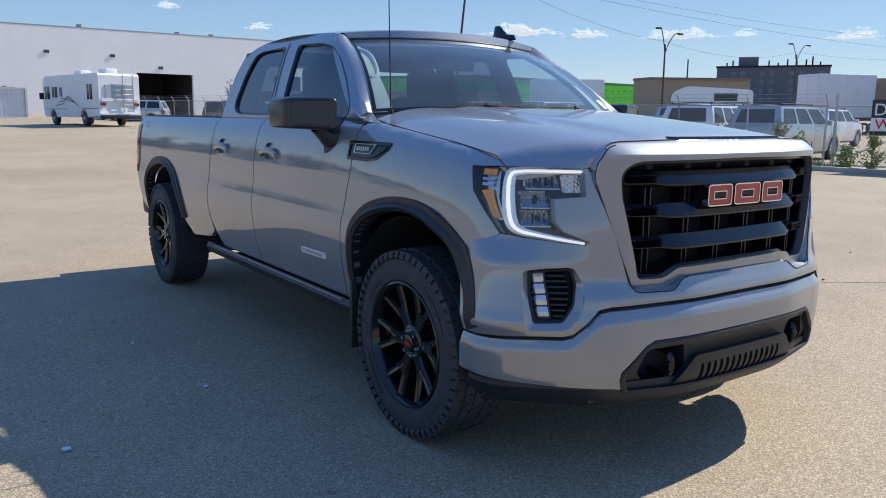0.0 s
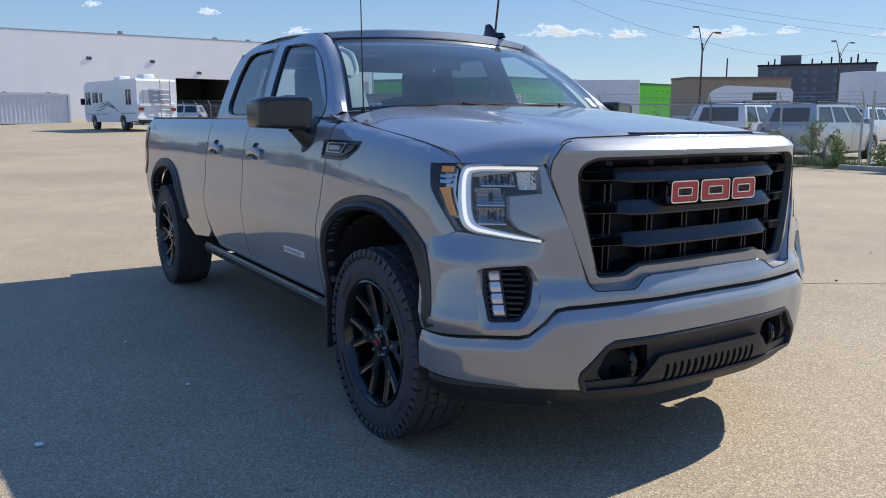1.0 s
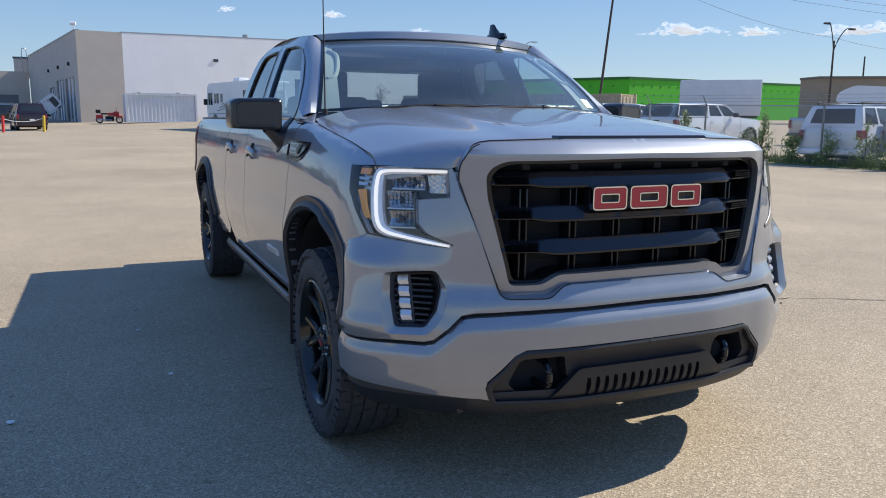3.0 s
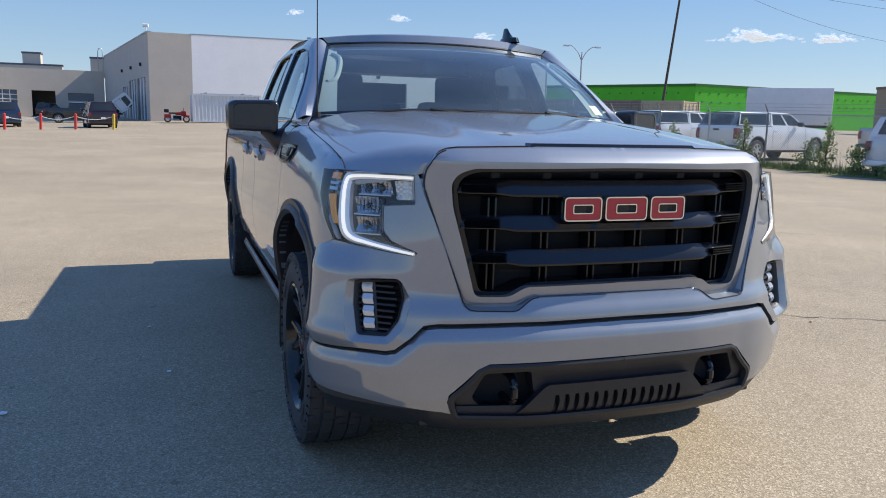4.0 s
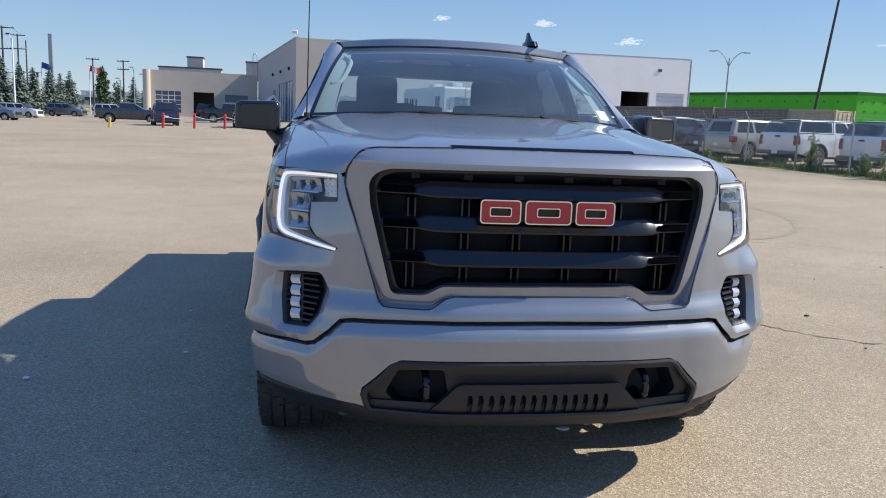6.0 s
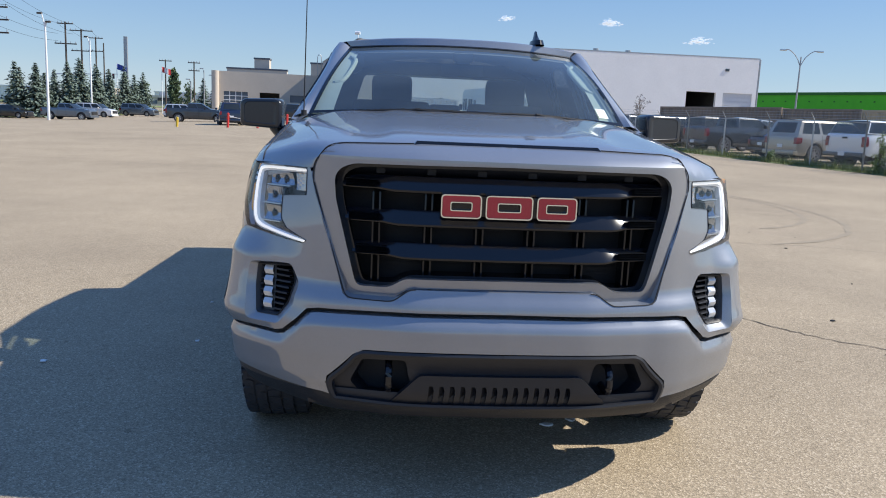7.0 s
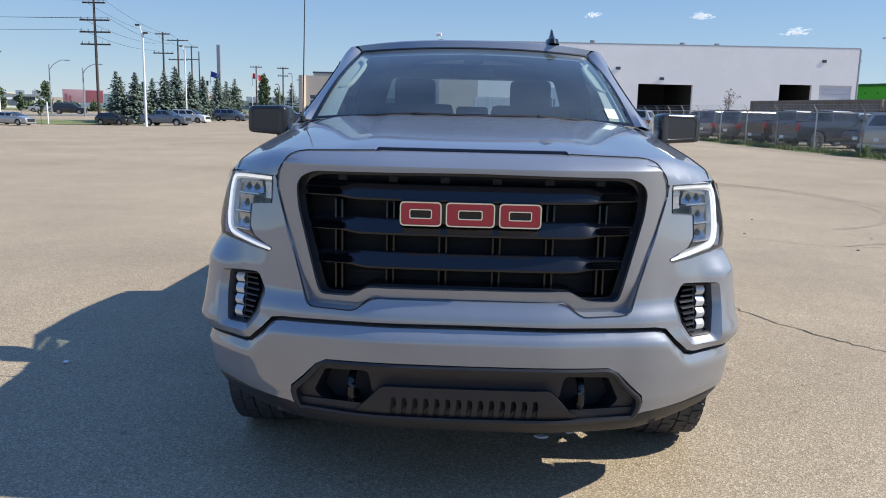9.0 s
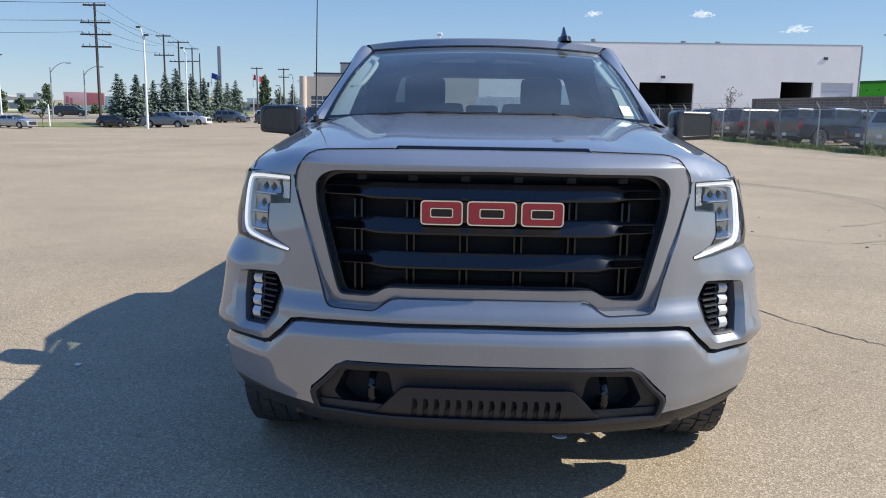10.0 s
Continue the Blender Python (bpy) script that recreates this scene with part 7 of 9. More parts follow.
# ---- mirrors ----
def door_mirror():
    bm = bmesh.new()
    rows = []
    # housing rings from front to back
    for y, sx, sz in ((0.50, 0.90, 0.88), (0.504, 0.945, 0.93), (0.515, 0.98, 0.975), (0.56, 1.0, 1.0), (0.66, 1.0, 1.0), (0.69, 0.97, 0.97)):
        ring = []
        for (px, pz) in rounded([(-0.120, -0.078), (-0.105, -0.090), (0.112, -0.102), (0.118, 0.058), (0.100, 0.076), (-0.095, 0.072), (-0.120, 0.052)], 0.018, 3):
            ring.append((-1.103 + px * sx, y + 0.125 - 0.42 * px, 1.412 + pz * sz * 0.92))
        rows.append(ring + ring[:1])
    bm = patch(rows)
    # bordered front: a step in, then the shell's flat panel
    mid = sum((Vector(p) for p in rows[0][:-1]), Vector()) / (len(rows[0]) - 1)
    steps = [[mid + (Vector(p) - mid) * k + Vector((0, d, 0)) for p in rows[0]] for k, d in ((1.0, 0), (0.84, -0.003), (0.80, 0.0), (0.72, 0.0))]
    inner = patch(steps)
    inner.faces.new([inner.verts.new(p) for p in steps[-1][:-1]])
    me_ = bpy.data.meshes.new("shell_front")
    inner.to_mesh(me_)
    bm.from_mesh(me_)
    bpy.data.meshes.remove(me_)
    inner.free()
    bmesh.ops.remove_doubles(bm, verts=bm.verts[:], dist=1e-4)
    bmesh.ops.recalc_face_normals(bm, faces=bm.faces[:])
    return bm, rows[-1][:-1]


bm, back_ring = door_mirror()
hs = both("mirror_housing", bm, M["mirror_black"], "gloss black door mirror")
gb = bmesh.new()
gb.faces.new([gb.verts.new((p[0], p[1] - 0.012, p[2])) for p in back_ring])
g2 = gb.copy()
flip_x(g2)
part("mirror_glass", gb, M["chrome"], hs[0], "", 0), part("mirror_glass", g2, M["chrome"], hs[1], "", 0)
bm = bmesh.new()
rows = []
for t, (x, y, z, a, b) in enumerate(((-0.93, 0.66, 1.285, 0.10, 0.085), (-0.96, 0.665, 1.275, 0.095, 0.07), (-1.0, 0.68, 1.285, 0.075, 0.05), (-1.03, 0.69, 1.315, 0.06, 0.04), (-1.06, 0.70, 1.345, 0.055, 0.035))):
    rows.append([(x, y + a * math.cos(2 * math.pi * k / 16), z + b * math.sin(2 * math.pi * k / 16)) for k in range(17)])
bm = patch(rows)
bmesh.ops.remove_doubles(bm, verts=bm.verts[:], dist=1e-4)
bmesh.ops.recalc_face_normals(bm, faces=bm.faces[:])
both("mirror_arm", bm, M["plastic"], "black mirror arm")
# black triangle at the foot of the front window
both("mirror_sail", sheet(rounded([(0.63, 1.375), (0.60, 1.25), (0.72, 1.20), (0.74, 1.39)], 0.03), lambda y, z: side(y, min(z, 1.372), 0.004) if z < 1.372 else house(y, z, 0.004), step=0.03, depth=(0.02, 0, 0)), M["plastic"])

# ---- fender vent, badges ----
VENT = rounded([(0.10, 1.278), (0.462, 1.278), (0.47, 1.19), (0.285, 1.188), (0.205, 1.20), (0.12, 1.245)], 0.012, 3)
vt = both("fender_vent", sheet(VENT, lambda y, z: side(y, z, 0.006), step=0.02, depth=(0.02, 0, 0)), M["gloss"], "gloss black fender vent trim")
rim_v = [(y * 0.9 + 0.03, 1.235 + (z - 1.235) * 0.72) for y, z in VENT]
rim_w = [(y * 0.86 + 0.042, 1.235 + (z - 1.235) * 0.62) for y, z in VENT]
bm = sheet(rim_v, lambda y, z: side(y, z, 0.011), [rim_w], step=0.02, depth=(0.008, 0, 0))
b2 = bm.copy()
flip_x(b2)
part("vent_frame", bm, M["plastic"], vt[0]), part("vent_frame", b2, M["plastic"], vt[1])
PL = rounded([(0.21, 1.268), (0.40, 1.266), (0.40, 1.222), (0.25, 1.222)], 0.01)
for mtl, e, sc in ((M["satin"], 0.012, 1.0), (M["gloss"], 0.014, 0.86)):
    bm = sheet([(0.31 + (y - 0.31) * sc, 1.245 + (z - 1.245) * sc) for y, z in PL], lambda y, z, e=e: side(y, z, e), step=0.02, depth=(0.006, 0, 0))
    b2 = bm.copy()
    flip_x(b2)
    part("vent_plate", bm, mtl, vt[0]), part("vent_plate", b2, mtl, vt[1])
for k in range(6):
    y = 0.262 + 0.019 * k
    bm = sheet([(y, 1.236), (y + 0.012, 1.236), (y + 0.012, 1.254), (y, 1.254)], lambda a, z: side(a, z, 0.017), step=0.01, depth=(0.004, 0, 0))
    b2 = bm.copy()
    flip_x(b2)
    part("plate_mark", bm, M["satin"], vt[0]), part("plate_mark", b2, M["satin"], vt[1])
bd = both("door_badge", sheet(rounded([(0.70, 0.672), (0.985, 0.668), (0.985, 0.700), (0.70, 0.704)], 0.005), lambda y, z: side(y, z, 0.005), step=0.02, depth=(0.008, 0, 0)), M["white_box"], "bright oblong door badge")
for k in range(9):
    y = 0.73 + 0.027 * k
    bm = sheet([(y, 0.678), (y + 0.017, 0.678), (y + 0.017, 0.695), (y, 0.695)], lambda a, z: side(a, z, 0.0075), step=0.01)
    b2 = bm.copy()
    flip_x(b2)
    part("badge_mark", bm, M["metal_grey"], bd[0]), part("badge_mark", b2, M["metal_grey"], bd[1])
for k in range(3):
    y = 4.08 + 0.055 * k
    both("bed_decal", sheet([(y, 1.28), (y + 0.035, 1.28), (y + 0.045, 1.32), (y + 0.01, 1.32)], lambda a, z: side(a, z, 0.002), step=0.02), M["satin"])

# ---- aerial and roof fin ----
ant = part("aerial", rods(((-0.845, 0.33, 1.40), (-0.845, 0.33, 1.425), 0.014), ((-0.845, 0.33, 1.425), (-0.835, 0.37, 2.22), 0.0035, 0.002), seg=8), M["dark"], truck, "thin black whip aerial")
rows = []
for z, y0, y1, wd in ((1.872, 1.02, 1.26, 0.042), (1.900, 1.04, 1.25, 0.036), (1.908, 1.10, 1.24, 0.020), (1.935, 1.14, 1.235, 0.011), (1.958, 1.165, 1.23, 0.007), (1.966, 1.18, 1.225, 0.003)):
    rows.append([(0.455 + wd * math.sin(2 * math.pi * k / 20), (y0 + y1) / 2 - (y1 - y0) / 2 * math.cos(2 * math.pi * k / 20), z) for k in range(21)])
bm = patch(rows)
bm.faces.new([bm.verts.new(p) for p in rows[-1][:-1]])
bmesh.ops.remove_doubles(bm, verts=bm.verts[:], dist=1e-4)
bmesh.ops.recalc_face_normals(bm, faces=bm.faces[:])
part("roof_fin", bm, M["gloss"], truck, "black shark-fin aerial")

# ---- rear of the bed, chassis ----
part("tailgate", boxes((-0.86, 0.86, 4.37, 4.43, 0.62, 1.37), bevel=0.02), P, truck, "grey painted tailgate")
both("tail_lamp", sheet(rounded([(4.32, 1.30), (4.405, 1.30), (4.415, 0.90), (4.38, 0.88), (4.34, 1.0)], 0.02), lambda y, z: side(y, z, 0.006), step=0.03, depth=(0.06, 0, 0)), M["taillamp"], "red tail lamp")
part("rear_bumper", boxes((-0.96, 0.96, 4.37, 4.56, 0.50, 0.68), bevel=0.04), M["plastic"], truck, "black rear bumper")
# bed floor, and an added filler that blocks sun through the cab-bed gap
part("bed_floor", boxes((-0.85, 0.85, 2.48, 4.38, 0.86, 0.90), (-0.85, 0.85, 2.435, 2.52, 0.56, 1.365)), M["plastic"], truck, "", 0)
both("bed_inner_wall", boxes((-0.87, -0.85, 2.5, 4.38, 0.88, 1.38)), M["plastic"], "", 0)
part("front_bulkhead", boxes((-0.88, 0.88, -0.62, -0.58, 0.40, 1.18)), M["dark"], truck, "", 0)
part("engine_block", boxes((-0.45, 0.45, -0.58, 0.5, 0.40, 1.2)), M["dark"], truck, "", 0)
both("chassis_rail", boxes((-0.48, -0.38, -0.75, 4.35, 0.42, 0.58)), M["dark"], "", 0)
part("skid_plate", boxes((-0.70, 0.70, -0.86, -0.1, 0.33, 0.37), bevel=0.01), M["plastic"], truck)
both("lower_arm", rods(((-0.42, 0.0, 0.36), (-0.78, 0.0, 0.33), 0.035), ((-0.42, 0.2, 0.44), (-0.80, 0.02, 0.40), 0.03), ((-0.5, -0.1, 0.50), (-0.62, 0.0, 0.85), 0.045)), M["dark"])
part("rear_axle", rods(((-0.8, 3.745, 0.40), (0.8, 3.745, 0.40), 0.055), ((-0.12, 3.745, 0.40), (0.12, 3.745, 0.40), 0.15), seg=14), M["dark"], truck)
both("cab_underside", boxes((-0.92, -0.4, 0.45, 2.5, 0.50, 0.54)), M["dark"], "", 0)

# ---- wheels ----
def tyre(R=0.416, W=0.275):
    h = W / 2
    bm = lathe([(-h + 0.03, 0.27), (-h + 0.008, 0.285), (-h, 0.32), (-h + 0.004, 0.355), (-h + 0.018, R - 0.020), (-h + 0.035, R - 0.010), (h - 0.035, R - 0.010), (h - 0.018, R - 0.020), (h - 0.004, 0.355), (h, 0.32), (h - 0.008, 0.285), (h - 0.03, 0.27)], "X", 72)
    return bm, h


def tread(R=0.416, W=0.275):
    """Five rings of blocks, shoulder lugs and the plain bars of the side wall."""
    bm = bmesh.new()
    h = W / 2
    # tread blocks
    n = 54
    for row, (x0, x1, ph) in enumerate(((-0.130, -0.086, 0.0), (-0.078, -0.034, 0.5), (-0.027, 0.027, 0.15), (0.034, 0.078, 0.5), (0.086, 0.130, 0.0))):
        for k in range(n):
            a = 2 * math.pi * (k + ph) / n
            wdt = 0.0195 + 0.003 * ((k * 7 + row) % 3)
            m = Matrix.Rotation(a, 4, "X")
            sk = 0.006 if (k + row) % 2 else -0.006
            zt = R - (0.006 if row in (0, 4) else 0.0)
            q = [(x0, -wdt + sk), (x1, -wdt - sk), (x1, wdt - sk), (x0, wdt + sk)]
            lo = [bm.verts.new(m @ Vector((x, y, R - 0.016))) for x, y in q]
            hi = [bm.verts.new(m @ Vector((x * 0.985, y * 0.9, zt))) for x, y in q]
            bm.faces.new(hi)
            for i in range(4):
                bm.faces.new((lo[i], lo[(i + 1) % 4], hi[(i + 1) % 4], hi[i]))
            if row in (0, 4):
                # shoulder lug down the side wall
                sx = -1 if row == 0 else 1
                e = [(sx * 0.130, -wdt * 0.8), (sx * 0.130, wdt * 0.8)]
                p1 = [m @ Vector((sx * 0.130, y, R - 0.006)) for y in (-wdt * 0.8, wdt * 0.8)]
                p2 = [m @ Vector((sx * 0.1395, y, R - 0.035)) for y in (-wdt * 0.7, wdt * 0.7)]
                p3 = [m @ Vector((sx * 0.1300, y, R - 0.045)) for y in (-wdt * 0.7, wdt * 0.7)]
                v = [bm.verts.new(p) for p in (*p1, *reversed(p2))]
                bm.faces.new(v)
                v2_ = [bm.verts.new(p) for p in (*p2, *reversed(p3))]
                bm.faces.new(v2_)
    # raised plain bars of lettering on the side wall, both faces
    for sx in (-1, 1):
        for a0, count in ((0.35, 8), (3.5, 8), (1.9, 5), (5.05, 5)):
            for k in range(count):
                a = a0 + 0.085 * k
                m = Matrix.Rotation(a, 4, "X")
                q = [m @ Vector((sx * (h + 0.0015), y, z)) for y, z in ((-0.010, 0.305), (0.010, 0.305), (0.011, 0.338), (-0.011, 0.338))]
                bm.faces.new([bm.verts.new(p) for p in q])
    return bm


def rim_parts(parent, out):
    """An alloy rim, its face towards out (-1 or 1) along x."""
    f = 0.105 * out
    bm = lathe([(f + 0.022 * out, 0.276), (f + 0.026 * out, 0.268), (f + 0.010 * out, 0.256), (f - 0.03 * out, 0.250), (f - 0.17 * out, 0.245)], "X", 64)
    rm = part("rim", bm, M["rim"], parent, "gloss black alloy rim")
    def arm(a, r0, r1, off0, off1, w0, w1):
        rows = []
        for t in np.linspace(0, 1, 8):
            r, off, wd = r0 + (r1 - r0) * t, off0 + (off1 - off0) * t, w0 + (w1 - w0) * t
            g = (r - 0.05) / 0.208
            xx = f - out * 0.020 * (1 - g) - out * 0.008 * math.sin(math.pi * g) + out * 0.010 * g
            rows.append([Matrix.Rotation(a, 4, "X") @ Vector((xx + px, off + py, r)) for px, py in ((-0.050 * out, -wd * 1.2), (-0.012 * out, -wd), (-0.002 * out, -wd * 0.72), (-0.005 * out, 0.0), (-0.002 * out, wd * 0.72), (-0.012 * out, wd), (-0.050 * out, wd * 1.2))])
        bm = patch(rows)
        bmesh.ops.recalc_face_normals(bm, faces=bm.faces[:])
        part("spoke", bm, M["rim"], rm, "", 20)

    for k in range(6):
        a = 2 * math.pi * k / 6 + 0.26
        arm(a, 0.045, 0.165, 0.0, 0.0, 0.026, 0.034)
        for sg in (-1, 1):
            arm(a, 0.130, 0.262, sg * 0.012, sg * 0.072, 0.021, 0.019)
    bm = lathe([(f - 0.05 * out, 0.080), (f - 0.022 * out, 0.078), (f - 0.016 * out, 0.066), (f - 0.020 * out, 0.042), (f - 0.004 * out, 0.038), (f - 0.001 * out, 0.030), (f - 0.001 * out, 0.0005)], "X", 36)
    part("hub", bm, M["rim"], rm)
    cx = f + 0.0015 * out
    part("cap_mark", boxes((min(cx, cx - 0.002 * out), max(cx, cx - 0.002 * out), -0.022, 0.022, -0.008, 0.008)), M["red"], rm, "small red mark on the cap", 0)
    for k in range(6):
        a = 2 * math.pi * k / 6
        c = Vector((f - 0.020 * out, 0.055 * math.cos(a), 0.055 * math.sin(a)))
        part("lug_nut", rods((c, c + Vector((0.016 * out, 0, 0)), 0.010, 0.008), seg=6), M["chrome"], rm)
    bm = lathe([(-0.10 * out, 0.03), (-0.10 * out, 0.175), (-0.115 * out, 0.175), (-0.115 * out, 0.03)], "X", 32)
    part("brake_disc", bm, M["disc"], parent)
    return rm


tyre_bm, _h = tyre()
tread_bm = tread()
for out, y, steer in ((-1, -0.05, 0), (1, -0.05, 0), (-1, 3.745, 0), (1, 3.745, 0)):
    w_ = new("wheel", None)
    w_.empty_display_size = 0.1
    w_.parent = truck
    w_.location = (out * 0.882, y, 0.413)
    w_.rotation_euler = (radians(random.uniform(0, 50)), 0, 0)
    part("tyre", tyre_bm.copy(), M["rubber"], w_, "black all-terrain tyre", 30)
    tagged(part("tread", tread_bm.copy(), M["rubber"], w_, "black tread blocks and side wall marks", 30), kind="stuff")
    rim_parts(w_, out)
tyre_bm.free(), tread_bm.free()


# ---- buildings beyond the compound ----
def slab_wall(name, label, corners, z0, z1, material, thick=0.4):
    b = thing(name, label, "building", (0, 0, 0))
    for p, q in zip(corners, corners[1:]):
        bm = bmesh.new()
        wall_run(bm, p, q, z0, z1, thick)
        part("wall", bm, material, b, "", 0)
    return b


green = slab_wall("green_building", "bright green sheathed building under construction", [(56.0, 178.0), (91.0, 121.0), (143.7, 127.8)], 0, 9.0, M["green"])
C0, C1, C2 = Vector((56, 178)), Vector((91, 121)), Vector((143.7, 127.8))
bm = bmesh.new()
wall_run(bm, C0 + Vector((-0.2, -0.2)), C1 + Vector((-0.2, -0.2)), 9.0, 9.5, 0.5), wall_run(bm, C1 + Vector((-0.2, -0.2)), C2, 9.0, 9.5, 0.5)
part("parapet", bm, M["green_dark"], green, "darker green parapet", 0)
bm = bmesh.new()
bm.faces.new([bm.verts.new((p[0], p[1], 8.9)) for p in ((56, 178), (91, 121), (143.7, 127.8), (118, 200))])
part("roof", bm, M["roofing"], green, "", 0)
dots = bmesh.new()
for P0_, P1_ in ((C0, C1), (C1, C2)):
    d = (P1_ - P0_).normalized()
    n = Vector((d.y, -d.x))
    L = (P1_ - P0_).length
    k = 1.2
    while k < L - 1:
        for z in (4.6, 6.2, 7.8):
            p = P0_ + d * (k + (0.6 if z == 6.2 else 0)) + n * 0.03
            m = Matrix(((d.x, n.x, 0, p.x), (d.y, n.y, 0, p.y), (0, 0, 1, z), (0, 0, 0, 1)))
            box(dots, -0.16, 0.16, -0.02, 0.02, -0.13, 0.13, m)
        k += 2.4
tagged(part("wall_mark", dots, M["green_dark"], green, "dark fixing marks on the sheathing", 0), kind="stuff")

tan = slab_wall("tan_building", "low tan block warehouse", [(100.9, 89.9), (99.3, 85.0), (113.0, 75.8)], 0, 8.0, M["tan_brick"])
bm = bmesh.new()
wall_run(bm, (100.7, 89.9), (99.1, 84.8), 7.75, 8.12, 0.5), wall_run(bm, (99.1, 84.8), (113.0, 75.5), 7.75, 8.12, 0.5)
part("roof_band", bm, M["band"], tan, "dark band under the roof edge", 0)
bm = bmesh.new()
bm.faces.new([bm.verts.new(p) for p in ((100.9, 89.9, 7.9), (99.3, 85.0, 7.9), (113.0, 75.8, 7.9), (120.0, 86.0, 7.9), (108, 94, 7.9))])
part("roof", bm, M["roofing"], tan, "", 0)
# block courses
for k in range(9):
    bm = bmesh.new()
    wall_run(bm, (99.28, 84.97), (113.0, 75.76), 3.6 + 0.42 * k, 3.98 + 0.42 * k, 0.3)
    part("block_course", bm, M["tan_brick"], tan, "", 0)

hotel = thing("apartment_block", "dark grey multi-storey apartment block with roof plant", "building", (239, 175, 0), math.degrees(math.atan2(144.5 - 174.3, 258.5 - 239.4)))
part("wall", boxes((0, 36.5, 0, 16, 0, 19.5)), M["hotel"], hotel, "", 0)
part("roof_tower", boxes((7, 13.5, 2, 9, 19.5, 23.3)), M["hotel"], hotel, "", 0)
part("roof_edge", boxes((-0.3, 36.8, -0.3, 16.3, 19.5, 20.1)), M["dark"], hotel, "", 0)
for fl in range(5):
    for k in (1, 2, 4, 5, 7, 8, 10):
        part("window", boxes((1.6 + 3.15 * k, 3.3 + 3.15 * k, -0.12, 0.1, 5.0 + 2.9 * fl, 6.6 + 2.9 * fl)), M["far_glass"], hotel, "", 0)
for x, h in ((3, 1.6), (5, 2.4), (17, 2.2), (20, 1.4), (23, 2.6), (26, 2.0), (29, 2.4), (31, 3.4), (33.5, 1.6)):
    part("roof_mast", boxes((x - 0.25, x + 0.25, 5, 5.5, 19.5, 19.9 + h)), M["dark"], hotel, "", 0)

far_row = thing("far_sheds", "pale low sheds and stores along the far road", "building", (-105, 195, gz(-105, 195)), 0)
for x, y, w, h, key in ((-34, 10, 14, 3.6, "stucco_grey"), (-6, 22, 16, 4.0, "white_box"), (14, 30, 14, 4.6, "stucco_grey"), (36, 42, 18, 4.5, "white_box"), (60, 60, 24, 5.0, "stucco_grey")):
    part("shed", boxes((x, x + w, y, y + 9, 0, h), (x - 0.2, x + w + 0.2, y - 0.2, y + 9.2, h, h + 0.3)), M[key], far_row, "", 0)
board = thing("roadside_billboard", "pink and red roadside signboard on posts", "billboard", (-93, 173.4, gz(-93, 173.4)), 26)
part("panel", boxes((0, 8.6, -0.15, 0.15, 1.6, 4.6), bevel=0.03), M["pink"], board)
part("panel_bar", boxes((0.5, 1.0, -0.2, -0.14, 2.2, 3.6), (1.3, 1.8, -0.2, -0.14, 2.0, 3.2), (4.9, 8.4, -0.2, -0.14, 1.8, 4.4)), M["board_red"], board, "red and pale blocks on the board", 0)
part("post", rods(((1, 0, -0.5), (1, 0, 1.8), 0.14), ((7.6, 0, -0.5), (7.6, 0, 1.8), 0.14)), M["metal_grey"], board)


# ---- poles ----
def power_pole(x, y, top, r, arms, lean=(0, 0), base=None, group="power poles", label="tall wooden power pole with cross-arms"):
    z = gz(x, y) if base is None else base
    p = thing("power_pole", label, "power pole", (x, y, z), 0, group)
    h = top - z
    part("shaft", rods(((0, 0, -0.5), (lean[0], lean[1], h), r, r * 0.65), seg=12), M["pole_wood"], p)
    for dz, w in arms:
        t = 1 - dz / h
        c = Vector((lean[0] * t, lean[1] * t, h - dz))
        arm = part("crossarm", boxes((c.x - w, c.x + w, c.y - 0.1, c.y + 0.1, c.z - 0.09, c.z + 0.09)), M["pole_wood"], p, "", 0)
        for s in (-0.9, -0.45, 0.45, 0.9):
            part("insulator", rods(((c.x + s * w, c.y, c.z + 0.05), (c.x + s * w, c.y, c.z + 0.4), 0.07, 0.05), seg=8), M["metal_grey"], arm)
    return p


power_pole(-47.3, 95.2, 14.9, 0.2, ((0.3, 1.45), (2.4, 1.9), (3.85, 1.95), (5.35, 1.9)))
power_pole(-54.7, 135.9, 15.2, 0.2, ((0.3, 1.3), (3.6, 1.8)))
power_pole(-61.1, 160.1, 16.3, 0.22, ((0.3, 2.2), (4.2, 2.0)))
power_pole(-67.0, 184.6, 17.0, 0.22, ((0.3, 1.6), (3.2, 1.7)))
power_pole(-75.3, 213.7, 17.9, 0.22, ())
power_pole(-50.8, 182.0, 12.5, 0.2, ((0.3, 1.4),))
power_pole(-43.0, 176.0, 12.0, 0.2, ((0.3, 1.3), (2.0, 1.2)))
power_pole(115.0, 90.0, 12.0, 0.18, ())
power_pole(40.0, 57.6, 16.0, 0.135, ((0.6, 0.9),), (1.6, -0.4), None, "power poles", "dark leaning wooden pole with a wire")


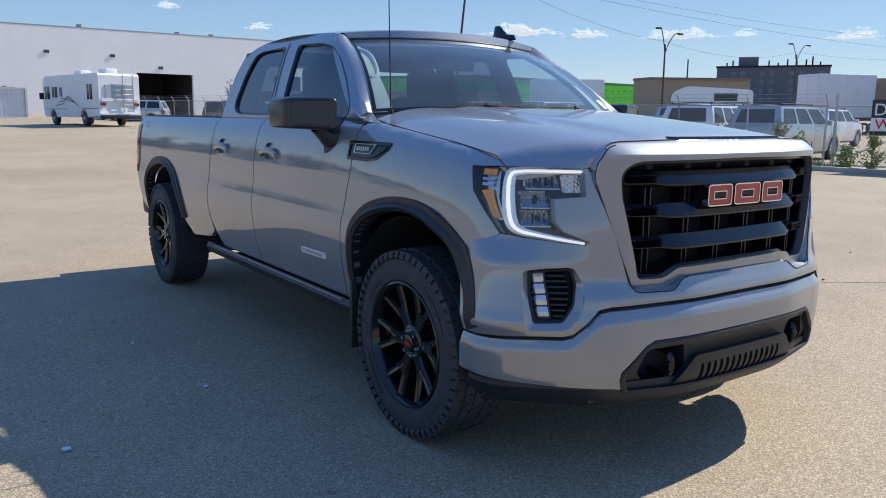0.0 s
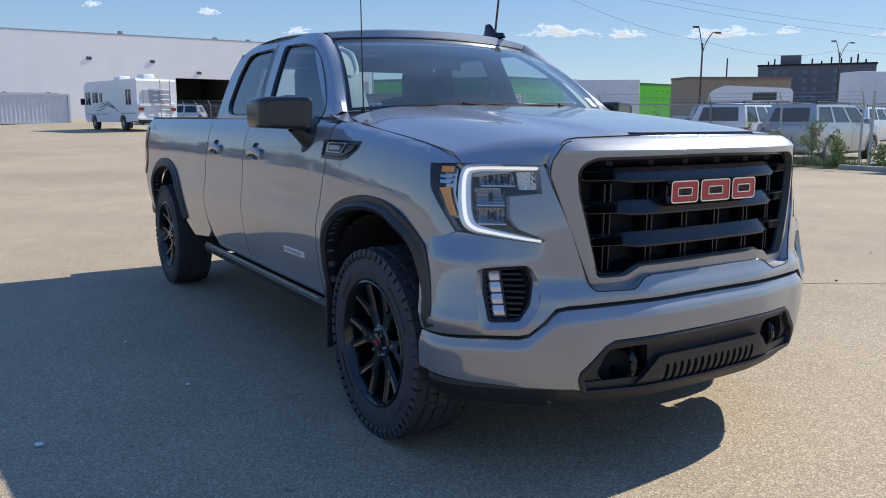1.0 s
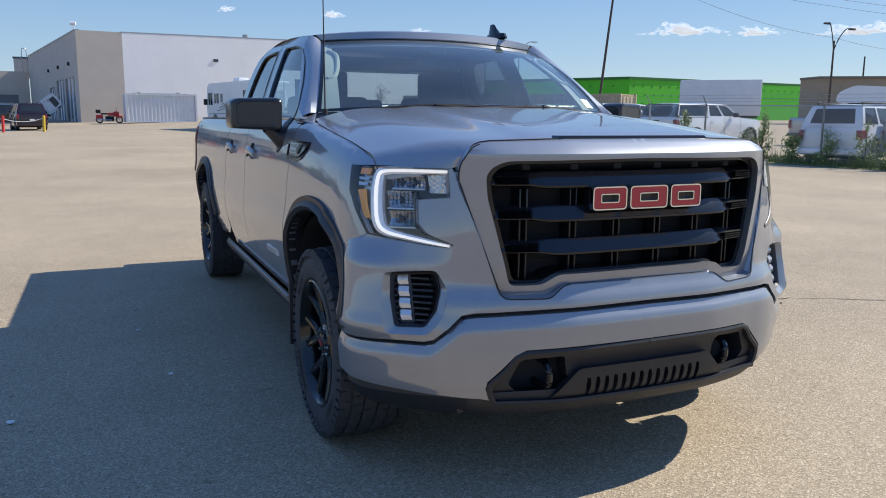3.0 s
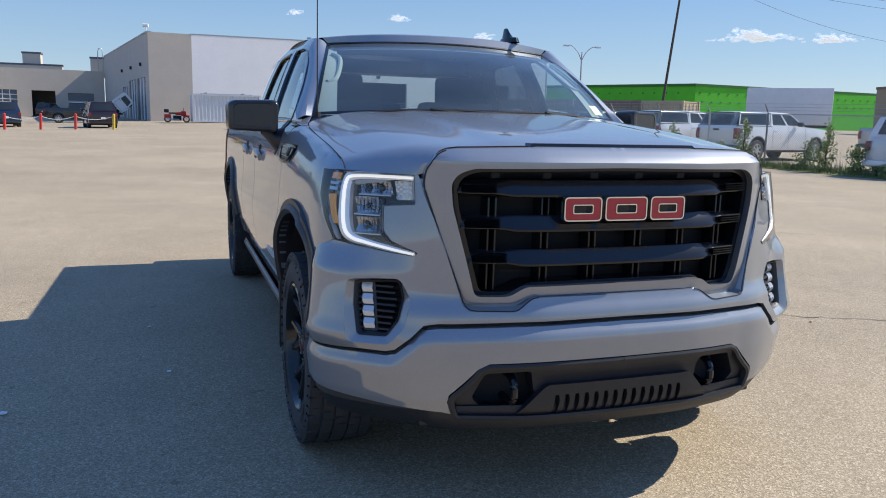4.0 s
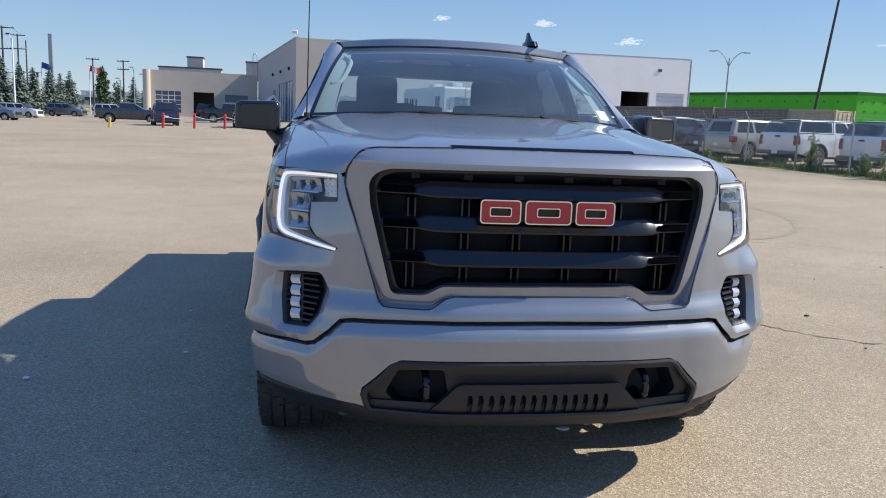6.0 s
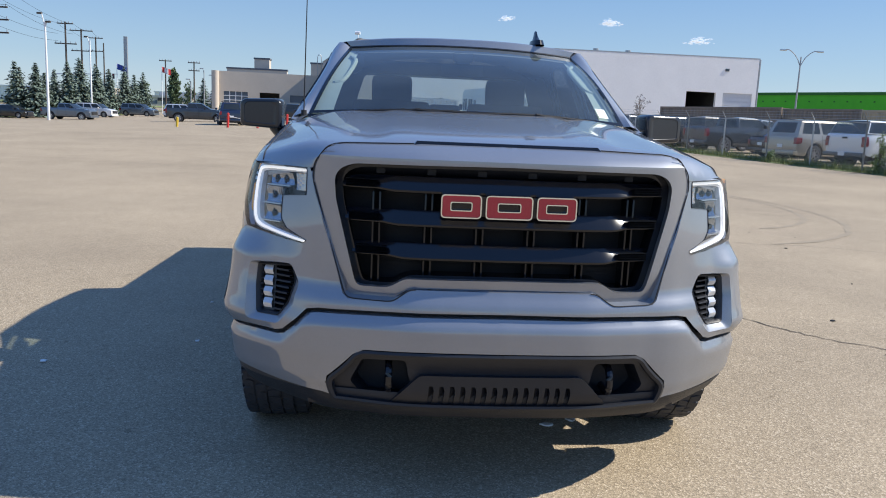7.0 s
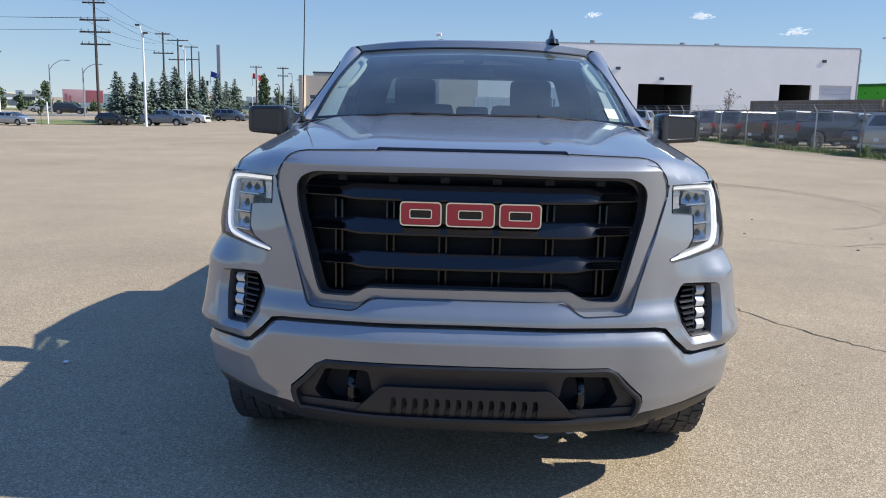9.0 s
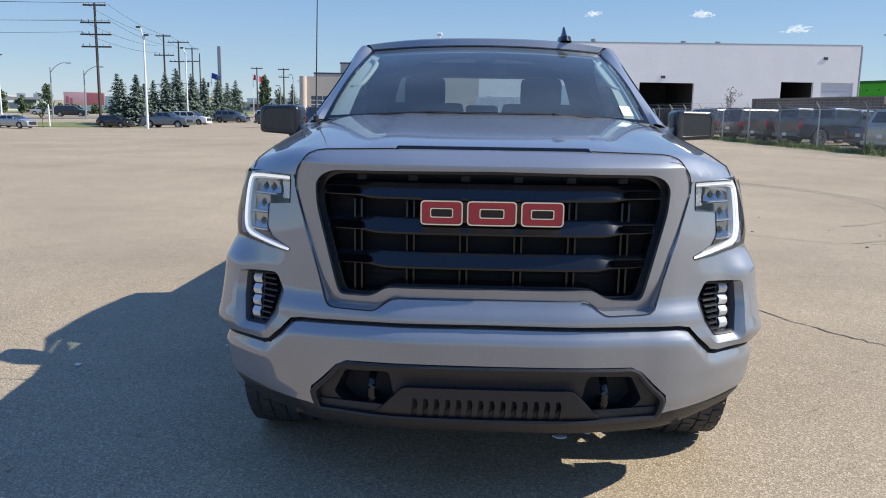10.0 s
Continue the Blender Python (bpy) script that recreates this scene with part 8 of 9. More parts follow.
def street_lamp(x, y, top, arms, key, label, base=None):
    z = gz(x, y) if base is None else base
    s = thing("street_lamp", label, "street lamp", (x, y, z), 0, "street lamps")
    h = top - z
    part("post", rods(((0, 0, -0.3), (0, 0, h * 0.97), 0.14, 0.08), seg=12), M[key], s)
    for dx, dy, rise in arms:
        pts = spline([(0, 0, h * 0.86), (dx * 0.25, dy * 0.25, h * 0.95 + rise * 0.4), (dx * 0.65, dy * 0.65, h + rise), (dx, dy, h + rise)], 14)
        a = part("arm", tube(pts, 0.055, 6), M[key], s)
        hw = 0.24 if key == "pole_white" else 0.38
        part("lamp_head", boxes((dx - hw, dx + hw, dy - 0.14, dy + 0.14, h + rise - 0.09, h + rise + 0.09), bevel=0.03), M["satin"] if key == "metal_grey" else M["pole_wood"], a)
    return s


street_lamp(-34.6, 79.2, 9.8, ((-0.5, 0, 0.5), (0.3, 0, -0.3)), "pole_white", "tall white lamp post with a small head")
street_lamp(-41.1, 109.1, 10.5, ((-0.5, 0, 0.2),), "pole_white", "tall white lamp post with a small head")
street_lamp(-66.6, 119.5, 8.6, ((3.0, 0, 0.4),), "metal_grey", "grey street lamp with a curved arm")
street_lamp(-57.9, 112.8, 7.8, ((2.6, 0, 0.3),), "metal_grey", "grey street lamp with a curved arm")
street_lamp(-71.0, 113.0, 9.6, ((0.5, 0, 0.1),), "pole_white", "pale road lamp post")
street_lamp(49.0, 88.6, 11.0, ((-1.9, 0.8, 0.5), (1.8, -0.9, 0.3)), "metal_grey", "grey street lamp with two curved arms")
street_lamp(67.4, 140.8, 12.3, ((-1.4, 0.3, 0.7), (1.3, -0.3, 0.7)), "metal_grey", "small twin-headed lamp post")
street_lamp(66.0, 54.5, 9.6, ((-0.65, 0.45, 1.4), (1.25, -0.9, 0.8)), "pole_wood", "dark street lamp with two short arms")
street_lamp(108.2, 65.0, 11.4, ((-0.7, 0.7, 1.2), (1.0, -1.2, 0.9)), "pole_wood", "dark street lamp with two short arms")


def wire(a, b, sag, r=0.014):
    a, b = Vector(a), Vector(b)
    pts = [a.lerp(b, t) - Vector((0, 0, sag * 4 * t * (1 - t))) for t in np.linspace(0, 1, 18)]
    tagged(link("overhead_wire", tube(pts, r, 4), M["dark"]), "thin black overhead wire between poles", "wire", "overhead wires")


top_ = Vector((-47.3, 95.2, 14.6))
for dx, dz in ((-1.4, 0), (1.4, 0), (-1.8, -2.1), (1.8, -2.1), (-1.8, -3.55)):
    wire((top_.x + dx, top_.y, top_.z + dz + 0.3), (-54.7 + dx * 0.7, 135.9, 14.9 + dz * 0.8), 0.6, 0.02)
    wire((top_.x + dx, top_.y, top_.z + dz + 0.3), (-95 + dx, 62, 13.4 + dz), 0.9, 0.02)
for dx in (-2.0, 2.0):
    wire((-54.7 + dx * 0.6, 135.9, 15.0), (-61.1 + dx, 160.1, 16.0), 0.4, 0.025)
    wire((-61.1 + dx, 160.1, 16.0), (-67.0 + dx * 0.8, 184.6, 16.7), 0.4, 0.025)
wire((42.2, 57.2, 15.2), (66.0, 54.5, 9.6), 1.0), wire((66, 54.5, 9.6), (108.2, 65.0, 11.4), 1.2), wire((42.2, 57.2, 15.2), (130, 50, 13.0), 1.4), wire((42.2, 57.2, 14.6), (128, 44, 10.5), 1.4), wire((108.2, 65.0, 11.4), (150, 60, 12.5), 0.8)


def flagpole(x, y, top, kind):
    z = gz(x, y)
    f = thing("flagpole", "white flagpole flying a red and white flag" if kind == "red" else "white flagpole flying a dark blue flag", "flagpole", (x, y, z))
    part("pole", rods(((0, 0, -0.2), (0, 0, top - z), 0.08, 0.05), seg=8), M["pole_white"], f)
    h = top - z

    def cloth(x0, x1):
        return patch([[Vector((x0 + (x1 - x0) * i / 8, 0.12 * math.sin(5 * (x0 + (x1 - x0) * i / 8)), h - 0.1 - 1.0 * j / 4 - 0.30 * (x0 + (x1 - x0) * i / 8))) for i in range(9)] for j in range(5)])
    if kind == "red":
        for a, b, key in ((0.05, 0.45, "flag_red"), (0.45, 1.15, "flag_white"), (1.15, 1.55, "flag_red")):
            part("flag_stripe", cloth(a, b), M[key], f)
    else:
        part("flag", cloth(0.05, 1.6), M["flag_blue"], f)


flagpole(-40.3, 140.9, 8.9, "red")
flagpole(-47.6, 139.5, 9.0, "blue")
mast = thing("sign_mast", "tall grey sign mast", "sign", (-46.8, 142.0, gz(-46.8, 142)))
part("mast", boxes((-0.30, 0.30, -0.2, 0.2, 0, 13.2)), M["metal_grey"], mast, "", 0)


# ---- trees ----
def leaf_mesh(quads):
    bm = bmesh.new()
    for c, a, b in quads:
        bm.faces.new([bm.verts.new(c + p) for p in (-a - b, a - b, a * 0.6 + b, -a * 0.6 + b)])
    return bm


def spruce(x, y, top, seed, base=None):
    rnd = random.Random(seed)
    z = gz(x, y) if base is None else base
    h = top - z
    t = thing("spruce_tree", "blue-green spruce tree with drooping boughs", "tree", (x, y, z), rnd.uniform(0, 360), "spruces by the road")
    part("trunk", rods(((0, 0, -0.2), (0, 0, h * 0.97), 0.13 * h / 6, 0.02), seg=8), M["bark"], t)
    quads, limbs = [], bmesh.new()
    n = 30
    lean_ = Vector((rnd.uniform(-0.02, 0.02) * h, rnd.uniform(-0.02, 0.02) * h, 0))
    for k in range(n):
        f = (k + rnd.uniform(-0.3, 0.3)) / n
        zz = h * (0.05 + 0.93 * f)
        r = h * 0.30 * max(0.0, 1 - f) ** 0.85 * rnd.uniform(0.82, 1.12) + 0.05
        m = max(4, int(11 * (1 - f) + 4))
        for j in range(m):
            a = 2 * math.pi * (j + rnd.random()) / m
            rr = r * rnd.choice((0.55, 0.75, 0.9, 1.0, 1.0, 1.18))
            d = Vector((math.cos(a), math.sin(a), 0))
            root_ = Vector((0, 0, zz)) + lean_ * f
            tip = root_ + d * rr + Vector((0, 0, -rr * rnd.uniform(0.05, 0.38)))
            if rnd.random() < 0.5:
                rod(limbs, root_, tip, 0.02, 0.006, seg=4)
            for s in range(7):
                q = 0.22 + 0.135 * s
                c = root_.lerp(tip, q) + Vector((rnd.gauss(0, 0.07), rnd.gauss(0, 0.07), rnd.gauss(0, 0.05) + 0.10 * rr * (q - 0.5) ** 2))
                w = (0.07 + 0.095 * rr * (1.1 - 0.7 * q)) * rnd.uniform(0.6, 1.25)
                side_ = Vector((-d.y, d.x, rnd.uniform(-0.6, 0.6))) * w
                quads.append((c, side_, d * w * rnd.uniform(0.6, 1.3) + Vector((0, 0, -w * rnd.uniform(-0.3, 1.0)))))
    tagged(part("needles", leaf_mesh(quads), M["spruce"], t, "", 0), kind="stuff")
    part("branch", limbs, M["bark"], t)


for i, (x, y, top) in enumerate(((-45.1, 96.7, 5.9), (-43.6, 97.4, 6.6), (-45.4, 107.4, 6.2), (-43.9, 108.1, 7.5), (-44.0, 113.4, 8.1), (-43.8, 118.8, 7.4), (-43.6, 124.1, 6.8), (-43.2, 129.5, 7.1), (-47.5, 101.0, 5.2), (-49.5, 112.0, 6.0), (-48.0, 120.0, 6.4), (-46.5, 128.0, 6.2), (-40.0, 171.9, 8.6), (-36.2, 168.0, 7.2), (-33.0, 150.0, 6.6), (-46.9, 99.2, 6.8), (-44.8, 103.0, 5.6), (-45.3, 116.0, 8.6), (-45.0, 121.5, 8.0), (-44.6, 126.5, 7.6), (-44.2, 132.5, 8.4), (-43.6, 136.0, 7.2), (-43.2, 139.5, 7.8))):
    spruce(x, y, top, 40 + i)


def leafy(name, label, x, y, h, r, z_low, key, seed, n, leaf=0.16, group="", width=1.0):
    rnd = random.Random(seed)
    t = thing(name, label, "tree" if h > 2 else "shrub", (x, y, gz(x, y)), 0, group)
    limbs = bmesh.new()
    rod(limbs, (0, 0, -0.1), (0, 0, h * 0.7), max(0.012, 0.03 * h / 2), 0.01, seg=6)
    quads = []
    for k in range(max(6, int(n / 26))):
        a, f = rnd.uniform(0, 6.28), rnd.uniform(z_low, 1.0)
        rr = r * (math.sin(math.pi * min(0.97, 0.12 + 0.85 * f)) ** 0.7) * rnd.uniform(0.25, 1.0)
        tip = Vector((rr * math.cos(a) * width, rr * math.sin(a), h * f))
        rod(limbs, (0, 0, h * f * 0.6), tip, max(0.006, 0.012 * h / 2), 0.004, seg=4)
        for s in range(26):
            c = Vector((0, 0, h * f * 0.6)).lerp(tip, rnd.uniform(0.35, 1.1)) + Vector([rnd.gauss(0, 0.09 * r + 0.02) for _ in range(3)])
            u = Vector([rnd.gauss(0, 1) for _ in range(3)]).normalized() * leaf * rnd.uniform(0.5, 1.2)
            v = u.cross(Vector([rnd.gauss(0, 1) for _ in range(3)])).normalized() * leaf * 0.55
            quads.append((c, u, v))
    part("branch", limbs, M["bark"], t)
    tagged(part("leaves", leaf_mesh(quads), M[key], t, "", 0), kind="stuff")
    return t


leafy("poplar_tree", "tall narrow green poplar tree", -43.4, 160.8, 8.6, 1.35, 0.08, "poplar", 5, 2600, 0.26)
leafy("young_tree", "small thin leafy street tree", -51.0, 88.2, 3.4, 0.6, 0.45, "poplar", 6, 220, 0.13)
leafy("dry_shrub", "bare grey-brown dry shrub before the white wall", 27.2, 80.9, 4.4, 1.5, 0.1, "dry_twigs", 9, 420, 0.085)
for i in range(16):
    rnd = random.Random(300 + i)
    leafy("roadside_shrub", "low green shrub along the road", -100 + 4.6 * i + rnd.uniform(-2, 2), 150 + rnd.uniform(-8, 20), rnd.uniform(1.1, 2.2), rnd.uniform(1.2, 2.4), 0.05, "poplar" if i % 3 else "spruce", 70 + i, 520, 0.34, "roadside shrubs")

# ---- weeds and grass along the fence ----
fence_line = [(19.1, 9.45), (18.3, 14.0), (17.6, 18.3), (16.9, 23.5), (16.0, 29.0), (15.2, 36.0), (14.2, 46.0)]


def on_fence(s):
    f = s * (len(fence_line) - 1)
    i = min(int(f), len(fence_line) - 2)
    t = f - i
    return (fence_line[i][0] * (1 - t) + fence_line[i + 1][0] * t, fence_line[i][1] * (1 - t) + fence_line[i + 1][1] * t)


bm = bmesh.new()
g = []
for k in range(61):
    x, y = on_fence(k / 60)
    w0, w1 = 0.55 + 0.12 * math.sin(k * 1.7) + 0.1 * math.sin(k * 0.6), 1.5 + 0.2 * math.sin(k * 0.9)
    g.append([bm.verts.new((x - w0, y, gz(x, y) + 0.012)), bm.verts.new((x, y, gz(x, y) + 0.05)), bm.verts.new((x + w1, y, gz(x, y) + 0.012))])
for a, b in zip(g, g[1:]):
    bm.faces.new((a[0], a[1], b[1], b[0])), bm.faces.new((a[1], a[2], b[2], b[1]))
tagged(link("grass_verge", bm, M["grass"], 0), "dry green grass verge under the fence", "verge", kind="structure")
rnd = random.Random(77)
blades = bmesh.new()
for k in range(17000):
    s = rnd.random()
    x, y = on_fence(s)
    x += rnd.uniform(-0.55, 1.3) if rnd.random() < 0.5 else rnd.gauss(0.1, 0.22)
    h = rnd.uniform(0.07, 0.26) * (2.0 if rnd.random() < 0.10 else 1)
    a, lean_ = rnd.uniform(0, 6.28), rnd.uniform(0.0, 0.6) * h
    w = rnd.uniform(0.007, 0.018)
    z = gz(x, y) + 0.01
    c, sn = math.cos(a), math.sin(a)
    v = [blades.verts.new(p) for p in ((x - c * w, y - sn * w, z), (x + c * w, y + sn * w, z), (x + sn * lean_, y - c * lean_, z + h))]
    blades.faces.new(v)
tagged(link("grass_blades", blades, M["grass"], 0), "thin grass blades along the fence", "grass", kind="stuff")
for i, (s, h, r, off) in enumerate(((0.02, 1.0, 0.5, -0.1), (0.05, 1.35, 0.6, 0.1), (0.085, 0.9, 0.5, -0.2), (0.12, 1.2, 0.55, 0.1), (0.16, 1.0, 0.6, 0.0), (0.20, 0.8, 0.5, -0.1), (0.245, 1.55, 0.45, 0.0), (0.275, 0.9, 0.5, 0.1), (0.36, 1.5, 0.42, -0.1), (0.40, 0.7, 0.4, 0.1), (0.475, 1.25, 0.4, 0.0), (0.66, 0.45, 0.25, 0.1))):
    x, y = on_fence(s)
    leafy("tall_weed", "tall green weeds growing through the fence", x + off, y, h * 1.1, r * 0.9, 0.03, "weeds", 120 + i, 700, 0.038, "weeds at the fence")
for i in range(6):
    leafy("tall_weed", "tall green weeds growing by the gate", 19.2 + 0.17 * i, 8.9 - 0.7 * i, 0.7 + 0.5 * ((i * 37) % 10) / 10, 0.42, 0.03, "weeds", 160 + i, 700, 0.038, "weeds at the fence")
kerb = tagged(link("kerb", boxes((18.35, 18.55, 3.0, 9.6, 0, 0.13), bevel=0.02), M["concrete"]), "pale concrete kerb before the gate", "kerb", kind="structure")

# signboard on the gate
sign = thing("gate_sign", "white and dark signboard hung on the gate", "sign", (19.27, 8.28, 1.02), -78)
part("panel", boxes((0, 1.8, 0.0, 0.02, 0.0, 0.95), bevel=0.004), M["white_box"], sign)
part("upper_band", boxes((0.0, 1.8, -0.004, 0.0, 0.46, 0.95)), M["signdark"], sign, "dark upper band", 0)
part("lower_band", boxes((0.0, 1.8, -0.004, 0.0, -0.0, 0.10)), M["signdark"], sign, "", 0)


def lettering(text, size, at, material, parent):
    cu = bpy.data.curves.new("lettering", "FONT")
    cu.body, cu.size, cu.extrude = text, size, 0.003
    ob = bpy.data.objects.new("lettering", cu)
    scene.collection.objects.link(ob)
    me = bpy.data.meshes.new_from_object(ob.evaluated_get(bpy.context.evaluated_depsgraph_get()))
    bpy.data.objects.remove(ob)
    me.materials.append(material)
    o = new("lettering", me)
    o.parent = parent
    o.location, o.rotation_euler = at, (radians(90), 0, 0)
    return o


lettering("DE", 0.46, (0.05, -0.008, 0.53), M["white_box"], sign)
lettering("We", 0.40, (0.10, -0.008, 0.15), M["flag_red"], sign)

# ---- bollards with a chain ----
posts = [(-11.38, 52.0, "bollard_red", 0.98), (-9.4, 52.4, "bollard_red", 0.98), (-7.41, 52.7, "bollard_red", 0.98), (-5.14, 53.0, "bollard_yellow", 0.98), (-14.63, 51.2, "bollard_yellow", 0.62)]
for x, y, key, h in posts:
    b = thing("bollard", {"bollard_red": "red painted steel bollard", "bollard_yellow": "yellow painted steel bollard"}[key], "bollard", (x, y, gz(x, y)), 0, "bollards across the yard")
    part("post", rods(((0, 0, -0.1), (0.04, 0, h), 0.085), seg=14), M[key], b)
    part("cap", rods(((0.04, 0, h), (0.042, 0, h + 0.05), 0.085, 0.03), seg=14), M[key], b)
for (x0, y0, *_), (x1, y1, *_) in zip(posts[:4], posts[1:4]):
    pts = [Vector((x0, y0, gz(x0, y0) + 0.86)).lerp(Vector((x1, y1, gz(x1, y1) + 0.86)), t) - Vector((0, 0, 0.22 * 4 * t * (1 - t))) for t in np.linspace(0, 1, 14)]
    tagged(link("bollard_chain", tube(pts, 0.022, 6), M["container_white"]), "pale slack chain between bollards", "chain", "bollard chains")

# red motorcycle by the corner
mc = thing("motorcycle", "red touring motorcycle with a dark screen beside the corner wall", "motorcycle", (-1.0, 76.0, gz(-1.0, 76)), 0)
for x in (-0.85, 0.85):
    wl_ = lathe([(-0.08, 0.2), (-0.09, 0.28), (-0.05, 0.33), (0.05, 0.33), (0.09, 0.28), (0.08, 0.2)], "X", 20)
    bmesh.ops.transform(wl_, matrix=Matrix.Translation((x, 0, 0.33)) @ Matrix.Rotation(radians(90), 4, "Z"), verts=wl_.verts[:])
    part("wheel", wl_, M["rubber"], mc)
part("tank", boxes((-0.15, 0.45, -0.18, 0.18, 0.70, 0.98), bevel=0.09), M["bollard_red"], mc)
part("front_fairing", boxes((0.35, 0.85, -0.3, 0.3, 0.62, 1.10), bevel=0.12), M["bollard_red"], mc, "red front fairing")
part("front_fender", boxes((0.55, 1.15, -0.1, 0.1, 0.55, 0.72), bevel=0.06), M["bollard_red"], mc)
part("rear_fender", boxes((-1.15, -0.55, -0.14, 0.14, 0.50, 0.75), bevel=0.07), M["bollard_red"], mc)
for sy in (-1, 1):
    part("pannier", boxes((-1.15, -0.55, sy * 0.33 - 0.12, sy * 0.33 + 0.12, 0.42, 0.78), bevel=0.07), M["bollard_red"], mc, "red side case")
part("top_box", boxes((-1.15, -0.72, -0.26, 0.26, 0.92, 1.25), bevel=0.08), M["dark"], mc)
part("engine", boxes((-0.35, 0.4, -0.22, 0.22, 0.2, 0.66), bevel=0.06), M["dark"], mc)
part("exhaust", rods(((0.2, -0.26, 0.3), (-1.1, -0.3, 0.34), 0.05), ((0.2, 0.26, 0.3), (-1.1, 0.3, 0.34), 0.05)), M["chrome"], mc)
part("seat", boxes((-0.75, -0.1, -0.2, 0.2, 0.80, 0.95), bevel=0.06), M["dark"], mc)
part("fork", rods(((0.85, -0.1, 0.33), (0.55, -0.1, 1.05), 0.03), ((0.85, 0.1, 0.33), (0.55, 0.1, 1.05), 0.03), ((0.5, -0.4, 1.12), (0.5, 0.4, 1.12), 0.025)), M["chrome"], mc)
part("screen", boxes((0.60, 0.64, -0.24, 0.24, 1.0, 1.42), bevel=0.015), M["far_window"], mc)


# white truck cab tipped forward for repair, on its chassis, before the shutter doors
def tipped_cab(at, turn):
    t = thing("tipped_truck_cab", "white cab-over truck cab tipped up for repair by the doors", "truck cab", at, turn)
    tip = Matrix.Translation((0.55, 0, 0.75)) @ Matrix.Rotation(radians(52), 4, "Y") @ Matrix.Translation((-0.75, 0, 0))
    prof = rounded([(-0.75, 0.0), (0.80, 0.0), (0.86, 0.55), (0.62, 1.62), (0.45, 1.72), (-0.68, 1.70), (-0.78, 1.55)], 0.10, 3)
    hole = rounded([(-0.45, 0.92), (0.60, 0.92), (0.48, 1.50), (-0.45, 1.50)], 0.07, 3)
    for sy in (-1, 1):
        bm = sheet(prof, lambda x, z: Vector((x, sy * (0.92 - 0.07 * max(0.0, z - 0.9)), z)), [hole], step=0.25)
        bm.transform(tip)
        sd = part("cab_side", bm, M["white_box"], t)
        bm = sheet(hole, lambda x, z: Vector((x, sy * (0.905 - 0.07 * max(0.0, z - 0.9)), z)), step=0.3)
        bm.transform(tip)
        part("side_window", bm, M["far_window"], sd)
        bm = boxes((-0.52, -0.50, sy * 0.925 - 0.006, sy * 0.925 + 0.006, 0.15, 0.9), (0.66, 0.68, sy * 0.925 - 0.006, sy * 0.925 + 0.006, 0.15, 0.9), (-0.52, 0.68, sy * 0.925 - 0.006, sy * 0.925 + 0.006, 0.13, 0.15), (-0.45, -0.25, sy * 0.94 - 0.012, sy * 0.94 + 0.012, 0.76, 0.81))
        bm.transform(tip)
        part("door_seam", bm, M["dark"], sd, "", 0)
        bm = boxes((0.70, 0.80, sy * 1.08 - 0.05, sy * 1.08 + 0.05, 1.0, 1.45), bevel=0.02)
        bm.transform(tip)
        part("mirror", bm, M["dark"], t)
    loop = prof + prof[:1]
    bm = patch([[Vector((x, y * (1 - 0.075 * max(0.0, z - 0.9)), z)) for y in (-0.92, 0.92)] for x, z in loop])
    bmesh.ops.recalc_face_normals(bm, faces=bm.faces[:])
    bm.transform(tip)
    part("shell", bm, M["white_box"], t)
    bm = patch([[Vector((0.905 - 0.222 * (z - 0.55) + 0.0, y * (1 - 0.06 * (z - 0.7)), z)) for y in (-0.78, 0.78)] for z in (0.80, 1.1, 1.48)])
    bm.transform(tip)
    part("windscreen", bm, M["far_window"], t)
    bm = boxes((0.82, 0.90, -0.7, 0.7, 0.12, 0.42), bevel=0.02)
    bm.transform(tip)
    part("grille", bm, M["dark"], t)
    for sy in (-1, 1):
        part("chassis_rail", boxes((-3.2, 0.7, sy * 0.40 - 0.05, sy * 0.40 + 0.05, 0.55, 0.78)), M["dark"], t, "", 0)
        for x in (0.0, -2.6):
            bm = wheel_mesh(0.40, 0.25, 0, 0)
            bmesh.ops.transform(bm, matrix=Matrix.Translation((x, sy * 0.80, 0)) @ Matrix.Rotation(radians(90), 4, "Z"), verts=bm.verts[:])
            part("wheel", bm, M["rubber"], t)
    part("engine", boxes((-0.75, 0.35, -0.32, 0.32, 0.5, 1.12), (-0.5, 0.1, -0.2, 0.2, 1.1, 1.35), bevel=0.05), M["dark"], t, "dark exposed engine")
    return t


tipped_cab((-7.2, 88.4, gz(-7.2, 88.4)), 6)

# ---- road and lawn beyond the yard's edge ----
def strip_ground(name, label, line, half_w, key, dz, kind="structure"):
    pts = spline(line, 60)
    rows = []
    for i, p in enumerate(pts):
        d = pts[min(i + 1, 59)] - pts[max(i - 1, 0)]
        s = np.array((-d[1], d[0])) / (np.hypot(*d) + 1e-9) * half_w
        rows.append([(*(p + s * t), gz(*(p + s * t)) + dz) for t in np.linspace(-1, 1, 9)])
    bm = patch(rows)
    bmesh.ops.recalc_face_normals(bm, faces=bm.faces[:])
    return tagged(link(name, bm, M[key], 40), label, name.replace("_", " "), kind=kind)


strip_ground("lawn", "dry grass strip beyond the yard", [(-110, 74), (-80, 86), (-56, 93), (-46, 104), (-47, 132), (-52, 165)], 5.0, "grass", 0.06)
strip_ground("road", "grey road beyond the grass strip", [(-130, 92), (-92, 104), (-68, 116), (-60, 140), (-64, 180), (-80, 260)], 6.0, "road", 0.05)
far_green = [(-260, 230), (-120, 215), (-60, 205), (0, 215), (80, 230)]
strip_ground("far_lawn", "green ground far beyond the road", far_green, 14.0, "grass", 0.08)

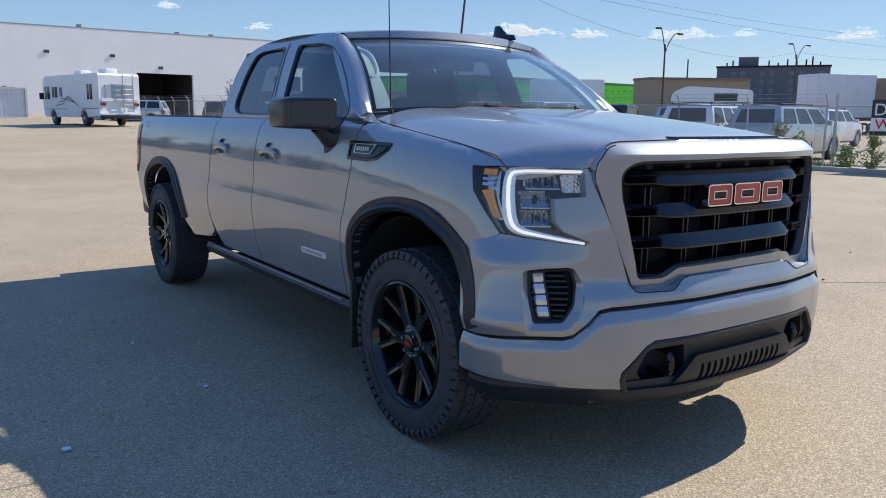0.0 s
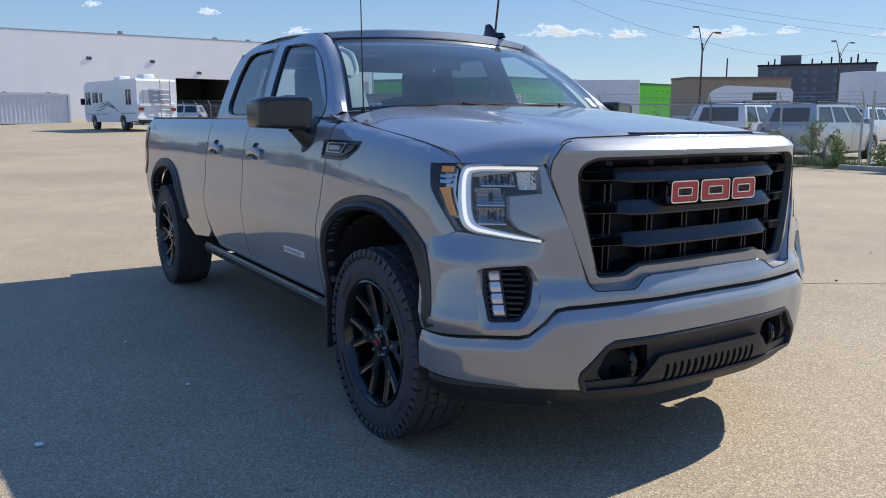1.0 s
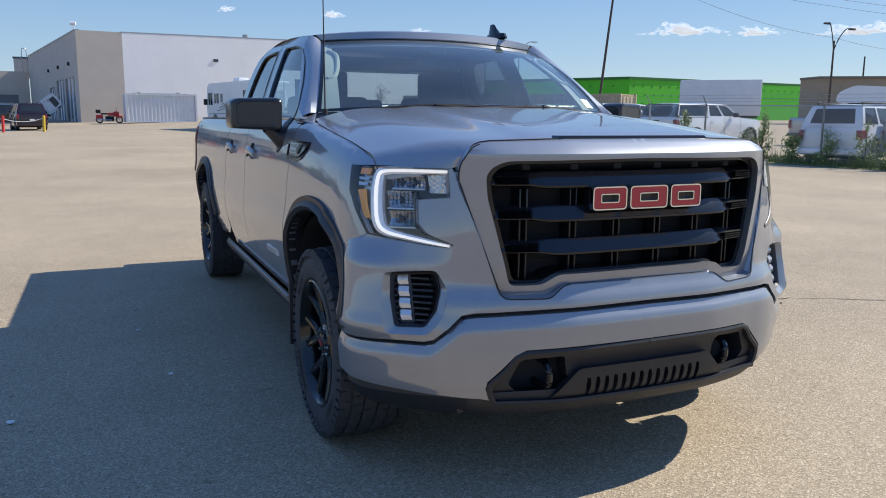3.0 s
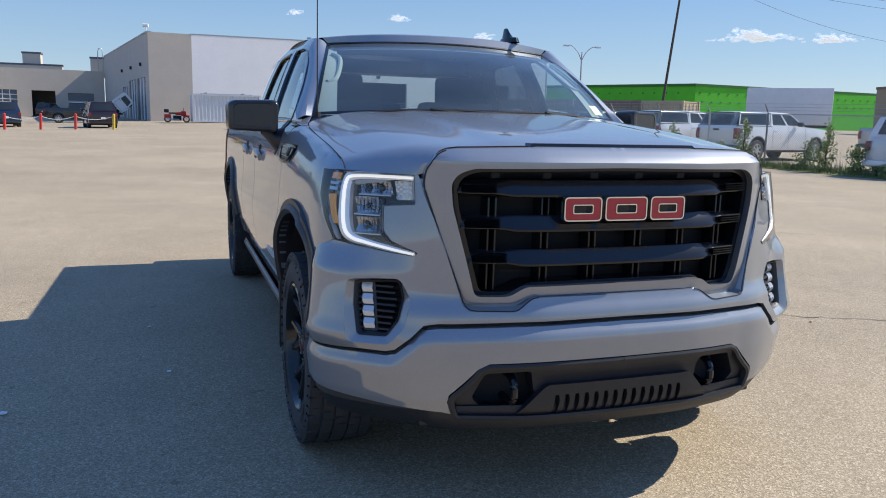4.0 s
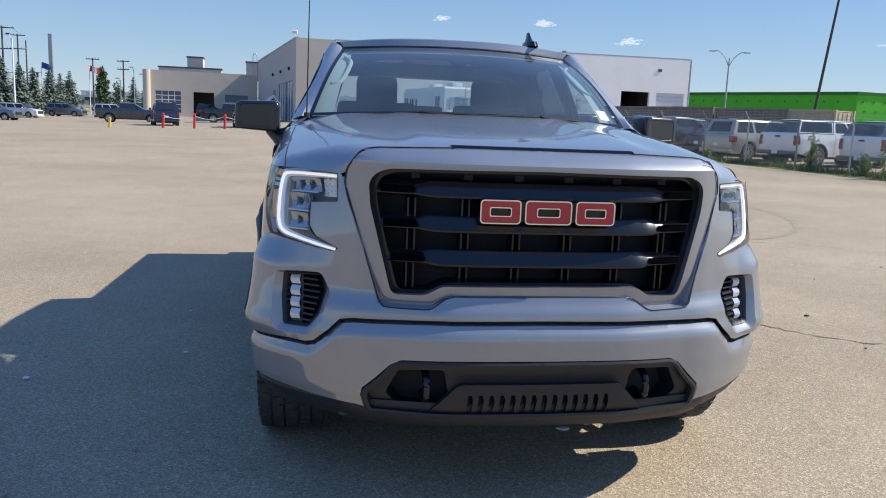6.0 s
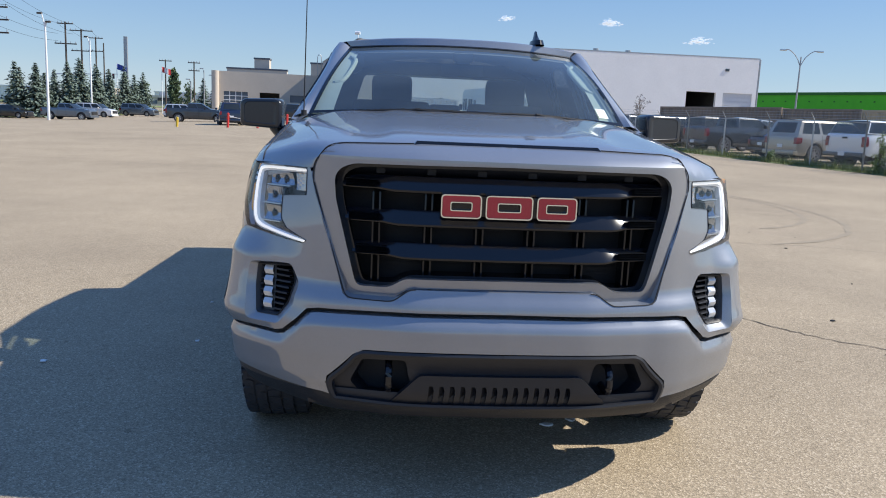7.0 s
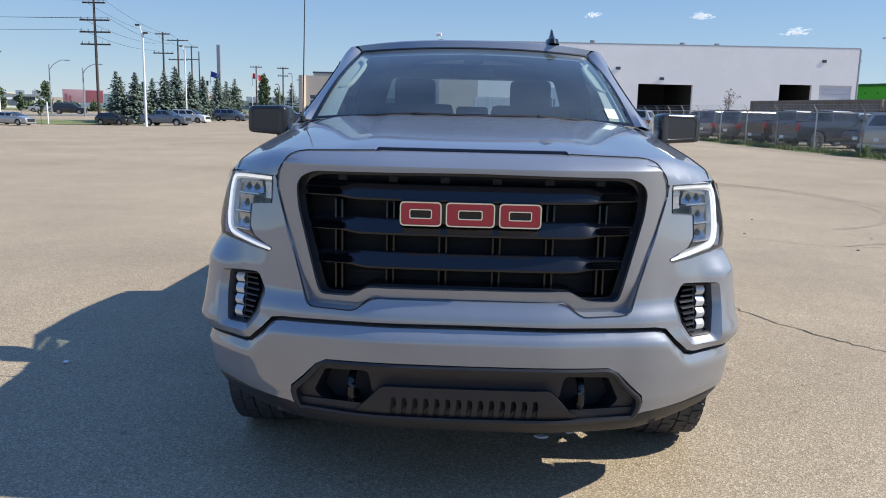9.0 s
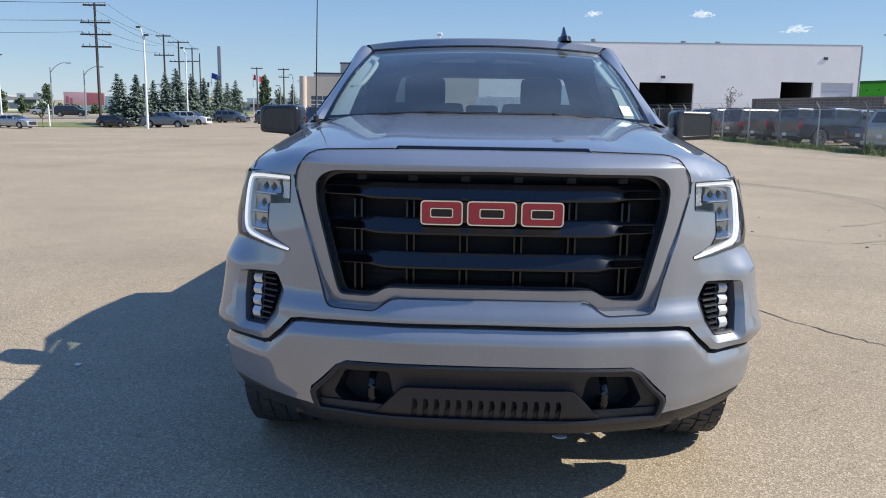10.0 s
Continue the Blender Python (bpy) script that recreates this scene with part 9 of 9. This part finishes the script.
strip_ground("field", "dry green field beyond the road", [(-300, 150), (-170, 160), (-110, 178), (-84, 215), (-80, 300)], 26.0, "grass", 0.07)


# ---- far roadside ----
def far_store(x, y, w, d, h, key, turn, label):
    t = thing("far_store", label, "building", (x, y, gz(x, y)), turn, "stores along the far road")
    part("wall", boxes((0, w, 0, d, -0.5, h)), M[key], t, "", 0)
    part("parapet", boxes((-0.15, w + 0.15, -0.15, d + 0.15, h, h + 0.5)), M["metal_grey"], t, "", 0)
    n = int(w / 3.2)
    for k in range(n):
        part("window", boxes((0.8 + 3.2 * k, 2.9 + 3.2 * k, -0.06, 0.05, 0.6, min(h - 0.8, 2.9))), M["far_glass"], t, "", 0)
    part("sign_band", boxes((w * 0.25, w * 0.75, -0.2, 0.0, h - 0.9, h - 0.1)), M["signdark"], t, "", 0)
    for k in range(2):
        part("roof_unit", boxes((w * (0.25 + 0.4 * k), w * (0.25 + 0.4 * k) + 1.8, d * 0.4, d * 0.4 + 1.6, h + 0.2, h + 1.5), bevel=0.05), M["metal_grey"], t)
    return t


far_store(-111.1, 180.5, 9, 9, 2.8, "white_box", 24, "low white store along the far road")
far_store(-119.9, 174.9, 11, 9, 2.2, "stucco_grey", 24, "grey flat-roofed store along the far road")
far_store(-94.1, 200.8, 12, 10, 2.2, "white_box", 18, "white warehouse front along the far road")
far_store(-65.6, 216.9, 12, 10, 2.4, "stucco_grey", 10, "grey warehouse front beyond the yard")
put("suv", "black", "black SUV far off on the road", -71.2, 128.5, -72, "cars on the far road")
put("sedan", "silver", "silver sedan far off on the road", -81.9, 139.7, -70, "cars on the far road")
sig = thing("traffic_signal", "grey traffic signal mast with a long arm", "traffic signal", (-66.0, 158.0, gz(-66, 158)))
part("mast", rods(((0, 0, -0.3), (0, 0, 6.6), 0.16, 0.12), seg=10), M["metal_grey"], sig)
part("arm", rods(((0, 0, 6.2), (12.5, 0, 6.7), 0.10, 0.06), seg=8), M["metal_grey"], sig)
for x in (6.0, 11.6):
    hd = part("signal_head", boxes((x - 0.2, x + 0.2, -0.15, 0.15, 5.75, 6.75), bevel=0.04), M["signdark"], sig)
    part("lamp", rods(((x, -0.18, 6.5), (x, -0.14, 6.5), 0.11), seg=10), M["taillamp"], hd)
for i, (x, y, h_, r_) in enumerate(((-80, 128, 4.2, 1.1), (-73, 122, 3.6, 0.9), (-84, 150, 5.4, 1.8), (-98, 142, 5.0, 1.7), (-62, 170, 5.6, 1.9), (-57, 186, 6.2, 2.2), (-48, 192, 6.0, 2.2), (-106, 160, 5.2, 1.9))):
    leafy("roadside_tree", "small leafy tree along the far road", x, y, h_, r_, 0.25, "poplar", 500 + i, 700, 0.24, "trees along the far road")
for x, y, top in ((-36.5, 146.0, 6.2), (-35.0, 158.0, 7.4), (-38.6, 166.0, 9.0), (-31.5, 172.0, 8.6), (-29.5, 150.0, 5.6)):
    street_lamp(x, y, top + gz(x, y), ((-0.5, 0, 0.1),), "metal_grey", "slim grey lamp post across the yard")
post_ = thing("marker_post", "short pale wooden post on the grass", "post", (-51.3, 90.3, gz(-51.3, 90.3)))
part("shaft", rods(((0, 0, -0.3), (-0.05, 0, 2.7), 0.10, 0.09), seg=10), M["sticker"], post_)

# litter and pale spots on the asphalt
for x, y, a, b in ((0.36, -0.26, 0.030, 0.012), (0.49, -0.19, 0.022, 0.018)):
    q = [Vector((x + a * math.cos(t) * (1 + 0.3 * math.sin(3 * t)), y + b * math.sin(t) * 1.3, 0.006)) for t in np.linspace(0, 2 * math.pi, 10)[:-1]]
    bm = bmesh.new()
    f = bm.faces.new([bm.verts.new(p) for p in q])
    r = bmesh.ops.extrude_face_region(bm, geom=[f])
    bmesh.ops.translate(bm, vec=(0, 0, 0.008), verts=[v for v in r["geom"] if isinstance(v, bmesh.types.BMVert)])
    bmesh.ops.recalc_face_normals(bm, faces=bm.faces[:])
    tagged(link("paper_scrap", bm, M["flag_white"], 0), "small white scrap of litter on the asphalt", "litter", "litter on the asphalt")
spot_rnd = random.Random(9)
for k, (x, y) in enumerate([(-1.68, 2.02), (-1.55, 1.02), (-2.28, 0.58)] + [(spot_rnd.uniform(1.6, 7), spot_rnd.uniform(0, 9)) for _ in range(16)]):
    bm = bmesh.new()
    r = spot_rnd.uniform(0.008, 0.02)
    bm.faces.new([bm.verts.new((x + r * spot_rnd.uniform(0.6, 1.2) * math.cos(t), y + r * spot_rnd.uniform(0.6, 1.2) * math.sin(t), gz(x, y) + 0.004)) for t in np.linspace(0, 6.28, 10)[:-1]])
    rr_ = bmesh.ops.extrude_face_region(bm, geom=bm.faces[:])
    bmesh.ops.translate(bm, vec=(0, 0, 0.006), verts=[v for v in rr_["geom"] if isinstance(v, bmesh.types.BMVert)])
    bmesh.ops.recalc_face_normals(bm, faces=bm.faces[:])
    tagged(link("loose_stone", bm, M["container_white"] if k < 3 else M["dark"], 0), "tiny pale loose stone on the asphalt" if k < 3 else "tiny dark loose stone on the asphalt", "stone", "loose stones")

# ---- clouds low over the horizon ----
def cloud(az, el, width, height, seed):
    """A heap of many small puffs, two kilometres off."""
    rnd = random.Random(seed)
    D = 2200.0
    c = Vector((D * math.sin(radians(az)), D * math.cos(radians(az)), D * math.tan(radians(el))))
    rt = Vector((math.cos(radians(az)), -math.sin(radians(az)), 0))
    W, H = D * radians(width) / 2, D * radians(height)
    ball = bmesh.new()
    bmesh.ops.create_icosphere(ball, subdivisions=2, radius=1.0)
    bv = [v.co.copy() for v in ball.verts]
    bf = [[v.index for v in f.verts] for f in ball.faces]
    ball.free()
    verts, faces = [], []
    n = int(40 + width * 34)
    for k in range(n):
        u = max(-1.0, min(1.0, rnd.gauss(0, 0.45)))
        top = (1 - u * u) * (0.55 + 0.3 * math.sin(5 * u + seed) + 0.2 * math.sin(13 * u + 2 * seed))
        z = rnd.random() ** 1.2 * max(0.05, top)
        r = H * rnd.uniform(0.05, 0.19) * (1 - 0.5 * abs(u))
        p = c + rt * (u * W) + Vector((0, 0, z * H)) + Vector((rnd.gauss(0, 8), rnd.gauss(0, 14), 0))
        sx, sz = rnd.uniform(1.3, 2.6), rnd.uniform(0.5, 0.9)
        s = len(verts)
        for q in bv:
            w = p + Vector((q.x * sx, q.y * sx, q.z * sz)) * r
            verts.append(w + Vector((0, 0, 2.0)) * noise.noise(w * 0.05) + Vector((3, 3, 0)) * noise.noise(w * 0.07))
        faces += [[s + i for i in f] for f in bf]
    me = bpy.data.meshes.new("cloud")
    me.from_pydata(verts, [], faces)
    me.materials.append(M["cloud"])
    ob = tagged(new("cloud", me), "small white fair-weather cloud", "cloud", "fair-weather clouds", "structure")


cloud(40.1, 5.87, 5.2, 0.96, 3)
cloud(44.8, 5.7, 2.5, 0.76, 4)
cloud(51.1, 5.54, 4.7, 0.93, 5)
cloud(55.3, 5.59, 1.2, 0.51, 6)
cloud(61.9, 5.24, 3.5, 0.69, 7)
cloud(21.7, 5.95, 1.3, 0.55, 8)
cloud(15.7, 7.11, 1.5, 0.55, 9)
cloud(8.4, 7.25, 0.9, 0.41, 10)
